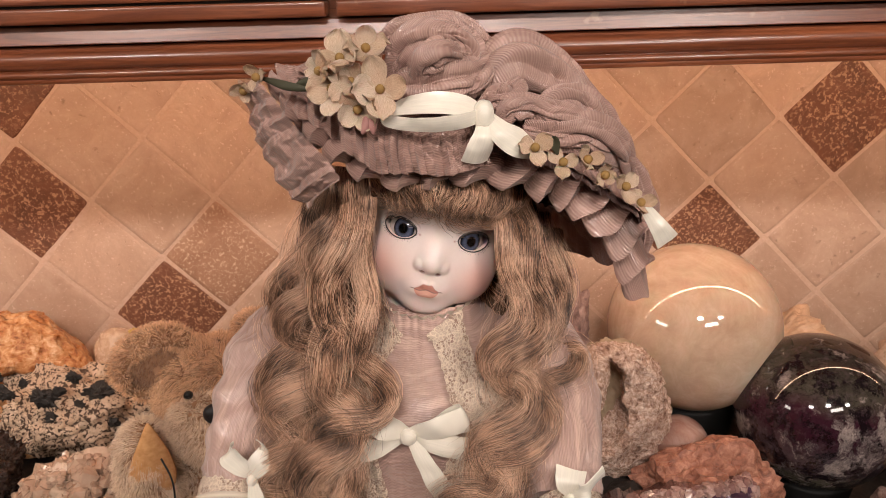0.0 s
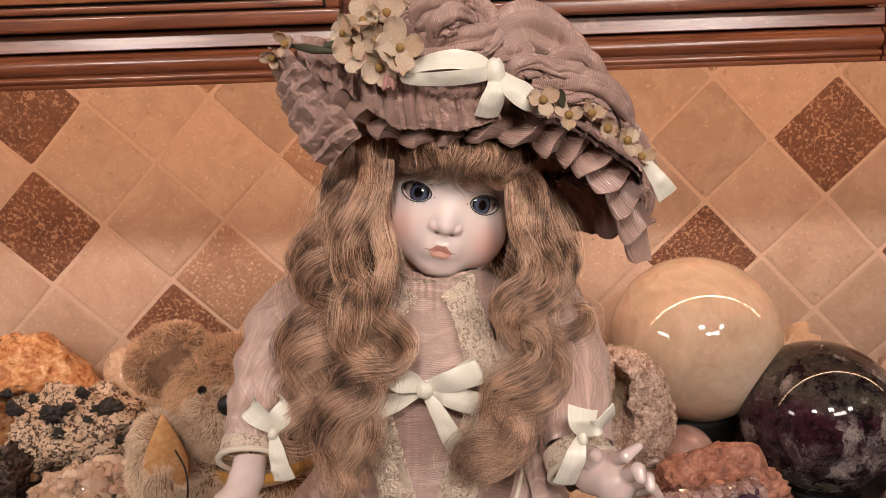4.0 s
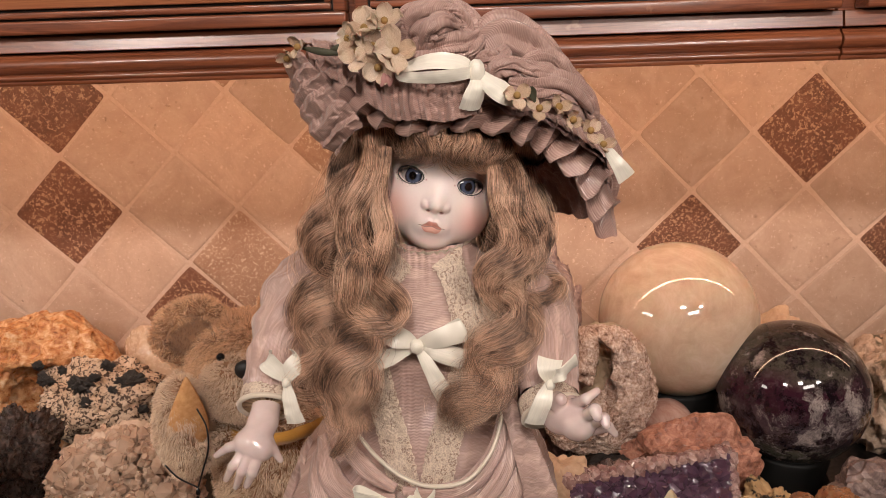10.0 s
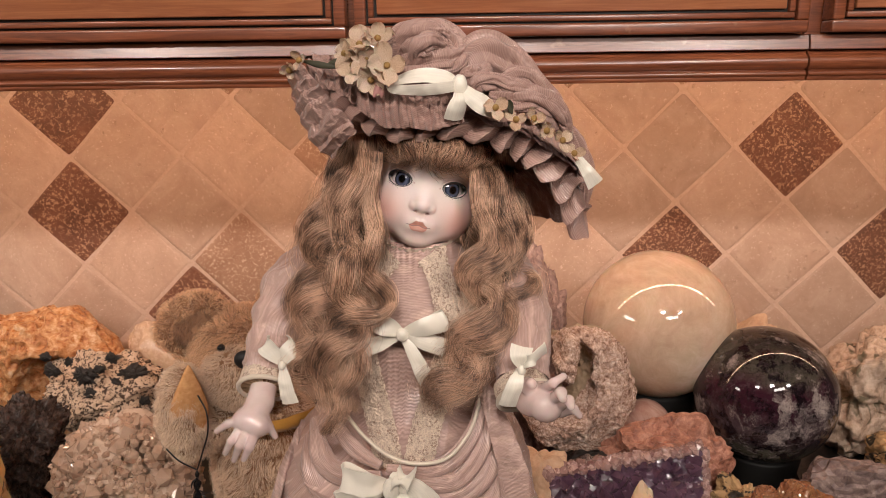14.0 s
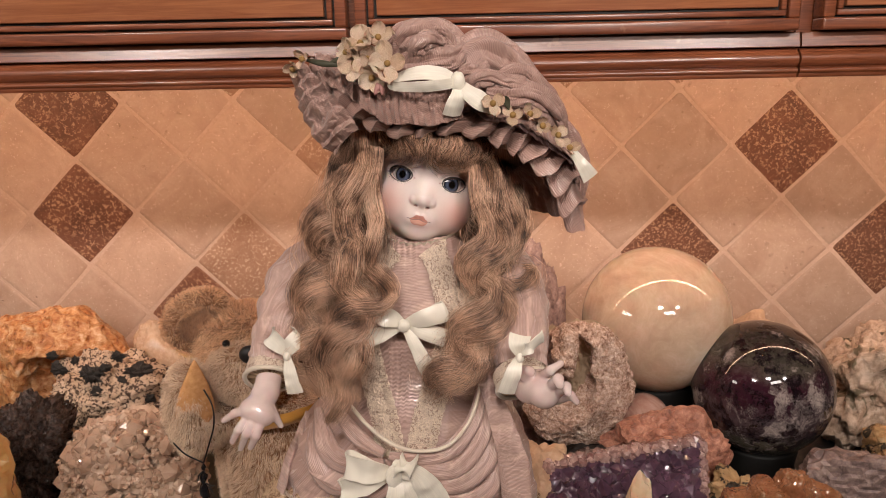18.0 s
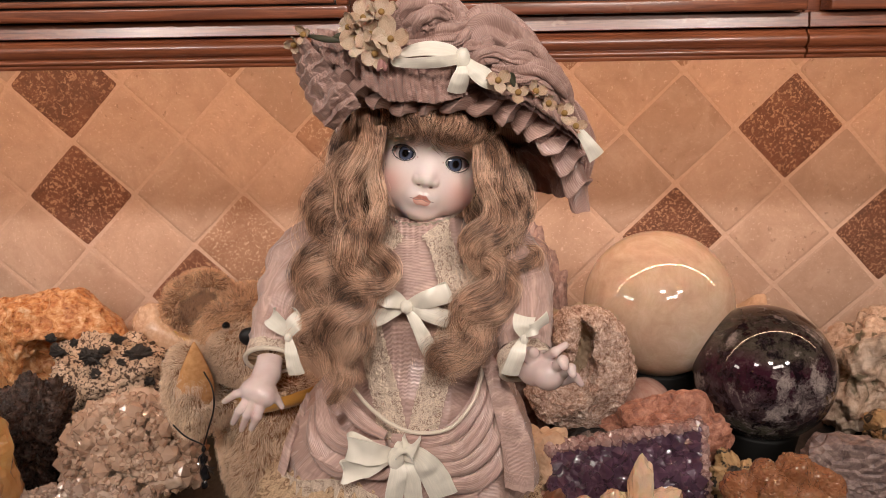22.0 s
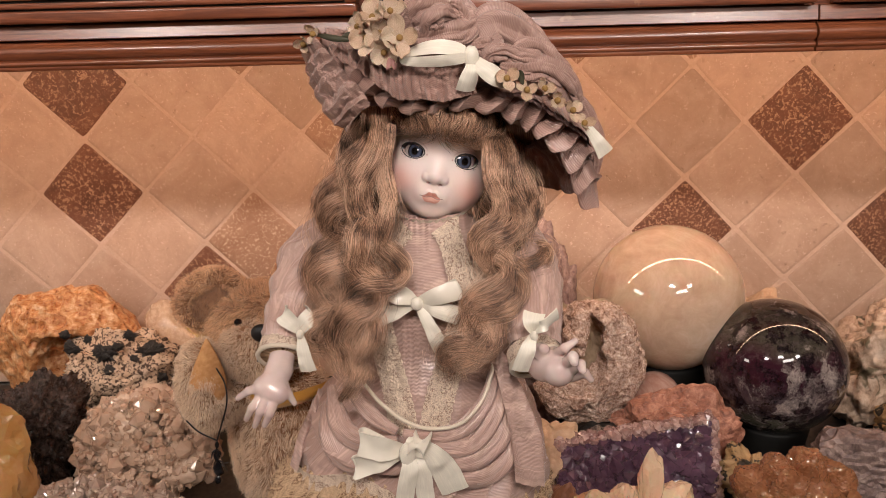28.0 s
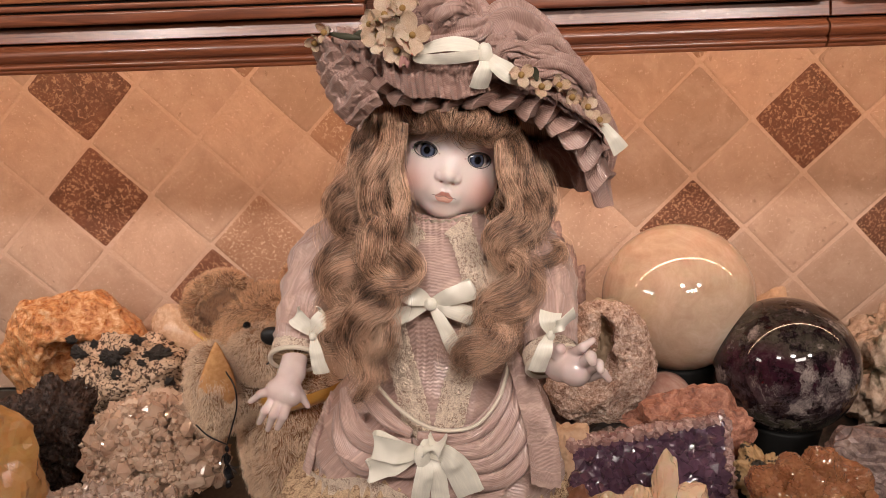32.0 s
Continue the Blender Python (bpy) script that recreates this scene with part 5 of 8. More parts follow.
def lace_flowers(pts, count, size):
    """Small raised blossoms worked into a lace band."""
    c = spline(np.asarray(pts, float), count)
    w = np.linspace(0, 2 * np.pi, 40, endpoint=False)
    rr = np.linspace(0, 1, 7)[:, None]
    for x_, _, z_ in c:
        rad = size * rr * (0.78 + 0.22 * np.abs(np.sin(w * 2.5 + x_ * 900)))[None]
        gx, gz = x_ + rad * np.cos(w), z_ + rad * np.sin(w)
        up = 0.0011 * np.sin(rr * np.pi * 1.5) ** 2 + 0.0003
        gy = bodice_front(gx, gz) - 0.0046 - up
        g = np.stack([gx, gy + 0.0014 * (rr > 0.99), gz], -1)
        doll.add(g.reshape(-1, 3), grid_faces(7, 40, wrap_v=True), LACE, np.stack([gx, gz], -1).reshape(-1, 2))


lace_band([(0.4772, -0.5150, 1.2708), (0.4735, -0.5150, 1.2653), (0.4620, -0.5300, 1.2466), (0.4580, -0.5400, 1.2221), (0.4632, -0.5400, 1.1892), (0.4702, -0.5450, 1.1619), (0.4749, -0.5500, 1.1378), (0.4754, -0.5500, 1.1291)], 0.0190, 0.0040, 0.0022)
lace_band([(0.5051, -0.5150, 1.2710), (0.5080, -0.5150, 1.2661), (0.5152, -0.5300, 1.2455), (0.5200, -0.5400, 1.2208), (0.5094, -0.5400, 1.1841), (0.5019, -0.5450, 1.1613), (0.4963, -0.5500, 1.1375), (0.4957, -0.5500, 1.1287)], 0.0190, 0.0040, 0.0022)
lace_band([(0.5258, -0.5100, 1.2575), (0.5306, -0.5250, 1.2436), (0.5294, -0.5300, 1.2210), (0.5195, -0.5300, 1.2026)], 0.0100, 0.0026, 0.003)
lace_band([(0.4559, -0.5100, 1.2591), (0.4511, -0.5250, 1.2453), (0.4516, -0.5300, 1.2226), (0.4572, -0.5300, 1.2039)], 0.0100, 0.0026, 0.003)
lace_flowers([(0.4655, -0.5300, 1.2545), (0.4580, -0.5400, 1.2221), (0.4632, -0.5400, 1.1892), (0.4718, -0.5500, 1.1453)], 14, 0.0056)
lace_flowers([(0.5110, -0.5300, 1.2613), (0.5200, -0.5400, 1.2208), (0.5094, -0.5400, 1.1841), (0.4992, -0.5500, 1.1448)], 14, 0.0058)
lace_flowers([(0.5285, -0.5100, 1.2514), (0.5313, -0.5250, 1.2396), (0.5278, -0.5300, 1.2149)], 6, 0.0042)
# standing collar with a frill of lace
w = np.linspace(0, 2 * np.pi, 160, endpoint=False)
for z, r0, r1, h, mat in ((1.2650, 0.0265, 0.0250, 0.012, LACE), (1.2750, 0.0245, 0.0275, 0.005, PIPING)):
    t_ = np.linspace(0, 1, 6)[:, None]
    rr = r0 + (r1 - r0) * t_ + 0.0012 * np.sin(w * 30)[None] * t_
    tilt = 0.10 * (np.cos(w) * 0.02)[None]
    g = np.stack([0.4990 + rr * np.cos(w), -0.489 - rr * np.sin(w), z + h * t_ - 0.006 * np.clip(np.sin(w), 0, 1) + tilt], -1)
    doll.add(g.reshape(-1, 3), grid_faces(6, 160, wrap_v=True)[:, ::-1], mat, np.stack([g[..., 2], 0.022 * w[None] + 0 * g[..., 2]], -1).reshape(-1, 2))


# sleeves, cuffs and hands
def sleeve(path, radii, seed):
    n = Noise(seed)

    def fold(t, w):
        ph = np.stack(np.broadcast_arrays(np.cos(w) * 1.6, np.sin(w) * 1.6, t * 7), -1)
        return 1 + 0.10 * n(ph, 3) + 0.05 * np.sin(t * 34 + 3 * np.cos(w)) * np.exp(-((t - 0.5) / 0.28) ** 2)

    vv, ff, uv = tube(path, radii, 70, 64, fold=fold, ends=False)
    doll.add(vv, ff, DRESS_SILK, uv[:, ::-1])


def cuff(centre, axis, r, depth=0.011):
    axis = np.asarray(axis, float)
    axis /= np.linalg.norm(axis)
    c = np.asarray(centre, float)
    vv, ff, uv = tube([c - axis * depth, c - axis * depth * 0.5, c], [r * 0.98, r * 1.03, r * 1.02], 16, 64, ends=False, fold=lambda t, w: 1 + 0.02 * np.sin(w * 26) * (1 - t))
    doll.add(vv, ff, LACE, uv)
    t_, a_, b_ = frames(np.array([c - axis * 0.001, c, c + axis * 0.001]), (0, 1, 0.01))
    w = np.linspace(0, 2 * np.pi, 65)
    loop = c + r * 1.02 * (np.cos(w)[:, None] * a_[1] + np.sin(w)[:, None] * b_[1])
    vv, ff, uv = tube(loop, [0.0016] * 65, 80, 8, up=axis, ends=False)
    doll.add(vv, ff, PIPING, uv)
    inner = tube([c, c - axis * 0.012], [r * 0.98, r * 0.8], 6, 40, ends=True)
    doll.add(inner[0], inner[1][:, ::-1], HEM_LACE, inner[2])


sleeve([(0.4276, -0.4850, 1.2464), (0.4120, -0.4950, 1.2368), (0.4027, -0.5150, 1.2224), (0.3987, -0.5350, 1.2071), (0.3968, -0.5460, 1.1965)], [0.029, 0.0265, 0.0215, 0.0168, 0.0152], 11)
cuff((0.3965, -0.5520, 1.1910), np.array((0.3976, -0.5570, 1.1900)) - np.array((0.3975, -0.5400, 1.2030)), 0.0158)
sleeve([(0.5479, -0.4850, 1.2438), (0.5590, -0.5000, 1.2395), (0.5637, -0.5250, 1.2267), (0.5635, -0.5520, 1.2126), (0.5625, -0.5660, 1.2008)], [0.027, 0.0250, 0.0220, 0.0185, 0.0165], 12)
cuff((0.5629, -0.5750, 1.1952), (0.25, -0.75, -0.55), 0.0165)


def hand_shape(parts, step=0.0007):
    lo = np.min([np.minimum(np.array(a) - ra, np.array(b) - rb) for a, b, ra, rb, _ in parts], 0) - 0.004
    hi = np.max([np.maximum(np.array(a) + ra, np.array(b) + rb) for a, b, ra, rb, _ in parts], 0) + 0.004

    def sdf(x, y, z):
        d = None
        for a, b, ra, rb, k in parts:
            e = cap(x, y, z, a, b, ra, rb)
            d = e if d is None else smin(d, e, k)
        return d

    vv, ff = nets(sdf, lo, hi, step)
    doll.add(vv, ff, GLAZED)


hand_shape([
    ((0.3971, -0.5460, 1.1965), (0.3957, -0.5600, 1.1854), 0.0087, 0.0085, 0.0015),
    ((0.3957, -0.5600, 1.1854), (0.3922, -0.5700, 1.1782), 0.0085, 0.0087, 0.0023),
    ((0.3878, -0.5700, 1.1783), (0.3971, -0.5730, 1.1756), 0.0074, 0.0074, 0.0023),
    ((0.3836, -0.5710, 1.1777), (0.3786, -0.5740, 1.1777), 0.0032, 0.0027, 0.0015), ((0.3786, -0.5740, 1.1777), (0.3708, -0.5730, 1.1721), 0.0027, 0.0019, 0.0008),
    ((0.3860, -0.5730, 1.1738), (0.3815, -0.5800, 1.1688), 0.0032, 0.0027, 0.0012), ((0.3815, -0.5800, 1.1688), (0.3764, -0.5780, 1.1597), 0.0027, 0.0019, 0.0008),
    ((0.3901, -0.5750, 1.1728), (0.3872, -0.5830, 1.1672), 0.0032, 0.0027, 0.0012), ((0.3872, -0.5830, 1.1672), (0.3821, -0.5800, 1.1559), 0.0027, 0.0019, 0.0008),
    ((0.3950, -0.5750, 1.1715), (0.3936, -0.5830, 1.1663), 0.0033, 0.0028, 0.0012), ((0.3936, -0.5830, 1.1663), (0.3887, -0.5810, 1.1572), 0.0028, 0.0020, 0.0008),
    ((0.3989, -0.5670, 1.1786), (0.4034, -0.5720, 1.1742), 0.0036, 0.0028, 0.0015), ((0.4034, -0.5720, 1.1742), (0.4068, -0.5720, 1.1673), 0.0028, 0.0019, 0.0008),
])
hand_shape([
    ((0.5625, -0.5660, 1.1950), (0.5666, -0.5800, 1.1955), 0.0100, 0.0098, 0.004),
    ((0.5684, -0.5820, 1.1983), (0.5736, -0.5940, 1.1983), 0.0110, 0.0100, 0.006),
    ((0.5641, -0.5880, 1.2079), (0.5649, -0.5920, 1.2112), 0.0057, 0.0034, 0.0015),
    ((0.5730, -0.5900, 1.2072), (0.5764, -0.6000, 1.2152), 0.0032, 0.0029, 0.0015), ((0.5764, -0.6000, 1.2152), (0.5826, -0.5980, 1.2185), 0.0027, 0.0021, 0.0008),
    ((0.5771, -0.5970, 1.2033), (0.5798, -0.6080, 1.2131), 0.0036, 0.0034, 0.0012), ((0.5798, -0.6080, 1.2131), (0.5803, -0.6110, 1.2109), 0.0032, 0.0026, 0.0008),
    ((0.5801, -0.5960, 1.1980), (0.5848, -0.6060, 1.2074), 0.0034, 0.0030, 0.0012), ((0.5848, -0.6060, 1.2074), (0.5854, -0.6090, 1.2049), 0.0030, 0.0023, 0.0008),
    ((0.5821, -0.5930, 1.1928), (0.5888, -0.6000, 1.1990), 0.0032, 0.0027, 0.0012), ((0.5888, -0.6000, 1.1990), (0.5921, -0.6010, 1.1950), 0.0026, 0.0019, 0.0008),
])


# satin bows
PULL = Noise(19)


def bow_loop(soup, knot, tip, side, width, lift, mat=None):
    """A ribbon loop from the knot out to the tip and back."""
    knot, tip, side = (np.asarray(v, float) for v in (knot, tip, side))
    n = np.array([0, -1.0, 0])
    a = knot + (tip - knot) * 0.5 + n * lift + side * width * 0.10
    b = knot + (tip - knot) * 0.5 + n * lift * 0.15 - side * width * 0.10
    pts = [knot, a, tip + n * lift * 0.7, tip + (tip - knot) * 0.05 + n * lift * 0.35, tip - (tip - knot) * 0.04, b, knot]
    soup.add(*_band(pts, [width * 0.35, width * 0.95, width, width, width, width * 0.9, width * 0.35], 40, side), mat or RIBBON)


def _band(pts, width, n, across):
    return_v, return_f, return_uv = band(pts, width, n, 0.0005, across, curl=0.09)
    return_v[:, 1] += 0.0016 * PULL(return_v * (110, 30, 110), 2)
    return return_v, return_f


def ribbon(soup, pts, width, across, mat=None, n=30, curl=0.09):
    vv, ff, uv = band(pts, width, n, 0.0005, across, curl=curl)
    vv[:, 1] += 0.0016 * PULL(vv * (110, 30, 110), 2)
    soup.add(vv, ff, mat or RIBBON, uv)


def crumpled(soup, pts, width, across, seed, n=60):
    vv, ff, uv = band(pts, width, n, 0.0006, across, curl=0.12)
    nn = Noise(seed)
    vv = vv + np.array((0.2, -1, 0.1)) * (0.0030 * nn(vv * (160, 60, 45), 3) + 0.0016 * np.sin(vv[:, 0] * 900 + 4 * nn(vv * 30, 1)))[:, None]
    soup.add(vv, ff, DRESS_SILK, uv)


def knot_ball(soup, c, r):
    v, f = ico(3)
    n = Noise(3)
    soup.add(np.asarray(c) + v * (1 + 0.12 * n(v * 3, 2))[:, None] * r, f, RIBBON, v[:, :2] * 0.01)


# chest bow
K0 = np.array((0.4874, -0.5490, 1.2268))
bow_loop(doll, K0, (0.4707, -0.5480, 1.2358), (0.5, 0, 1), 0.0125, 0.006)
bow_loop(doll, K0, (0.5134, -0.5480, 1.2357), (-0.35, 0, 1), 0.0130, 0.007)
ribbon(doll, [K0, (0.4733, -0.5520, 1.2216), (0.4548, -0.5490, 1.2144)], [0.005, 0.0105, 0.0125], [(0.1, 0, 1), (0.15, 0, 1), (0.4, 0, 1)])
ribbon(doll, [K0, (0.4992, -0.5530, 1.2230), (0.5145, -0.5490, 1.2164)], [0.005, 0.0100, 0.0125], [(0, 0, 1), (-0.2, 0, 1), (-0.5, 0, 1)])
ribbon(doll, [K0, (0.4960, -0.5550, 1.2112), (0.5029, -0.5520, 1.1946), (0.5115, -0.5480, 1.1795)], [0.005, 0.0090, 0.0110, 0.0105], [(1, 0, 0.4), (1, 0, 0.5), (1, 0, 0.6), (1, 0, 0.7)])
knot_ball(doll, K0 + (0, -0.003, 0), (0.0042, 0.0035, 0.0045))
# sash bow
K1 = np.array((0.4791, -0.5720, 1.1312))
bow_loop(doll, K1, (0.4487, -0.5700, 1.1389), (0.1, 0, 1), 0.0170, 0.009)
bow_loop(doll, K1, (0.4442, -0.5680, 1.1190), (0.1, 0, 1), 0.0150, 0.006)
bow_loop(doll, K1, (0.4894, -0.5760, 1.1431), (0.7, -0.3, 0.5), 0.0140, 0.008)
ribbon(doll, [K1, (0.4937, -0.5800, 1.1351), (0.5025, -0.5780, 1.1211), (0.5099, -0.5740, 1.1020)], [0.006, 0.0130, 0.0180, 0.0190], [(0.6, 0, 0.8), (0.8, 0, 0.7), (0.9, 0, 0.4), (1, 0, 0.2)])
ribbon(doll, [K1, (0.4804, -0.5800, 1.1228), (0.4769, -0.5770, 1.1038), (0.4747, -0.5740, 1.0819)], [0.006, 0.0110, 0.0120, 0.0120], (1, 0, 0.1))
ribbon(doll, [K1, (0.4876, -0.5780, 1.1214), (0.4896, -0.5760, 1.1029), (0.4911, -0.5740, 1.0816)], [0.006, 0.0110, 0.0120, 0.0120], (1, 0, 0.1))
knot_ball(doll, K1 + (0, -0.004, 0), (0.0055, 0.0045, 0.0080))
# bows at the cuffs
KL = np.array((0.4114, -0.5580, 1.2102))
ribbon(doll, [KL, (0.4063, -0.5600, 1.2182), (0.4005, -0.5570, 1.2234), (0.4018, -0.5520, 1.2258)], [0.004, 0.011, 0.013, 0.008], (0.6, 0, 1))
ribbon(doll, [KL, (0.4155, -0.5600, 1.2188), (0.4192, -0.5560, 1.2211), (0.4138, -0.5500, 1.2236)], [0.004, 0.011, 0.013, 0.009], (-0.5, 0, 1))
ribbon(doll, [KL, (0.4129, -0.5620, 1.2000), (0.4149, -0.5600, 1.1838)], [0.004, 0.0085, 0.0110], (1, 0, 0.1))
knot_ball(doll, KL + (0, -0.002, 0), (0.0025, 0.0025, 0.003))
KR = np.array((0.5593, -0.5900, 1.2199))
ribbon(doll, [KR, (0.5579, -0.5930, 1.2284), (0.5597, -0.5880, 1.2336)], [0.004, 0.011, 0.013], (1, 0, 0.1))
ribbon(doll, [KR, (0.5643, -0.5950, 1.2280), (0.5729, -0.5900, 1.2327)], [0.004, 0.008, 0.011], (0.5, 0, 1))
ribbon(doll, [KR, (0.5551, -0.5950, 1.2120), (0.5509, -0.5900, 1.1968)], [0.004, 0.0095, 0.0110], (1, 0, 0.2))
knot_ball(doll, KR + (0, -0.002, 0), (0.0025, 0.0025, 0.003))
# hanging end of the back drape
crumpled(doll, [(0.5360, -0.5450, 1.1950), (0.5440, -0.5560, 1.1790), (0.5530, -0.5630, 1.1530), (0.5590, -0.5660, 1.1290), (0.5600, -0.5660, 1.1010)], [0.007, 0.0125, 0.0175, 0.0195, 0.0190], (1, -0.25, 0.1), 3)
crumpled(doll, [(0.4124, -0.5150, 1.1476), (0.4056, -0.5200, 1.1321), (0.3968, -0.5240, 1.1113), (0.3900, -0.5260, 1.0890)], [0.004, 0.006, 0.008, 0.008], (1, -0.6, 0.2), 4)


# hair
def strands(soup, guide, radius, count, seed, width=0.00022, n=34, wave=0.0011, twist=2.0, spread=1.0, core=True, profile=(0.55, 0.9, 1.0, 1.0, 0.9, 0.45)):
    rs = np.random.RandomState(seed)
    c = spline(np.asarray(guide, float), n)
    t, a, b = frames(c, (0, 1, 0.05))
    prof = np.interp(np.linspace(0, 1, n), np.linspace(0, 1, len(profile)), profile) * radius
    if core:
        # dark core: painted shade between the strands
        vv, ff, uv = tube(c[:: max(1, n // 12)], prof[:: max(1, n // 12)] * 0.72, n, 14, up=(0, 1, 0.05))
        soup.add(vv, ff, HAIR_SHADE, uv)
    rho = np.sqrt(rs.rand(count, 1)) * 0.45 + 0.55
    phi = rs.rand(count, 1) * 2 * np.pi
    s = np.linspace(0, 1, n)[None]
    ang = phi + twist * s + 0.35 * np.sin(s * 9 + rs.rand(count, 1) * 6)
    r = rho * prof[None] * spread * (1 + 0.12 * np.sin(s * 14 + rs.rand(count, 1) * 6))
    stray = (rs.rand(count, 1) ** 8) * 0.010 * s**1.5
    pts = c[None] + (r + stray)[..., None] * (np.cos(ang)[..., None] * a[None] + np.sin(ang)[..., None] * b[None])
    ph = rs.rand(count, 1, 3) * 6.28
    pts = pts + wave * np.sin(s[..., None] * (16 + 5 * rs.rand(count, 1, 1)) + ph) * np.clip(s * 4, 0, 1)[..., None]
    tt = np.gradient(pts, axis=1)
    tt /= np.linalg.norm(tt, axis=2, keepdims=True) + 1e-12
    u_ = np.cross(tt, (0.2, 1.0, 0.1))
    u_ /= np.linalg.norm(u_, axis=2, keepdims=True) + 1e-9
    v_ = np.cross(tt, u_)
    thin = width * (0.7 + 0.6 * rs.rand(count, 1, 1)) * np.interp(np.linspace(0, 1, n), [0, 0.1, 0.8, 1], [0.8, 1, 1, 0.2])[None, :, None]
    ring = np.stack([pts + thin * (math.cos(q) * u_ + math.sin(q) * v_) for q in (0, 2.094, 4.189)], 2)
    f1 = grid_faces(n, 3, wrap_v=True)
    f = (f1[None] + (np.arange(count) * n * 3)[:, None, None]).reshape(-1, 4)
    uv = np.stack(np.broadcast_arrays(s[..., None], rs.rand(count, 1, 1) + np.zeros((1, n, 3))), -1).reshape(-1, 2)
    soup.add(ring.reshape(-1, 3), f, HAIR, uv)


LOCKS = [
    (0.0105, 0.0050, 1.6, [(0.4590, -0.5000, 1.3480), (0.4530, -0.5120, 1.3240), (0.4410, -0.5200, 1.3030), (0.4350, -0.5260, 1.2830), (0.4390, -0.5350, 1.2640), (0.4310, -0.5450, 1.2440), (0.4240, -0.5500, 1.2240), (0.4290, -0.5520, 1.2050)]),
    (0.0095, 0.0045, 1.4, [(0.4510, -0.4900, 1.3430), (0.4390, -0.5000, 1.3170), (0.4300, -0.5080, 1.2970), (0.4300, -0.5150, 1.2770), (0.4240, -0.5240, 1.2570), (0.4260, -0.5340, 1.2320), (0.4230, -0.5400, 1.2120), (0.4320, -0.5450, 1.1920)]),
    (0.0120, 0.0060, 1.5, [(0.4660, -0.5120, 1.3480), (0.4640, -0.5280, 1.3230), (0.4560, -0.5380, 1.2990), (0.4510, -0.5450, 1.2780), (0.4610, -0.5520, 1.2630), (0.4610, -0.5580, 1.2460), (0.4490, -0.5620, 1.2290), (0.4500, -0.5640, 1.2080), (0.4410, -0.5660, 1.1860), (0.4440, -0.5660, 1.1680)]),
    (0.0075, 0.0035, 1.5, [(0.4720, -0.5220, 1.3390), (0.4700, -0.5300, 1.3150), (0.4660, -0.5380, 1.2930), (0.4720, -0.5450, 1.2720), (0.4710, -0.5520, 1.2540), (0.4600, -0.5560, 1.2390), (0.4490, -0.5600, 1.2220), (0.4540, -0.5620, 1.2030), (0.4550, -0.5630, 1.1840)]),
    (0.0080, 0.0050, 1.8, [(0.4540, -0.5000, 1.3110), (0.4450, -0.5120, 1.2820), (0.4360, -0.5280, 1.2580), (0.4360, -0.5400, 1.2380), (0.4250, -0.5480, 1.2210), (0.4270, -0.5520, 1.2030), (0.4470, -0.5560, 1.1940), (0.4510, -0.5580, 1.1730)]),
    (0.0115, 0.0050, 1.4, [(0.5440, -0.5100, 1.3280), (0.5480, -0.5260, 1.3060), (0.5470, -0.5350, 1.2810), (0.5400, -0.5450, 1.2610), (0.5460, -0.5520, 1.2400), (0.5370, -0.5600, 1.2200), (0.5200, -0.5660, 1.2100), (0.5110, -0.5680, 1.1970)]),
    (0.0100, 0.0050, 1.5, [(0.5570, -0.4950, 1.3200), (0.5610, -0.5080, 1.2970), (0.5590, -0.5180, 1.2730), (0.5510, -0.5300, 1.2570), (0.5400, -0.5450, 1.2420), (0.5460, -0.5550, 1.2250), (0.5310, -0.5620, 1.2120), (0.5140, -0.5660, 1.2030), (0.5160, -0.5660, 1.1840)]),
    (0.0070, 0.0035, 1.5, [(0.5350, -0.5200, 1.3290), (0.5380, -0.5320, 1.3070), (0.5390, -0.5400, 1.2830), (0.5330, -0.5480, 1.2660), (0.5380, -0.5540, 1.2480), (0.5320, -0.5600, 1.2300), (0.5230, -0.5650, 1.2150), (0.5220, -0.5660, 1.1960), (0.5130, -0.5660, 1.1760)]),
    (0.0065, 0.0060, 1.6, [(0.5680, -0.4800, 1.3060), (0.5680, -0.5000, 1.2810), (0.5620, -0.5150, 1.2600), (0.5670, -0.5280, 1.2440), (0.5570, -0.5420, 1.2330), (0.5440, -0.5520, 1.2270), (0.5370, -0.5580, 1.2120)]),
]
FILL = [
    (0.0130, [(0.4620, -0.4700, 1.3060), (0.4600, -0.4740, 1.2820), (0.4580, -0.4820, 1.2580), (0.4500, -0.4950, 1.2360)]),
    (0.0130, [(0.5360, -0.4700, 1.3010), (0.5380, -0.4740, 1.2760), (0.5410, -0.4820, 1.2520), (0.5450, -0.4950, 1.2300)]),
    (0.0110, [(0.4530, -0.4850, 1.3330), (0.4480, -0.4950, 1.3020), (0.4410, -0.5080, 1.2730), (0.4390, -0.5200, 1.2440), (0.4380, -0.5350, 1.2160), (0.4380, -0.5450, 1.1960)]),
    (0.0110, [(0.5490, -0.4850, 1.3270), (0.5520, -0.5000, 1.2970), (0.5510, -0.5120, 1.2680), (0.5490, -0.5250, 1.2430), (0.5410, -0.5400, 1.2240)]),
]


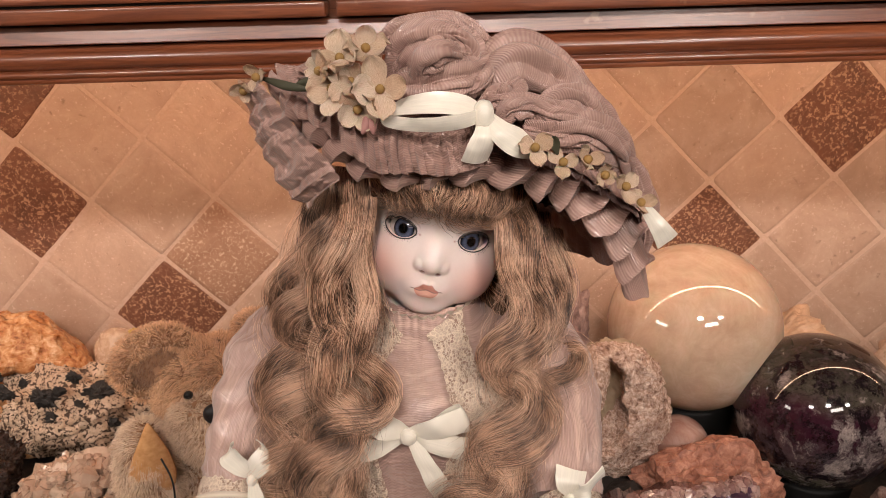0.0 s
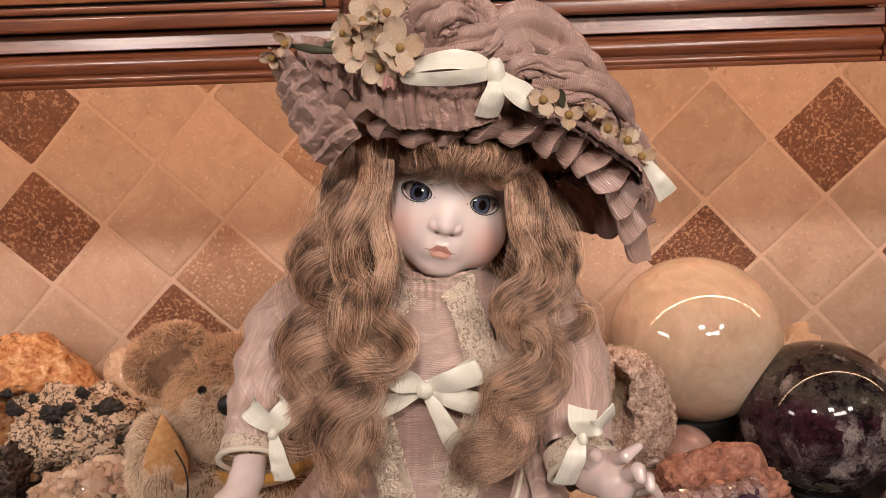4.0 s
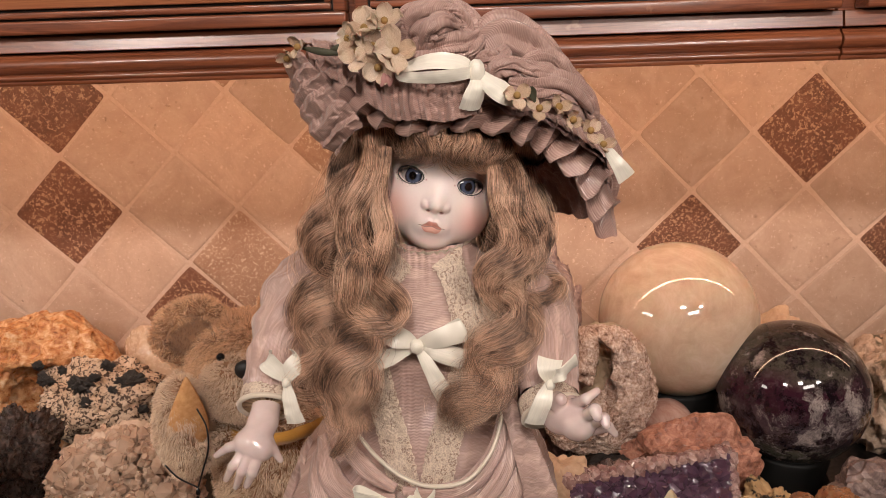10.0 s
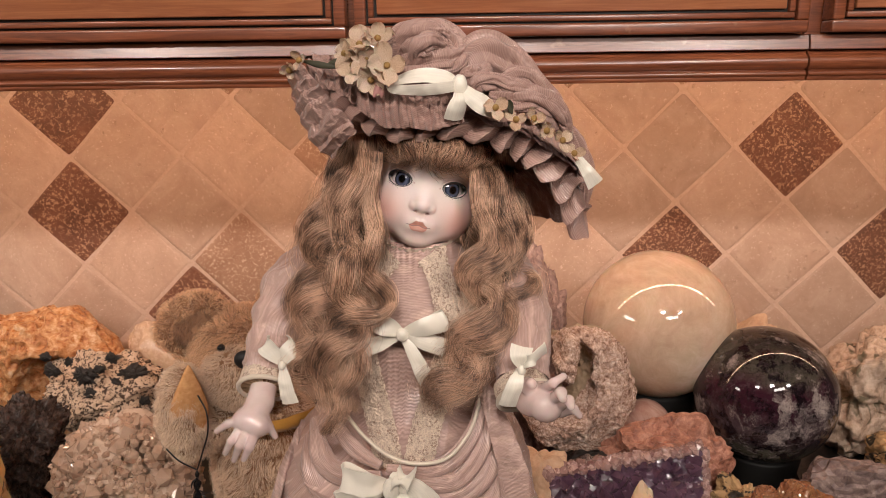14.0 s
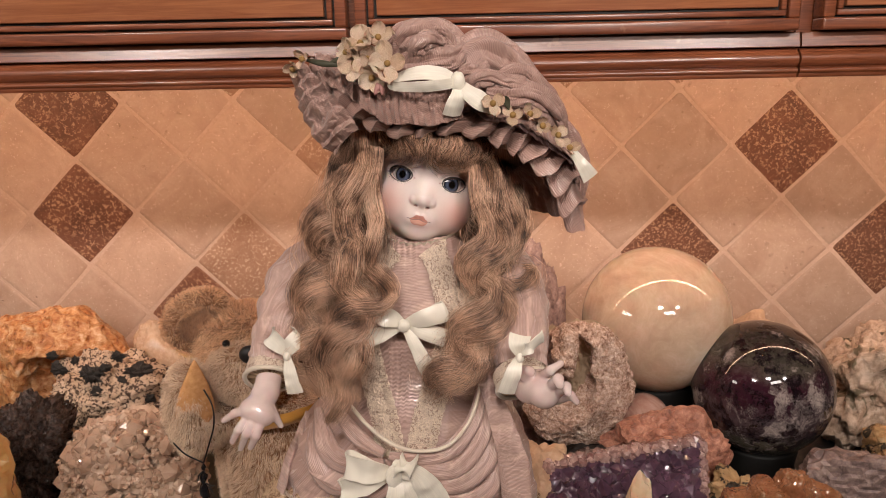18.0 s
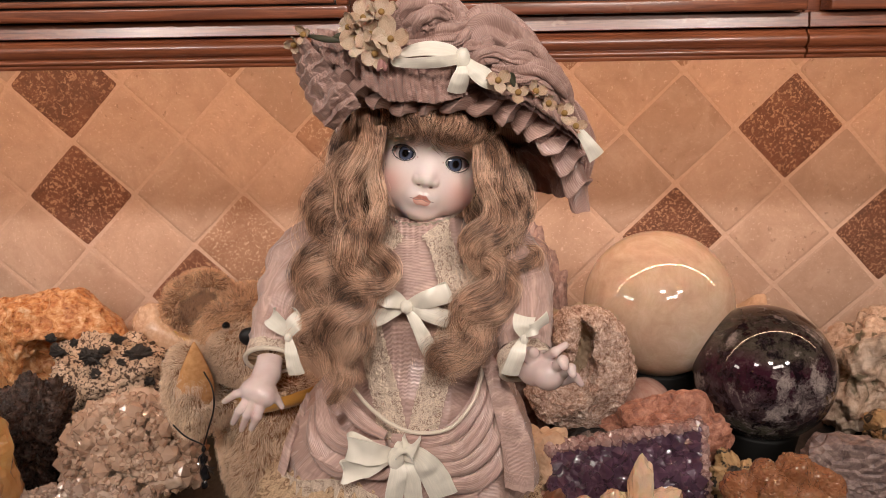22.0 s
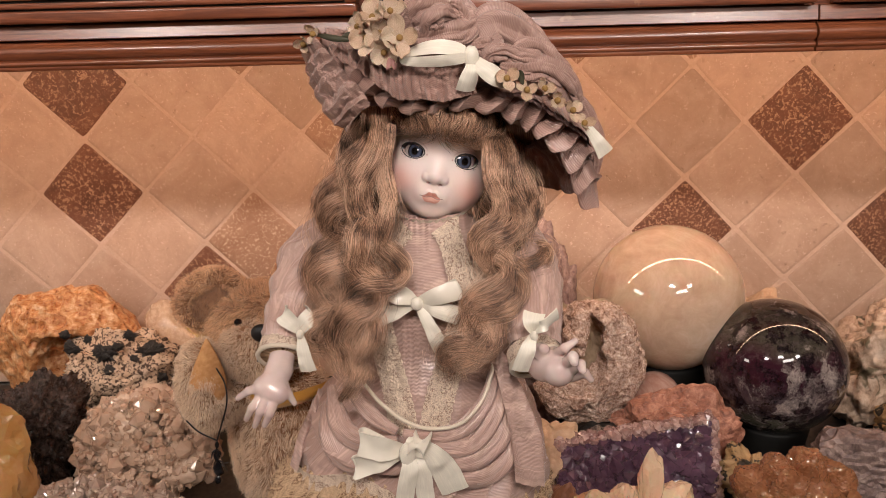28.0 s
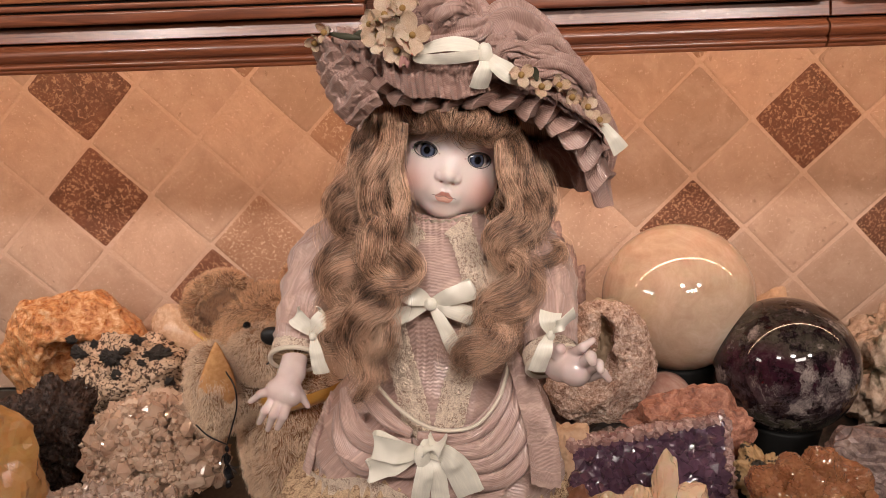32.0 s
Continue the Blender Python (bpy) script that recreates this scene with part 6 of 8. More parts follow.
def curled(guide, size, turns, phase, rs, shift):
    """A lock that winds round its guide, more so towards its end."""
    c = spline(np.asarray(guide, float), 60)
    t, a, b = frames(c, (0, 1, 0.05))
    s = np.linspace(0, 1, 60)
    grow = size * (0.25 + 0.75 * np.clip((s - 0.10) / 0.30, 0, 1)) * np.clip(s / 0.08, 0, 1)
    w = phase + turns * 2 * np.pi * s
    return c + grow[:, None] * (np.sin(w)[:, None] * a + 0.6 * np.cos(w)[:, None] * b) + np.asarray(shift) * np.clip(s * 3, 0.3, 1)[:, None]


rs = np.random.RandomState(77)
CORD = (0.95, 1.05, 0.95, 0.85, 0.78, 0.74, 0.66, 0.30)
for i, (size, swing, turns, g) in enumerate(LOCKS):
    start = rs.rand() * 6.28
    # smooth near the crown, wound into curls further down
    for j in range(2):
        path = curled(g, 0.0084 + 0.0010 * j, 3.5 * turns / 1.5, start + 0.5 * j, rs, rs.normal(size=3) * (0.0016, 0.0012, 0.0) - (0, 0.0015 * j, 0))[::2]
        strands(doll, path, size * (0.60 - 0.12 * j), 330, 100 + 3 * i + j, twist=rs.uniform(0.5, 1.6), n=56, wave=0.0004, width=0.00010, profile=CORD)
    path = curled(g, 0.0085, 3.6 * turns / 1.5, start + rs.uniform(-0.5, 0.9), rs, (0, -0.002, 0))[::2]
    strands(doll, path, size * 0.62, 80, 300 + i, wave=0.0012, core=False, twist=2.0, width=0.00011, n=52)
    strands(doll, curled(g, 0.008, 3.0, rs.rand() * 6.28, rs, (0, 0, 0))[::3], size * 1.1, 44, 400 + i, wave=0.0030, core=False, twist=4.0, width=0.00007, n=50)
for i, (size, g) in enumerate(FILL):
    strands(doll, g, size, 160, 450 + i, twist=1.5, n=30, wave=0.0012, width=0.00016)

# scalp, in the dark hair shade colour, and fringe
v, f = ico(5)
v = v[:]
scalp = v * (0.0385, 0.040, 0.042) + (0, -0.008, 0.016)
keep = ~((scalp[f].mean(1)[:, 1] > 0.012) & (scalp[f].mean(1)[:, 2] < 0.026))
doll.add(head_world(scalp), f[keep], HAIR_SHADE, scalp[:, :2])
rs = np.random.RandomState(9)
for i in range(84):
    q = (i + 0.5) / 84
    x0 = -0.031 + 0.062 * q
    away = -1 if x0 < -0.002 else 1
    x1 = x0 + away * (0.003 + 0.008 * rs.rand())
    u0 = 0.036 - 0.12 * abs(x0)
    u1 = 0.0100 + 0.0040 * math.exp(-((x0 + 0.002) / 0.005) ** 2) + 0.0045 * rs.rand() - 0.12 * max(0, abs(x0) - 0.018) + (0.0022 if x0 > 0.008 else 0)
    bend = rs.uniform(0.0018, 0.0052) * away
    pts = []
    for t_ in (0, 0.2, 0.4, 0.6, 0.8, 1):
        xx = x0 + (x1 - x0) * t_**1.5 + bend * math.sin(t_ * 5.2 + 0.5)
        uu = u0 + (u1 - u0) * t_ + 0.0020 * max(0, t_ - 0.8) * 5
        pts.append((xx, front_of(np.clip(xx, -0.03, 0.03), min(uu, 0.034)) + 0.0040 + 0.0160 * math.sin(math.pi * min(1, 0.12 + t_ * 0.95)) + 0.0030 * rs.rand(), uu))
    strands(doll, head_world(pts), 0.0034, 60, 500 + i, width=0.00010, n=20, wave=0.0003, core=True, profile=(0.9, 1, 0.9, 0.75, 0.35))
doll.thing("doll", label="porcelain doll with blonde curls in a pink silk and lace dress", category="doll")

# ---- hat ----
hat = empty("hat", (0.5132, -0.4800, 1.3616), "dusty rose ribbed silk hat with ruffles, cream bow and faded flowers", "hat")
RIM = [(0.6124, -0.5150, 1.2989), (0.5991, -0.5420, 1.3220), (0.5817, -0.5480, 1.3343), (0.5571, -0.5520, 1.3475), (0.5300, -0.5536, 1.3570), (0.5029, -0.5528, 1.3556), (0.4757, -0.5488, 1.3593), (0.4547, -0.5432, 1.3755), (0.4293, -0.5250, 1.3934),
       (0.4161, -0.4900, 1.3813), (0.4191, -0.4550, 1.3464), (0.4417, -0.4250, 1.3326), (0.4936, -0.4050, 1.3134), (0.5482, -0.4150, 1.2813), (0.5917, -0.4500, 1.2656), (0.6121, -0.4850, 1.2737)]
loop = spline(RIM + RIM[:1], 721)[:-1]
rim_c = loop.mean(0)
hat_up = np.linalg.svd(loop - rim_c)[2][2]
hat_up = hat_up * np.sign(hat_up[2])
N_R = 720
turn = np.linspace(0, 2 * np.pi, N_R, endpoint=False)
arc_len = np.concatenate([[0], np.cumsum(np.linalg.norm(np.diff(loop, axis=0), axis=1))])


def hat_sheet(s0, s1, rows, ruffle, lift, gather, mat, name, label, thick=0.0010, droop=0.0, waves=44, seed=1):
    """Cloth between two rounds of the brim, gathered into pleats."""
    n = Noise(seed)
    s = np.linspace(0, 1, rows)[:, None]
    q = s0 + (s1 - s0) * s
    inner = rim_c + 0.50 * (loop - rim_c) + hat_up * 0.026
    base = inner[None] + (loop - inner)[None] * q[..., None]
    base = base + hat_up * (0.012 * np.sin(np.clip(q, 0, 1) * np.pi))[..., None]
    out = (loop - rim_c) - ((loop - rim_c) @ hat_up)[:, None] * hat_up
    out /= np.linalg.norm(out, axis=1, keepdims=True)
    ph = waves * turn[None] + 2.6 * n(np.stack([np.cos(turn) * 4, np.sin(turn) * 4, np.zeros(N_R)], -1), 2)[None] + 0.9 * s
    fold = np.sin(ph)
    amp = 0.55 + 0.45 * n(np.stack([np.cos(turn) * 7, np.sin(turn) * 7, 3 + np.zeros(N_R)], -1), 2)[None]
    g = base + hat_up * (lift(s) + ruffle(s) * fold * amp)[..., None] + out[None] * (gather(s) * np.cos(ph) * amp)[..., None] - np.array([0, 0, 1]) * (droop * s**1.5)[..., None]
    crumple = 0.0022 * n(g * 90, 3)
    g = g + hat_up * crumple[..., None]
    under = g - hat_up * thick
    uv = np.stack(np.broadcast_arrays(arc_len[None] * 1.6, s * 0.05), -1).reshape(-1, 2)
    soup = Soup()
    f = grid_faces(rows, N_R, wrap_v=True)
    soup.add(g.reshape(-1, 3), f, mat, uv)
    soup.add(under.reshape(-1, 3), f[:, ::-1], HAT_LINING if name == "brim" else mat, uv)
    return part(name, soup, hat, label)


hat_sheet(0.0, 0.80, 70, lambda s: 0.0014 * (1 - 0.6 * s), lambda s: 0 * s, lambda s: 0.0004 + 0 * s, HAT_SILK, "brim", "gathered rose silk brim", 0.0030, waves=64, seed=2)

q_ = np.linspace(0, 1, 24)[:, None, None]
inner_ = rim_c + 0.52 * (loop - rim_c) + hat_up * 0.025
dome = rim_c + hat_up * 0.036 + (inner_ - rim_c - hat_up * 0.036)[None] * q_ + hat_up * (0.008 * (1 - q_**2))
part("lining", Soup().add(dome.reshape(-1, 3), grid_faces(24, N_R, wrap_v=True), HAT_LINING, dome.reshape(-1, 3)[:, :2]), hat, "dark rose lining inside the hat")


def pleated(name, seam, edge, folds, depth, label, seed, puff=0.0, swing=0.16, crease=0.9, rows=30, cols=1000, crush=0.0008, foot=0.22, omega=0.22, lift=0.0):
    """A strip gathered along its seam, its free edge thrown into creased folds."""
    n = Noise(seed)
    t_ = np.linspace(0, 1, cols)[None]
    s = np.linspace(0, 1, rows)[:, None]
    top_, low_ = spline(seam, cols), spline(edge, cols)
    one = np.zeros_like(t_)
    ph = 2 * np.pi * folds * t_ + 3.4 * n(np.stack([t_ * folds * 0.30, one, one], -1), 2) + 1.5 * n(np.stack(np.broadcast_arrays(t_ * folds * 0.5, s * 1.6, 5.0), -1), 2)
    wave = np.arcsin(crease * np.sin(ph)) / math.asin(crease)
    size = 0.75 + 0.55 * n(np.stack([t_ * folds * 0.45, one + 4, one], -1), 2)
    tan = np.gradient(low_, axis=0)
    tan /= np.linalg.norm(tan, axis=1, keepdims=True)
    grow = foot + (1 - foot) * s**0.9
    reach = s * (1 + swing * wave * size * s) + 0.05 * n(np.stack([t_ * folds * 0.7, one, one + 9], -1), 2) * s
    g = top_[None] + (low_ - top_)[None] * reach[..., None]
    down_ = (low_ - top_) / np.linalg.norm(low_ - top_, axis=1, keepdims=True)
    g = g + down_[None] * (lift * wave * size)[..., None]
    front = np.array((0.0, -0.93, 0.36))
    g = g + front * (depth * grow * wave * size + puff * np.sin(np.pi * s))[..., None]
    g = g + tan[None] * (omega * depth * grow * np.sin(2 * ph) * size)[..., None]
    g = g + front * (crush * n(g * (160, 160, 160), 3))[..., None]
    length = np.concatenate([[0], np.cumsum(np.linalg.norm(np.diff(low_, axis=0), axis=1))])
    wide = np.linalg.norm(low_ - top_, axis=1).mean()
    uv = np.stack(np.broadcast_arrays(s * wide + 0.0006 * wave, length[None] * 1.6), -1).reshape(-1, 2)
    f = grid_faces(rows, cols)
    return part(name, Soup().add(g.reshape(-1, 3), f, HAT_SILK, uv).add((g - front * 0.0007).reshape(-1, 3), f[:, ::-1], HAT_SILK, uv), hat, label)


def ruche(name, seam, edge, folds, depth, lift, thick, label, seed):
    """A padded band gathered into rounded folds that swing up and down."""
    n = Noise(seed)
    t_ = np.linspace(0, 1, 1100)[:, None]
    w = np.linspace(0, 2 * np.pi, 72, endpoint=False)[None]
    top_, low_ = spline(seam, 1100), spline(edge, 1100)
    c = (top_ + low_) / 2
    half = np.linalg.norm(low_ - top_, axis=1)[:, None] / 2
    u_ = (low_ - top_) / (2 * half)
    tan = np.gradient(c, axis=0)
    tan /= np.linalg.norm(tan, axis=1, keepdims=True)
    fr = np.cross(tan, u_)
    fr *= np.where(fr[:, 1:2] > 0, -1, 1)
    z_ = np.zeros_like(t_)
    across = np.cos(w)
    ph = 2 * np.pi * folds * t_ + 2.6 * n(np.stack([t_ * folds * 0.35, z_, z_], -1), 2) + 1.6 * n(np.stack(np.broadcast_arrays(t_ * folds * 0.6, across * 0.8, 3.0), -1), 2) + 0.9 * across
    size = 0.85 + 0.6 * n(np.stack([t_ * folds * 0.5, z_ + 4, z_], -1), 2)
    wave = np.sin(ph)
    pinch = 0.55 + 0.45 * np.abs(np.sin(ph / 2 + 0.8)) ** 0.7
    small = n(np.stack(np.broadcast_arrays(t_ * folds * 2.2, across * 1.5, np.sin(w)), -1), 3)
    g = c[:, None] + u_[:, None] * (half * across * (1 + 0.12 * wave) + lift * np.sin(ph + 0.7) * size)[..., None]
    g = g + fr[:, None] * (thick * np.sin(w) * pinch + depth * wave * size + 0.0010 * small)[..., None]
    g = g + tan[:, None] * (0.30 * depth * np.sin(2 * ph) * size)[..., None]
    length = np.concatenate([[0], np.cumsum(np.linalg.norm(np.diff(c, axis=0), axis=1))])[:, None]
    uv = np.stack(np.broadcast_arrays(half.mean() * across + 0.0008 * wave, length * 1.6), -1).reshape(-1, 2)
    return part(name, Soup().add(g.reshape(-1, 3), grid_faces(1100, 72, wrap_v=True), HAT_SILK, uv), hat, label)


ruche("ruffle", [(0.4320, -0.5160, 1.3980), (0.4420, -0.5220, 1.3890), (0.4530, -0.5280, 1.3820), (0.4640, -0.5300, 1.3730), (0.4780, -0.5310, 1.3630), (0.4960, -0.5320, 1.3600), (0.5140, -0.5330, 1.3620), (0.5300, -0.5330, 1.3640), (0.5450, -0.5330, 1.3640), (0.5600, -0.5310, 1.3600), (0.5750, -0.5280, 1.3540), (0.5880, -0.5240, 1.3440), (0.6000, -0.5180, 1.3300), (0.6080, -0.5100, 1.3100), (0.6130, -0.5020, 1.2900)],
      [(0.4310, -0.5220, 1.3910), (0.4390, -0.5310, 1.3800), (0.4490, -0.5360, 1.3690), (0.4600, -0.5380, 1.3600), (0.4730, -0.5390, 1.3520), (0.4920, -0.5410, 1.3480), (0.5100, -0.5410, 1.3500), (0.5250, -0.5410, 1.3490), (0.5400, -0.5400, 1.3460), (0.5520, -0.5380, 1.3410), (0.5640, -0.5350, 1.3340), (0.5760, -0.5310, 1.3240), (0.5870, -0.5240, 1.3110), (0.5950, -0.5150, 1.2950), (0.6030, -0.5050, 1.2770)], 15, 0.0046, 0.0034, 0.0058, "ruffled rose silk edge", 3)
pleated("shirring", [(0.4630, -0.5400, 1.3890), (0.4800, -0.5440, 1.3820), (0.4950, -0.5460, 1.3800), (0.5110, -0.5470, 1.3780), (0.5230, -0.5470, 1.3760)], [(0.4660, -0.5490, 1.3660), (0.4810, -0.5500, 1.3580), (0.4980, -0.5510, 1.3560), (0.5150, -0.5510, 1.3570), (0.5280, -0.5510, 1.3600)], 12, 0.0020, "shirred rose silk between bow and ruffle", 12, swing=0.03, crease=0.6, rows=60, cols=420, crush=0.0026, foot=0.8)
pleated("brim_top", [(0.4330, -0.5120, 1.4000), (0.4460, -0.5170, 1.3980), (0.4610, -0.5230, 1.3920), (0.4750, -0.5300, 1.3850)], [(0.4380, -0.5320, 1.3850), (0.4480, -0.5370, 1.3790), (0.4610, -0.5410, 1.3710), (0.4720, -0.5430, 1.3650)], 5, 0.0036, "gathered rose silk on the raised brim", 14, swing=0.1, crease=0.6, rows=50, cols=300, crush=0.0028, foot=0.6)
# gathered cloth that hangs over the side of the brim
pleated("side_panel", [(0.4273, -0.5280, 1.3968), (0.4380, -0.5380, 1.3858), (0.4480, -0.5450, 1.3744), (0.4587, -0.5480, 1.3630), (0.4637, -0.5480, 1.3541)],
        [(0.4170, -0.5120, 1.3890), (0.4187, -0.5120, 1.3727), (0.4248, -0.5160, 1.3562), (0.4338, -0.5220, 1.3435), (0.4449, -0.5260, 1.3357)], 6, 0.0050, "gathered rose silk over the side of the brim", 5, puff=0.006, swing=0.08, crease=0.7, rows=60, cols=300, crush=0.0030, foot=0.5)

# puffed crown: swathes of crushed silk over a low dome
v, f = ico(5)
n = Noise(15)
tilt = np.array(Euler((radians(-12), radians(30), 0)).to_matrix())
cr = v * (1 + 0.08 * n(v * 3, 3))[:, None] * (0.054, 0.042, 0.022)
cr = cr @ tilt.T + np.array((0.5420, -0.4850, 1.3640))
part("crown", Soup().add(cr, f, HAT_SILK, np.stack([cr[:, 2], cr[:, 0]], -1)), hat, "low rose silk crown")


def swathe(pts, radii, seed, creases=3, depth=0.30, flat=0.62, roll=0.0, name="fold", label="puffed swathe of rose silk"):
    """Bunched cloth along a curve, with soft ridges and sharp valleys that run along it."""
    n = Noise(seed)
    c = spline(pts, 110)
    r = spline(np.asarray(radii, float)[:, None], 110)[:, 0]
    t_, a_, b_ = frames(c, (0, 1, 0.02))
    w = np.linspace(0, 2 * np.pi, 120, endpoint=False)
    s = np.linspace(0, 1, 110)[:, None]
    drift = 1.3 * n(np.stack(np.broadcast_arrays(np.cos(w)[None] * 0.8, np.sin(w)[None] * 0.8, s * 2.2), -1), 2)
    ph = creases * (w[None] + roll) / 2 + drift + 1.2 * s
    ridge = np.abs(np.sin(ph)) ** 0.8
    fine = n(np.stack(np.broadcast_arrays(np.cos(w)[None] * 3.5, np.sin(w)[None] * 3.5, s * 5), -1), 3)
    crush = np.abs(n(np.stack(np.broadcast_arrays(np.cos(w)[None] * 1.7 + 4, np.sin(w)[None] * 1.7, s * 3.4), -1), 2))
    rr = 0.88 * r[:, None] * (1.08 - 1.3 * depth + depth * 1.9 * ridge + 0.05 * fine - 0.48 * np.exp(-(crush / 0.09) ** 2) + 0.30 * crush)
    g = c[:, None] + rr[..., None] * (np.cos(w)[None, :, None] * a_[:, None] + flat * np.sin(w)[None, :, None] * b_[:, None])
    length = np.concatenate([[0], np.cumsum(np.linalg.norm(np.diff(c, axis=0), axis=1))])
    uv = np.stack(np.broadcast_arrays(length[:, None] + 0.004 * drift, w[None] * r.mean()), -1).reshape(-1, 2)
    return part(name, Soup().add(g.reshape(-1, 3), grid_faces(110, 120, wrap_v=True), HAT_SILK, uv), hat, label)


swathe([(0.4780, -0.5120, 1.4050), (0.4880, -0.5120, 1.4110), (0.5020, -0.5100, 1.4130), (0.5180, -0.5080, 1.4120), (0.5320, -0.5100, 1.4040)], [0.003, 0.0055, 0.0062, 0.0062, 0.003], 201, 5, 0.30)
swathe([(0.4880, -0.5300, 1.3930), (0.4910, -0.5320, 1.4040), (0.5000, -0.5320, 1.4110), (0.5130, -0.5300, 1.4110), (0.5200, -0.5300, 1.4050), (0.5190, -0.5320, 1.3970)], [0.003, 0.0066, 0.0070, 0.0066, 0.0060, 0.003], 211, 5, 0.36, 0.7)
swathe([(0.4980, -0.5400, 1.3940), (0.5010, -0.5440, 1.4010), (0.5080, -0.5450, 1.4060), (0.5160, -0.5400, 1.4040)], [0.003, 0.0058, 0.0056, 0.003], 212, 4, 0.36, 0.7)
swathe([(0.4840, -0.5340, 1.3890), (0.4940, -0.5380, 1.3910), (0.5080, -0.5400, 1.3930), (0.5220, -0.5360, 1.3950), (0.5310, -0.5300, 1.4020)], [0.003, 0.0072, 0.0080, 0.0072, 0.003], 213, 5, 0.34)
swathe([(0.5250, -0.5320, 1.3840), (0.5310, -0.5300, 1.3910), (0.5410, -0.5260, 1.3960), (0.5530, -0.5240, 1.3910), (0.5640, -0.5240, 1.3830), (0.5740, -0.5220, 1.3770), (0.5780, -0.5200, 1.3730)], [0.005, 0.0105, 0.0140, 0.0138, 0.0112, 0.007, 0.004], 202, 4, 0.20)
swathe([(0.5330, -0.5460, 1.3770), (0.5370, -0.5460, 1.3820), (0.5450, -0.5440, 1.3830), (0.5550, -0.5430, 1.3790), (0.5670, -0.5400, 1.3760), (0.5740, -0.5360, 1.3790)], [0.003, 0.0056, 0.0048, 0.0066, 0.0062, 0.003], 203, 4, 0.40)
swathe([(0.5550, -0.5000, 1.3960), (0.5670, -0.5000, 1.3880), (0.5770, -0.5000, 1.3780), (0.5850, -0.5020, 1.3660), (0.5900, -0.5060, 1.3530), (0.5930, -0.5100, 1.3390)], [0.004, 0.0066, 0.0074, 0.0080, 0.0078, 0.004], 204, 5, 0.32)
swathe([(0.5420, -0.5450, 1.3740), (0.5550, -0.5450, 1.3710), (0.5690, -0.5420, 1.3700), (0.5810, -0.5360, 1.3640), (0.5890, -0.5280, 1.3550), (0.5940, -0.5220, 1.3440)], [0.003, 0.0060, 0.0076, 0.0082, 0.0070, 0.003], 205, 5, 0.42)
swathe([(0.5450, -0.5400, 1.3770), (0.5570, -0.5400, 1.3840), (0.5680, -0.5360, 1.3820), (0.5750, -0.5330, 1.3730), (0.5780, -0.5320, 1.3630)], [0.003, 0.0058, 0.0064, 0.0056, 0.003], 206, 4, 0.38)
swathe([(0.5890, -0.5160, 1.3580), (0.5960, -0.5140, 1.3470), (0.6020, -0.5120, 1.3330), (0.6070, -0.5080, 1.3170), (0.6090, -0.5000, 1.2960)], [0.003, 0.0062, 0.0070, 0.0066, 0.003], 207, 5, 0.34)
swathe([(0.5240, -0.5400, 1.3810), (0.5310, -0.5410, 1.3860), (0.5370, -0.5400, 1.3870), (0.5430, -0.5360, 1.3920)], [0.003, 0.0050, 0.0050, 0.003], 209, 4, 0.36)

# bow of cream ribbon
bow = Soup()
KH = np.array((0.5250, -0.5500, 1.3810))
ribbon(bow, [KH, (0.5180, -0.5550, 1.3850), (0.5070, -0.5560, 1.3870), (0.4960, -0.5540, 1.3860), (0.4870, -0.5520, 1.3830), (0.4850, -0.5520, 1.3800), (0.4920, -0.5580, 1.3790), (0.5050, -0.5610, 1.3790), (0.5170, -0.5590, 1.3800), KH], [0.005, 0.0085, 0.0092, 0.0080, 0.0055, 0.0050, 0.0058, 0.0068, 0.0065, 0.005], [(0, 0.3, 1), (0.1, 0.5, 1), (0.1, 0.5, 1), (0.2, 0.5, 1), (0.5, 0.3, 0.8), (0.5, 0, 0.8), (0.1, -0.4, 1), (0, -0.4, 1), (0, -0.3, 1), (0, 0, 1)], n=90, curl=0.05)
ribbon(bow, [KH, (0.5250, -0.5560, 1.3740), (0.5230, -0.5560, 1.3680), (0.5210, -0.5520, 1.3620)], [0.005, 0.0085, 0.0115, 0.0120], (1, 0.2, 0.1), n=40, curl=0.14)
ribbon(bow, [KH, (0.5310, -0.5560, 1.3750), (0.5380, -0.5560, 1.3700), (0.5470, -0.5500, 1.3640)], [0.005, 0.0092, 0.0115, 0.006], (0.5, 0.3, 0.9), n=40, curl=0.16)
knot_ball(bow, KH + (0, -0.003, 0), (0.0046, 0.0040, 0.0062))
part("bow", bow, hat, "cream satin bow")
tip_ = Soup()
ribbon(tip_, [(0.5958, -0.5460, 1.3375), (0.6023, -0.5460, 1.3287), (0.6080, -0.5432, 1.3205)], [0.005, 0.008, 0.011], (0.6, 0, 0.8), n=20)
part("ribbon_end", tip_, hat, "cream ribbon end")

PETAL = material("faded_cream_petal", (0.56, 0.46, 0.30), 0.7, Subsurface_Weight=0.1, Subsurface_Scale=0.003)
k = Nodes(PETAL)
uvp = k.coord("UV")
vein = k.noise(k.scaled(uvp, (14, 2, 1)), 3.0, 4)
k.set(Base_Color=k.mix(k.n("NewGeometry").outputs["Random Per Island"], k.ramp(vein, [(0.3, (0.28, 0.155, 0.09)), (0.7, (0.54, 0.36, 0.22))]), k.ramp(vein, [(0.3, (0.52, 0.37, 0.26)), (0.7, (0.80, 0.63, 0.50))])))
k.bump(vein, 0.0005, 0.5)
STAMEN = material("brown_flower_eye", (0.30, 0.17, 0.05), 0.7)
LEAF = material("dark_green_leaf", (0.055, 0.052, 0.028), 0.6)
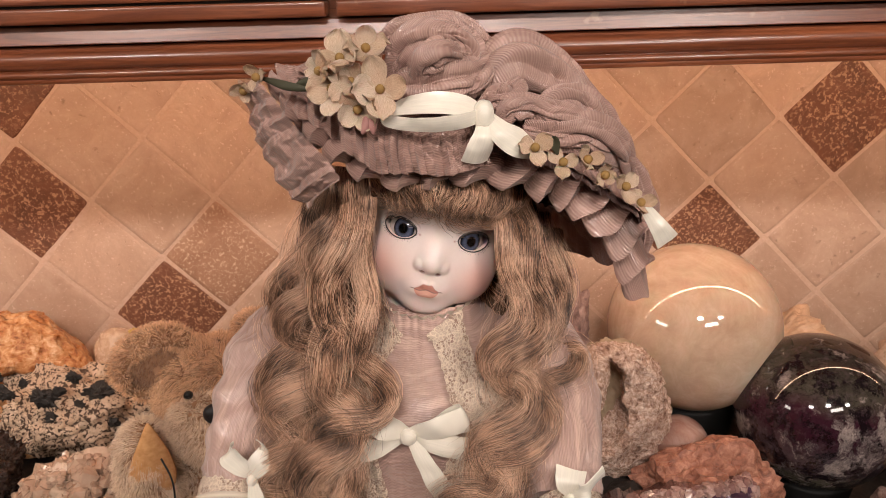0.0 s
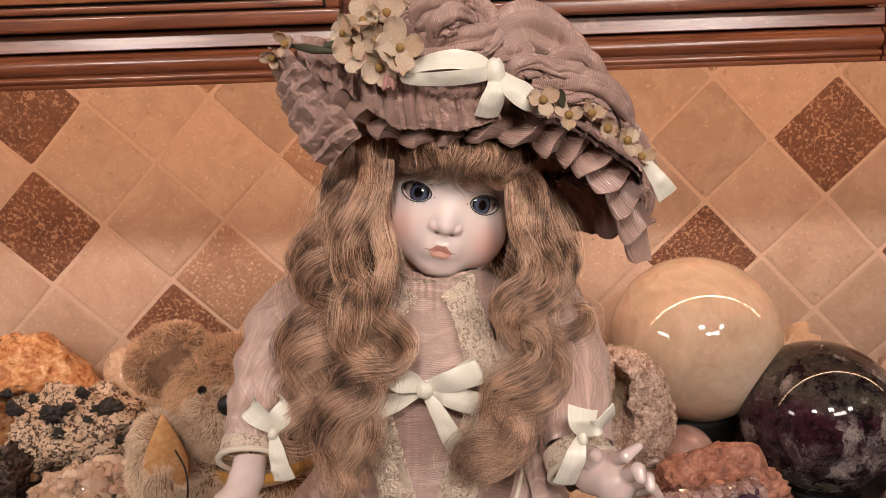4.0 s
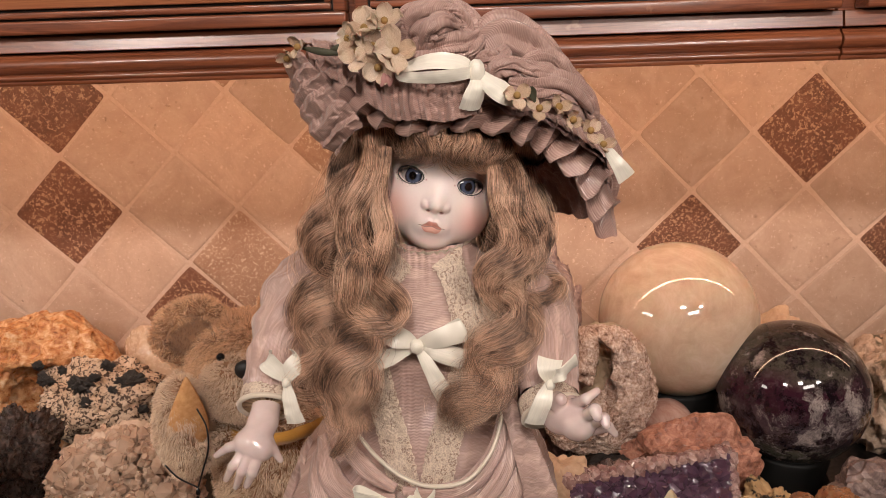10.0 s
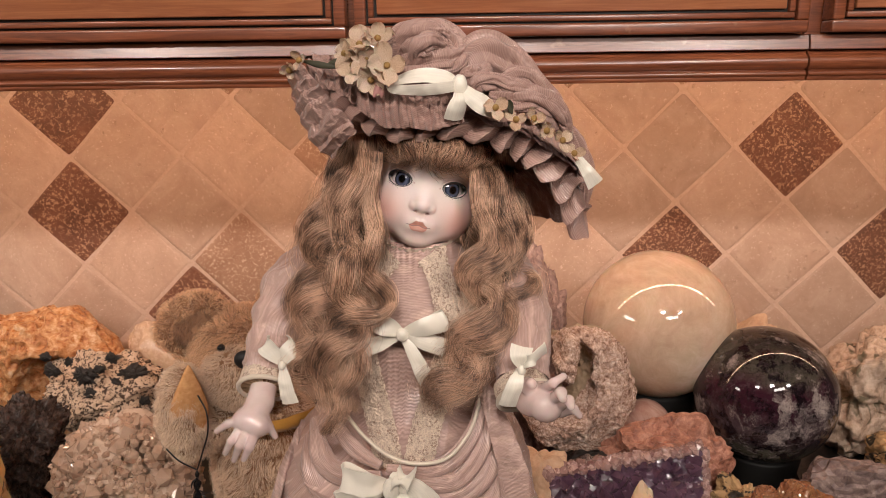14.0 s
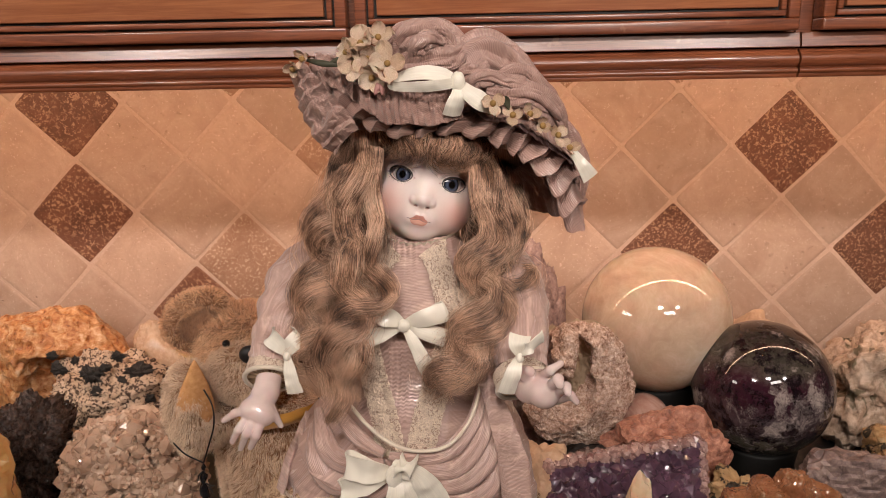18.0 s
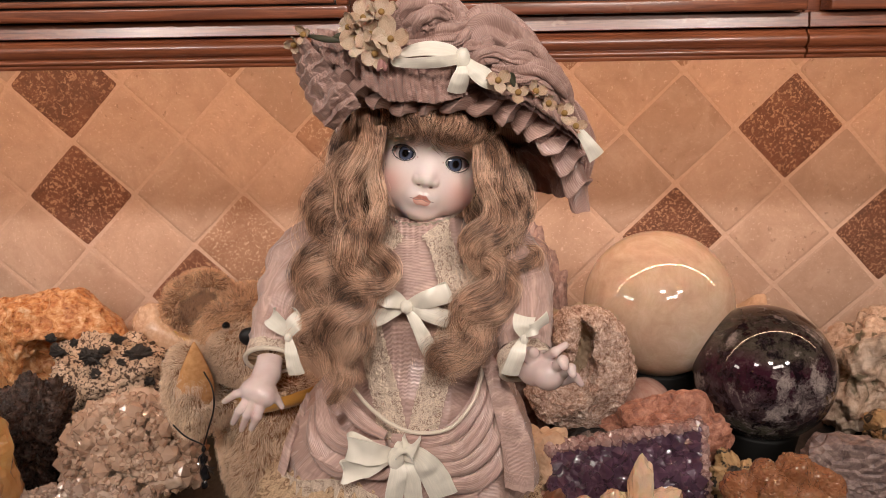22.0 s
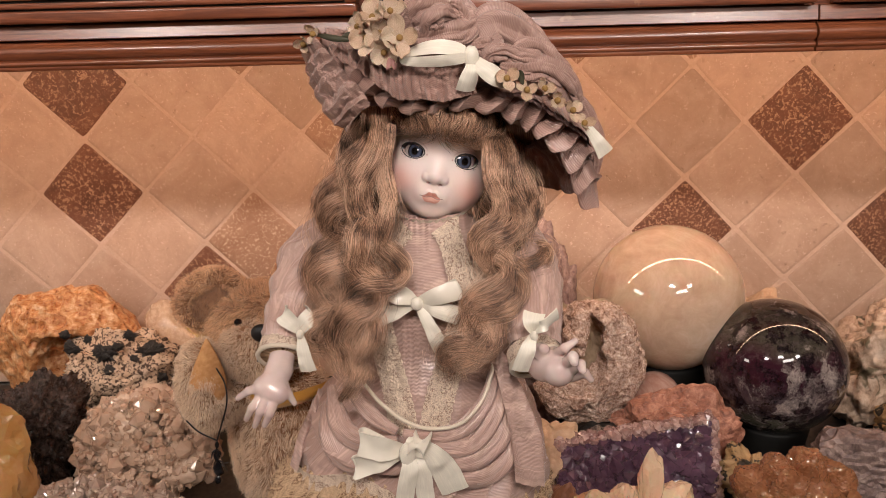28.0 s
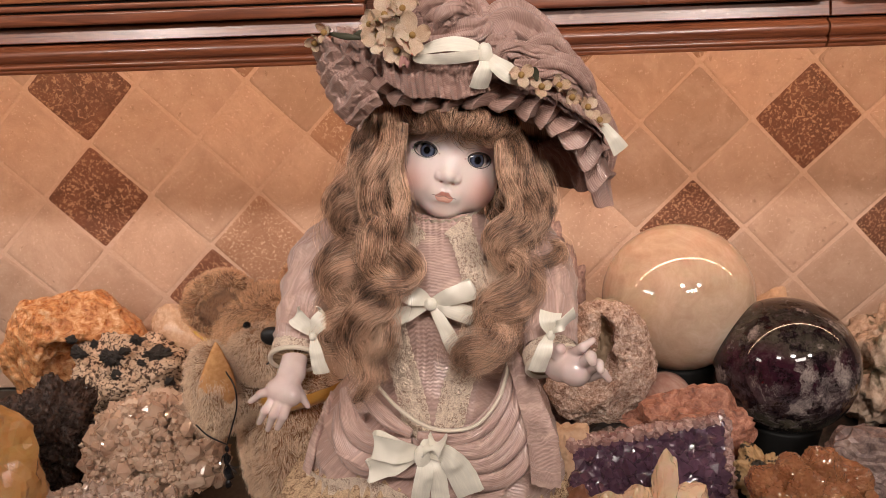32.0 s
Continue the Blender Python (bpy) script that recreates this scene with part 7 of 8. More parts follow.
BUD = material("rose_bud", (0.42, 0.20, 0.18), 0.6)


def petal(soup, c, out, nrm, length, width, cup, mat):
    out, nrm = np.asarray(out, float), np.asarray(nrm, float)
    out /= np.linalg.norm(out)
    nrm = nrm - (nrm @ out) * out
    nrm /= np.linalg.norm(nrm)
    side = np.cross(out, nrm)
    t_, s_ = np.meshgrid(np.linspace(0, 1, 9), np.linspace(-1, 1, 7), indexing="ij")
    w_ = width * np.clip(np.sin(np.pi * (0.05 + 0.92 * t_) ** 1.35), 0.01, 1) ** 0.55
    g = np.asarray(c) + out * (length * t_)[..., None] + side * (w_ * s_ / 2)[..., None] + nrm * (cup * length * t_**2 + 0.22 * width * s_**2 * t_ + 0.07 * width * np.sin(5 * s_ + 5 * t_ + 40 * length) * t_ + 0.10 * width * t_**3 * np.sin(3 * s_))[..., None]
    f = grid_faces(9, 7)
    uv = np.stack([s_, t_], -1).reshape(-1, 2)
    both = np.concatenate([g.reshape(-1, 3), g.reshape(-1, 3) - nrm * 0.0004])
    soup.add(both, np.concatenate([f, f[:, ::-1] + 63]), mat, np.concatenate([uv, uv]))


def flower(c, nrm, size, seed, petals=4):
    rs = np.random.RandomState(seed)
    nrm = np.asarray(nrm, float)
    a = np.cross(nrm, (0.1, 0.2, 1))
    a /= np.linalg.norm(a)
    b = np.cross(nrm, a)
    soup = Soup()
    w0 = rs.rand() * 6
    for i in range(petals):
        w = w0 + i * 2 * np.pi / petals + rs.uniform(-0.2, 0.2)
        petal(soup, c, np.cos(w) * a + np.sin(w) * b + nrm * rs.uniform(0.1, 0.6), nrm, size * rs.uniform(0.72, 1.0), size * rs.uniform(0.70, 1.0), rs.uniform(-0.35, 0.45), PETAL)
    v, f = ico(2)
    fl = part("flower", soup, hat, "faded cream cloth flower")
    part("flower_eye", Soup().add(np.asarray(c) + nrm / np.linalg.norm(nrm) * 0.0015 + v * 0.0020, f, STAMEN), fl, "brown flower eye")


for i, (c, size, nrm) in enumerate((((0.4831, -0.5528, 1.3924), 0.0140, (0.15, -1, 0.25)), ((0.4675, -0.5460, 1.4044), 0.0130, (-0.3, -1, 0.4)), ((0.4774, -0.5432, 1.4074), 0.0120, (0.2, -1, 0.7)), ((0.4637, -0.5480, 1.3929), 0.0120, (-0.4, -1, 0.1)),
                                ((0.4737, -0.5512, 1.3850), 0.0120, (-0.1, -1, -0.3)), ((0.4587, -0.5448, 1.3995), 0.0100, (-0.7, -1, 0.2)), ((0.4713, -0.5488, 1.3953), 0.0120, (0, -1, 0.2)), ((0.4290, -0.5300, 1.3960), 0.0080, (-0.5, -1, 0.3)), ((0.4226, -0.5280, 1.3909), 0.0075, (-0.7, -0.8, -0.3)),
                                ((0.5451, -0.5592, 1.3680), 0.0085, (0.2, -1, 0.4)), ((0.5573, -0.5560, 1.3610), 0.0085, (0.1, -1, 0.3)), ((0.5676, -0.5536, 1.3613), 0.0080, (0.4, -1, 0.3)), ((0.5756, -0.5520, 1.3544), 0.0075, (0.3, -1, 0)), ((0.5854, -0.5488, 1.3479), 0.0085, (0.5, -1, 0.3)), ((0.5929, -0.5464, 1.3400), 0.0080, (0.6, -1, 0.2)))):
    flower(np.array(c), nrm, size, 60 + i, 4 if i < 7 else 3)
for pts, r in (([(0.4769, -0.5500, 1.3839), (0.4768, -0.5520, 1.3785), (0.4747, -0.5528, 1.3746)], [0.0006, 0.0020, 0.0006]), ([(0.4776, -0.5500, 1.3839), (0.4791, -0.5520, 1.3784), (0.4794, -0.5528, 1.3745)], [0.0006, 0.0020, 0.0006])):
    vv, ff, uv = tube(pts, r, 10, 8)
    part("bud", Soup().add(vv, ff, BUD, uv), hat, "small rose bud")
for pts in ([(0.4304, -0.5300, 1.3960), (0.4423, -0.5400, 1.3936), (0.4537, -0.5440, 1.3920)], [(0.4457, -0.5400, 1.3928), (0.4531, -0.5432, 1.3952), (0.4599, -0.5440, 1.3937)]):
    vv, ff, uv = tube(pts, [0.0008, 0.0020, 0.0008], 14, 8, flat=0.4)
    part("leaf", Soup().add(vv, ff, LEAF, uv), hat, "dark green cloth leaf")
soup = Soup()
petal(soup, (0.5552, -0.5568, 1.3644), (-0.3, -0.2, 0.9), (0.3, -1, 0), 0.009, 0.004, 0.1, LEAF)
part("leaf", soup, hat, "dark green cloth leaf")

# ---- teddy bear ----
def plush(name, low, high):
    m = material(name, high, 0.8, Sheen_Weight=0.4, Sheen_Roughness=0.5)
    k = Nodes(m)
    isl = k.n("NewGeometry").outputs["Random Per Island"]
    n = k.noise(k.coord(), 75, 5, 0.65)
    k.set(Base_Color=k.ramp(k.mix(0.6, isl, n), [(0.28, low), (0.66, high)]))
    return m


FUR = plush("honey_plush", (0.50, 0.235, 0.105), (1.0, 0.66, 0.39))
PALE_FUR = plush("cream_plush", (0.56, 0.345, 0.205), (1.0, 0.80, 0.59))
# browner than the fur: shade in the cup of the ear, painted in
INNER_EAR = plush("shaded_ear_plush", (0.20, 0.092, 0.045), (0.48, 0.26, 0.14))
FELT = material("tan_felt", (0.50, 0.27, 0.09), 0.9)
k = Nodes(FELT)
n_ = k.noise(k.coord(), 250, 4)
k.set(Base_Color=k.ramp(n_, [(0.3, (0.58, 0.265, 0.095)), (0.7, (0.74, 0.40, 0.175))]))
k.bump(n_, 0.0006, 0.5)
# darker than the pile: shade between the hairs, put in the colour
FUR_SHADE = material("shaded_fur_base", (0.20, 0.105, 0.055), 0.9)
k = Nodes(FUR_SHADE)
k.set(Base_Color=k.ramp(k.noise(k.coord(), 160, 4), [(0.3, (0.19, 0.088, 0.040)), (0.7, (0.38, 0.20, 0.10))]))
BLACK_THREAD = material("black_thread", (0.010, 0.008, 0.008), 0.5)
BEAD = material("black_glass_bead", (0.010, 0.009, 0.010), 0.08)
YELLOW_SILK = satin("yellow_ribbon", (0.58, 0.28, 0.05))


def fur(soup, v, f, count, length, mat, seed, lie=(0, -0.2, -0.8), width=0.00022):
    """Short hairs on a surface, combed to one side."""
    rs = np.random.RandomState(seed)
    tri = f[:, :3]
    a, b, c = v[tri[:, 0]], v[tri[:, 1]], v[tri[:, 2]]
    nrm = np.cross(b - a, c - a)
    area = np.linalg.norm(nrm, axis=1)
    nrm = nrm / (area[:, None] + 1e-15)
    pick = rs.choice(len(f), count, p=area / area.sum())
    r1, r2 = rs.rand(count, 1), rs.rand(count, 1)
    p = a[pick] + (b - a)[pick] * r1 + (c - a)[pick] * r2
    n = nrm[pick]
    d = np.asarray(lie, float)
    tuft = Noise(seed + 500)
    swirl = np.stack([tuft(p * 130 + q, 2) for q in (0, 11, 23)], -1)
    comb = n * 0.75 + (d - (n @ d)[:, None] * n) * 0.8 + rs.normal(size=(count, 3)) * 0.16 + swirl * 1.1
    comb /= np.linalg.norm(comb, axis=1, keepdims=True)
    side = np.cross(comb, rs.normal(size=(count, 3)))
    side /= np.linalg.norm(side, axis=1, keepdims=True)
    ln = length * (0.6 + 0.7 * rs.rand(count, 1))
    w = width
    mid = p + (comb * 0.6 + n * 0.15) * ln
    tip = p + comb * ln + np.array([0, 0, -0.15]) * ln
    base = p - n * 0.0006
    vv = np.stack([base - side * w, base + side * w, mid + side * w * 0.7, mid - side * w * 0.7, tip], 1).reshape(-1, 3)
    k0 = np.arange(count)[:, None] * 5
    soup.add(vv, k0 + [[0, 1, 2, 3]], mat)
    soup.add(vv, k0 + [[3, 2, 4]], mat)


def plush_part(name, sdf, lo, hi, parent, mat, count, length, seed, label="", step=0.0025, lie=(0, -0.2, -0.8)):
    v, f = nets(sdf, lo, hi, step)
    soup = Soup().add(v, f, FUR_SHADE)
    fur(soup, v, f, int(count * 1.15), length, mat, seed, lie)
    return part(name, soup, parent, label)


def around(c, r):
    c, r = np.asarray(c, float), np.asarray(r, float)
    return c - r - 0.008, c + r + 0.008


bear = empty("teddy_bear", (0.31, -0.335, COUNTER), "old honey and cream plush teddy bear sitting among the minerals", "teddy bear")
HC = np.array((0.3161, -0.3250, 1.1220))
MZ = np.array((0.3238, -0.3650, 1.1150))
plush_part("head", lambda x, y, z: smin(ell(x, y, z, HC, (0.048, 0.044, 0.042)), ell(x, y, z, HC + (0, -0.005, 0.008), (0.044, 0.040, 0.034)), 0.01), *around(HC, (0.054, 0.05, 0.056)), bear, FUR, 34000, 0.0070, 51, "honey plush head")
plush_part("muzzle", lambda x, y, z: ell(x, y, z, MZ, (0.036, 0.030, 0.030)), *around(MZ, (0.038, 0.032, 0.032)), bear, PALE_FUR, 20000, 0.0048, 52, "worn cream plush muzzle")
for c, turn, seed in ((np.array((0.2740, -0.3350, 1.1540)), -0.50, 53), (np.array((0.3600, -0.3150, 1.1560)), 0.45, 54)):
    ax = np.array((-math.sin(turn), -math.cos(turn), -0.22))
    ax /= np.linalg.norm(ax)

    def ear_shape(x, y, z, c=c, ax=ax):
        along = (x - c[0]) * ax[0] + (y - c[1]) * ax[1] + (z - c[2]) * ax[2]
        d = np.sqrt(np.maximum((x - c[0]) ** 2 + (y - c[1]) ** 2 + (z - c[2]) ** 2 - along**2, 0))
        disc = smax(np.sqrt((d / 0.035) ** 2 + (along / 0.016) ** 2) * 0.016 - 0.016, -(ell(x, y, z, c + ax * 0.015 - (0, 0, 0.004), (0.027, 0.026, 0.027))), 0.003)
        return disc

    ear = plush_part("ear", ear_shape, *around(c, (0.036, 0.036, 0.036)), bear, FUR, 14000, 0.0048, seed, "round plush ear", 0.002, (0, 0, 0.6))
    v, f = ico(4)
    flat_ = (v * (0.0215, 0.0215, 0.0215)) - ((v * 0.0215) @ ax)[:, None] * ax * 0.72
    so = Soup().add(c + ax * 0.0035 + flat_, f, INNER_EAR)
    fur(so, c + ax * 0.0035 + flat_, f, 5000, 0.0030, INNER_EAR, seed + 20)
    part("inner_ear", so, ear, "inside of the ear, darkened in colour for shade")
BC = np.array((0.3320, -0.3200, 0.9863))
plush_part("body", lambda x, y, z: smin(ell(x, y, z, BC, (0.056, 0.050, 0.085)), ell(x, y, z, BC + (-0.005, 0, 0.05), (0.05, 0.042, 0.04)), 0.02), BC - (0.08, 0.07, BC[2] - COUNTER - 0.002), BC + (0.08, 0.07, 0.11), bear, PALE_FUR, 34000, 0.0075, 55, "cream plush body")
AC = np.array((0.2750, -0.3880, 1.0900))
plush_part("arm", lambda x, y, z: smin(ell(x, y, z, AC, (0.0205, 0.021, 0.044)), cap(x, y, z, AC + (0.002, 0.01, -0.030), AC + (0.040, 0.050, -0.020), 0.018, 0.020), 0.010), AC - (0.035, 0.035, 0.075), AC + (0.085, 0.075, 0.055), bear, PALE_FUR, 26000, 0.0062, 56, "raised plush arm")
v, f = ico(4)
narrow = 0.62 - 0.42 * v[:, 2:] + 0.05 * v[:, :1]
pad = v * np.concatenate([narrow, np.full((len(v), 1), 0.45), np.full((len(v), 1), 1.0)], 1) * (0.0235, 0.010, 0.036)
pad = pad @ np.array(Euler((radians(8), radians(6), radians(20))).to_matrix()).T + np.array((0.2860, -0.4040, 1.1090))
part("paw_pad", Soup().add(pad, f, FELT), bear, "tan felt paw pad")
for c in ((0.3090, -0.3720, 1.1452), (0.3525, -0.3680, 1.1456)):
    part("eye", Soup().add(np.array(c) + v * 0.0036, f, BEAD), bear, "shiny black button eye")
part("nose", Soup().add(np.array((0.3384, -0.3980, 1.1447)) + v * (0.0100, 0.006, 0.0085), f, BLACK_THREAD), bear, "stitched black nose")
vv, ff, uv = tube([(0.3427, -0.4020, 1.1409), (0.3409, -0.4020, 1.1273), (0.3315, -0.3990, 1.1178)], [0.0007] * 3, 14, 6)
part("mouth", Soup().add(vv, ff, BLACK_THREAD, uv), bear, "stitched black mouth")
bowb = Soup()
ribbon(bowb, [(0.3038, -0.3650, 1.0678), (0.3343, -0.3780, 1.0657), (0.3673, -0.3780, 1.0723), (0.3981, -0.3650, 1.0793)], 0.014, (0.1, -0.2, 1), YELLOW_SILK, 40, 0.2)
part("neck_ribbon", bowb, bear, "yellow ribbon round the neck")

pendant = empty("pendant", (0.3059, -0.4300, 1.1221), "black beaded pendant on a thin cord hanging on the bear", "pendant")
for pts in ([(0.2994, -0.4140, 1.1188), (0.3089, -0.4240, 1.1083), (0.3098, -0.4280, 1.0912), (0.3030, -0.4280, 1.0709), (0.2972, -0.4280, 1.0552)], [(0.2637, -0.4080, 1.0641), (0.2779, -0.4180, 1.0582), (0.2972, -0.4280, 1.0552)]):
    vv, ff, uv = tube(pts, [0.0007] * len(pts), 40, 6)
    part("cord", Soup().add(vv, ff, BLACK_THREAD, uv), pendant, "thin black cord")
rs = np.random.RandomState(3)
v2, f2 = ico(2)
for c, r in (((0.2968, -0.4280, 1.0512), (0.002, 0.002, 0.003)), ((0.2961, -0.4280, 1.0410), (0.0035, 0.003, 0.006)), ((0.2951, -0.4280, 1.0277), (0.0048, 0.003, 0.0085)), ((0.2937, -0.4280, 1.0149), (0.0034, 0.003, 0.004))):
    part("bead", Soup().add(np.array(c) + v2 * r * (1 + 0.12 * rs.normal(size=(len(v2), 1))), f2, BEAD), pendant, "black carved bead", smooth=False)
for pts in ([(0.2970, -0.4280, 1.0352), (0.3025, -0.4300, 1.0335), (0.3067, -0.4300, 1.0346)], [(0.2967, -0.4280, 1.0323), (0.3022, -0.4300, 1.0301), (0.3037, -0.4300, 1.0254)], [(0.2973, -0.4280, 1.0467), (0.2932, -0.4300, 1.0451), (0.2909, -0.4300, 1.0383)]):
    vv, ff, uv = tube(pts, [0.0006, 0.0008, 0.0003], 10, 5)
    part("tassel", Soup().add(vv, ff, BLACK_THREAD, uv), pendant)

# ---- geode with a hole ----
GC = np.array((0.6613, -0.2450, 1.0384))


def geode_shape(x, y, z):
    n = GEODE_NOISE
    p = np.stack([x, y, z], -1)
    warp = 0.007 * n(p * 32, 3)
    d = ell(x, y, z, GC, (0.0665, 0.036, 0.079)) + warp
    hole = ell(x, y, z, np.array((0.6430, -0.2660, 1.0580)), (0.0310, 0.060, 0.0440)) + 0.005 * n(p * 45 + 9, 3)
    d = smax(d, -hole, 0.005)
    lump = ell(x, y, z, np.array((0.6440, -0.2620, 1.0890)), (0.0135, 0.024, 0.0300)) + 0.006 * n(p * 60 + 3, 2)
    d = smin(d, lump, 0.003)
    floor_ = ell(x, y, z, np.array((0.6410, -0.2400, 1.0070)), (0.030, 0.016, 0.018)) + 0.004 * n(p * 70, 2)
    d = smin(d, floor_, 0.004)
    return d + 0.0046 * np.abs(n(p * 150, 2)) + 0.0018 * np.abs(n(p * 420, 1))


GEODE_NOISE = Noise(61)
gv, gf = nets(geode_shape, GC - (0.078, 0.05, 0.092), GC + (0.078, 0.05, 0.092), 0.0014)
shell = (gv[gf].mean(1)[:, 1] > GC[1] + 0.004)
Soup().add(gv, gf[~shell], GEODE_ROCK).add(gv, gf[shell], GEODE_SKIN).thing("geode", label="grey pink druzy geode ring with a dark hollow", category="rock")
stone("rust_rock", (0.655, -0.285, 0.942), (0.055, 0.05, 0.034), DARK_CRUST, 71, "dark rough rock under the geode", rough=0.25)

# ---- crystal clusters ----
thing = empty("quartz_cluster", (0.17, -0.32, COUNTER), "cloudy white quartz cluster with blunt crystals", "crystal cluster")
cluster(thing, (0.172, -0.305, 0.968), (0.084, 0.055, 0.080), QUARTZ, QUARTZ, 295, 0.0115, 41, slim=0.62, up=0.2)
thing = empty("clear_quartz_cluster", (0.15, -0.41, COUNTER), "low cluster of small smoky clear quartz points", "crystal cluster")
cluster(thing, (0.165, -0.415, 0.948), (0.110, 0.06, 0.058), CLEAR_QUARTZ, CLEAR_QUARTZ, 300, 0.0105, 42, slim=0.55, up=0.25)

am = empty("amethyst", (0.70, -0.36, COUNTER), "deep purple amethyst slab with a crystal face", "crystal cluster")
rs = np.random.RandomState(43)
RIM_QUARTZ = crystal_material("pale_amethyst_rim", (0.26, 0.13, 0.12), (0.62, 0.42, 0.37), 0.16, 0.1, 0.0)
# a broken slab whose crystal face leans back; its corners in the order top left, top right, bottom right, bottom left
SLAB = [np.array(c_) for c_ in ((0.6130, -0.3400, 0.9900), (0.7740, -0.3250, 1.0080), (0.7680, -0.3720, 0.9440), (0.6140, -0.3850, 0.9370))]


def on_slab(a_, b_):
    return (SLAB[0] * (1 - a_) + SLAB[1] * a_) * (1 - b_) + (SLAB[3] * (1 - a_) + SLAB[2] * a_) * b_


slab_n = np.cross(SLAB[1] - SLAB[0], SLAB[3] - SLAB[0])
slab_n /= np.linalg.norm(slab_n)
slab_n = slab_n * (1 if slab_n[1] < 0 else -1)
n_ = Noise(71)
A_, B_ = np.meshgrid(np.linspace(0, 1, 90), np.linspace(0, 1.25, 60), indexing="ij")
front_ = (SLAB[0] * (1 - A_[..., None]) + SLAB[1] * A_[..., None]) * (1 - B_[..., None]) + (SLAB[3] * (1 - A_[..., None]) + SLAB[2] * A_[..., None]) * B_[..., None]
front_ = front_ + slab_n * (0.004 * n_(front_ * 60, 4))[..., None]
front_[..., 2] = np.maximum(front_[..., 2], COUNTER + 0.001)
back__ = front_ + np.array((0.002, 0.030, -0.004)) + 0.003 * n_(front_ * 90 + 5, 3)[..., None]
loop_ = np.concatenate([front_, back__[:, ::-1]], 1)
loop_[..., 2] = np.maximum(loop_[..., 2], COUNTER + 0.001)
part("base", Soup().add(loop_.reshape(-1, 3), grid_faces(90, 120, wrap_v=True), AMETHYST).add(loop_[-1], [[i_, i_ + 1, 118 - i_, 119 - i_] for i_ in range(59)], RIM_QUARTZ).add(loop_[0], [[i_, i_ + 1, 118 - i_, 119 - i_] for i_ in range(59)], RIM_QUARTZ), am, "purple crystal mass")
for i in range(300):
    a_, b_ = rs.uniform(0.0, 1.0), rs.uniform(0.02, 1.05)
    s_ = 0.0065 + 0.010 * rs.rand() ** 2
    axis = slab_n + rs.normal(size=3) * 0.42
    part("crystal", crystal(Soup(), on_slab(a_, b_) - slab_n * s_ * 0.45, axis, s_ * 1.15, s_ * 0.62, AMETHYST, rs, 0.55), am, smooth=False)
rim_ = Soup()
for i in range(520):
    a_ = rs.rand()
    s_ = 0.0028 + 0.0045 * rs.rand() ** 2
    crystal(rim_, on_slab(a_, 0.0) + np.array((0, rs.uniform(-0.002, 0.010), rs.uniform(-0.003, 0.002))), (rs.normal() * 0.5, -0.4 + rs.normal() * 0.4, 1.0), s_ * 1.2, s_ * 0.8, RIM_QUARTZ, rs, 0.5)
for i in range(380):
    b_ = rs.uniform(-0.02, 1.1)
    s_ = 0.0028 + 0.0042 * rs.rand() ** 2
    crystal(rim_, on_slab(1.0, b_) + np.array((rs.uniform(-0.003, 0.002), rs.uniform(-0.003, 0.016), 0)), (0.7, -0.8 + rs.normal() * 0.4, rs.normal() * 0.5), s_ * 1.2, s_ * 0.8, RIM_QUARTZ, rs, 0.5)
tagged(part("druzy_rim", rim_, am, "pale mauve druzy rim", smooth=False), kind="stuff")

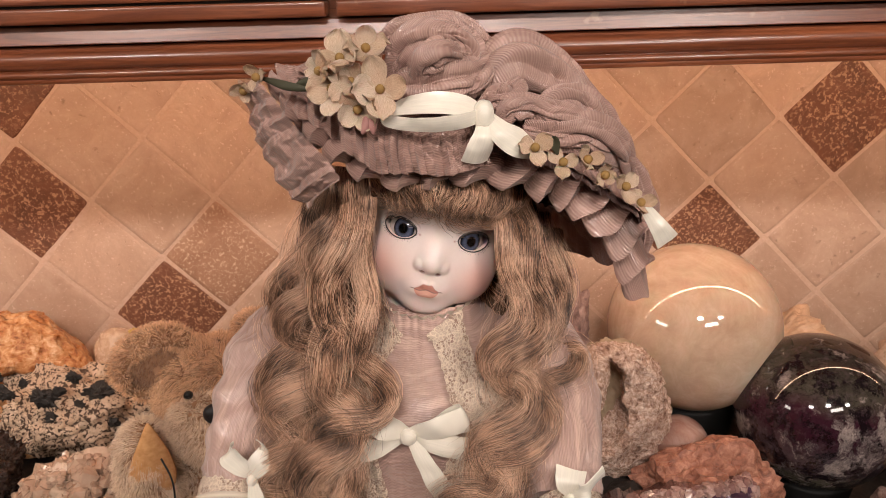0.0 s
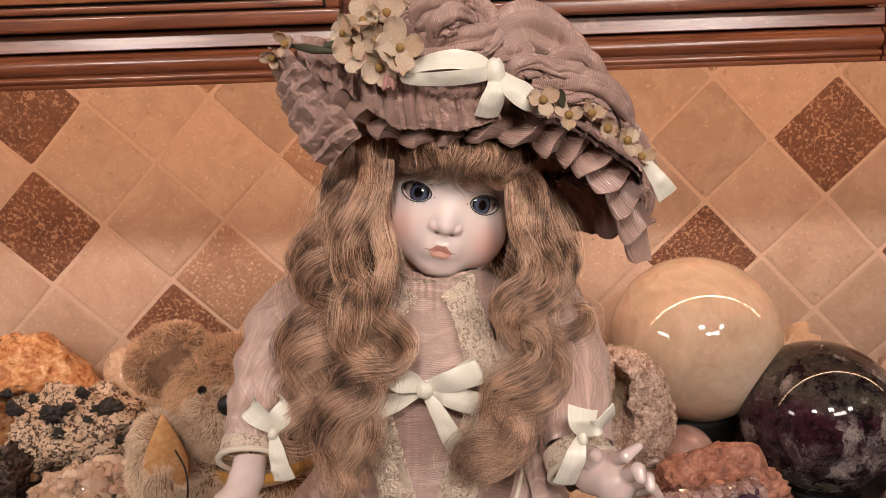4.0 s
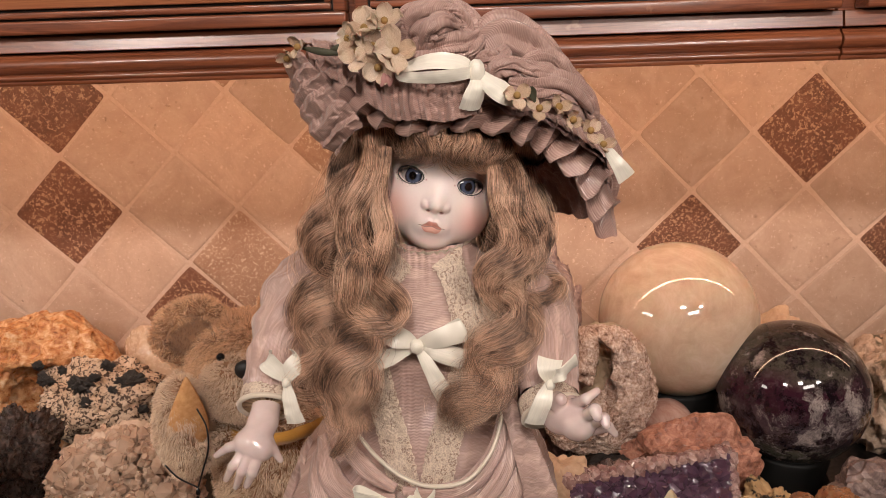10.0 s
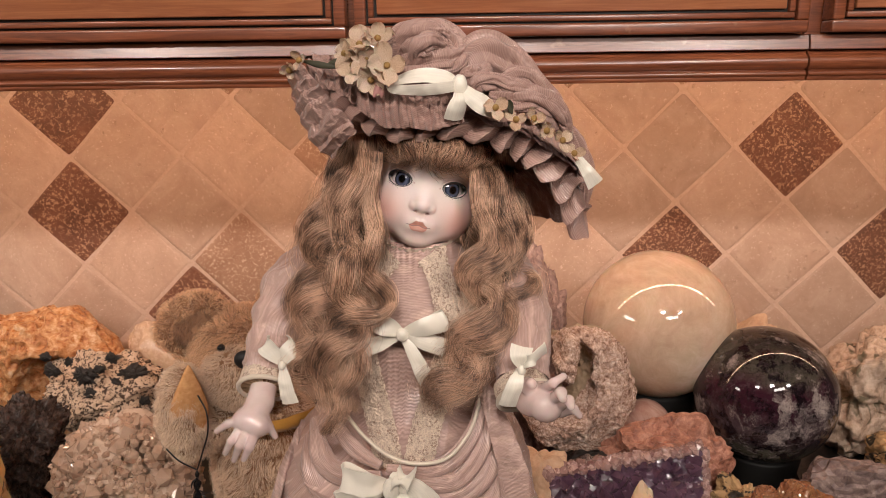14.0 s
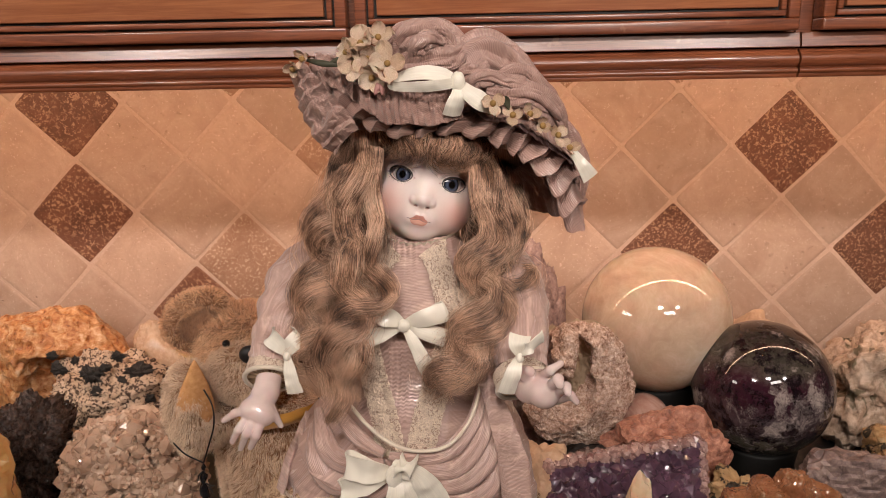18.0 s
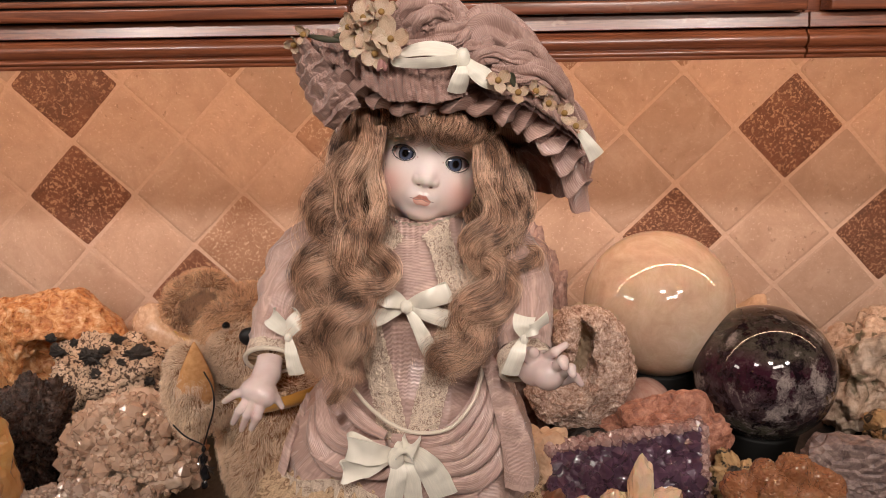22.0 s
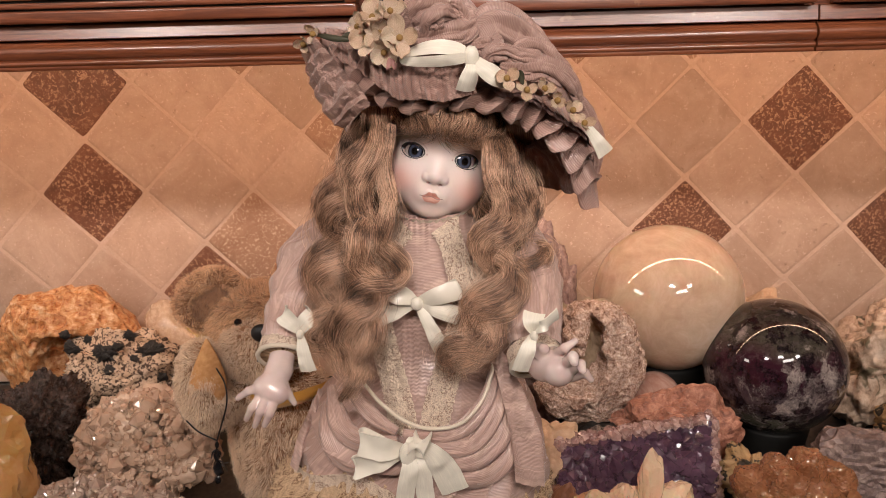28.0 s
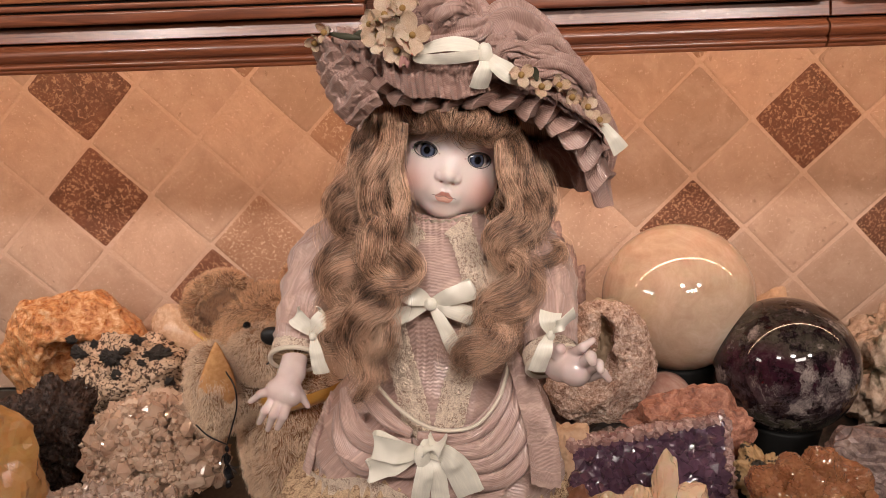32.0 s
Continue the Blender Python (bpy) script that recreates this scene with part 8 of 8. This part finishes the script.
pc = empty("peach_crystal", (0.69, -0.43, COUNTER), "peach quartz cluster with one tall point", "crystal cluster")
rs = np.random.RandomState(44)
base = Soup()
rock(base, (0.672, -0.43, 0.945), (0.078, 0.040, 0.064), PEACH_CRYSTAL, 44, 5, 0.18, 3.0, cuts=26, depth=0.4, grain=0.09, floor=COUNTER)
part("base", base, pc, "peach quartz base", smooth=False)
for b_, axis, s_, w_ in (((0.694, -0.425, 0.965), (0.02, -0.1, 1), 0.068, 0.010), ((0.712, -0.425, 0.962), (0.25, -0.1, 1), 0.038, 0.012), ((0.702, -0.44, 0.955), (0.1, -0.3, 1), 0.034, 0.012), ((0.676, -0.43, 0.962), (-0.4, -0.1, 1), 0.040, 0.011),
                         ((0.660, -0.43, 0.958), (-0.7, -0.1, 1), 0.040, 0.012), ((0.645, -0.43, 0.95), (-1.2, -0.2, 1), 0.036, 0.012), ((0.725, -0.43, 0.95), (0.8, -0.2, 1), 0.032, 0.010)):
    ax_ = np.array(axis, float) / np.linalg.norm(axis)
    so = Soup()
    rock(so, np.array(b_) + (-0.010, 0, 0.010) + ax_ * s_ * 0.36, (w_ * 1.55, w_ * 1.3, s_ * 0.62), PEACH_CRYSTAL, int(7000 * s_ + 900 * w_), sub=4, rough=0.14, cuts=18, depth=0.35, turn=(0, math.degrees(math.atan2(ax_[0], ax_[2])), 30))
    part("crystal", so, pc, smooth=False)

thing = empty("citrine_cluster", (0.81, -0.43, COUNTER), "burnt orange citrine cluster", "crystal cluster")
rs = np.random.RandomState(45)
for i, (c_, r_, turn_) in enumerate((((0.8138, -0.4400, 1.0189), (0.026, 0.022, 0.034), 8), ((0.7852, -0.4360, 1.0190), (0.020, 0.018, 0.021), -15), ((0.7637, -0.4320, 1.0006), (0.022, 0.020, 0.020), 20), ((0.8462, -0.4320, 1.0039), (0.024, 0.020, 0.026), 30), ((0.7952, -0.4500, 1.0046), (0.026, 0.020, 0.026), 0), ((0.8204, -0.4550, 1.0004), (0.026, 0.020, 0.022), 12), ((0.7737, -0.4450, 0.9871), (0.030, 0.024, 0.026), 5), ((0.8174, -0.4300, 0.9664), (0.055, 0.030, 0.030), 0))):
    so = Soup()
    c_ = np.array((0.812, -0.440, 0.985)) + 0.80 * (np.array(c_) - (0.812, -0.440, 0.985)) + (0, 0, 0.009)
    rock(so, c_, np.array(r_) * 0.92, CITRINE, 145 + i, sub=5, rough=0.10, cuts=34, depth=0.30, grain=0.07, turn=(10 * rs.normal(), turn_, 20 * rs.normal()), floor=COUNTER)
    part("crystal_lump", so, thing, "burnt orange crystal lump", smooth=False)
rest = Soup()
for i in range(120):
    w_ = rs.rand(2)
    c_ = np.array((0.7640, -0.4530, 1.0000)) + (0.088 * w_[0], 0.01 * rs.normal(), 0.030 * w_[1] - 0.02)
    s_ = 0.004 + 0.006 * rs.rand()
    crystal(rest, c_, (rs.normal() * 0.6, -0.7, 0.6 + 0.4 * rs.normal()), s_, s_ * 0.6, CITRINE, rs, 0.5)
tagged(part("crystal_druse", rest, thing, smooth=False), kind="stuff")
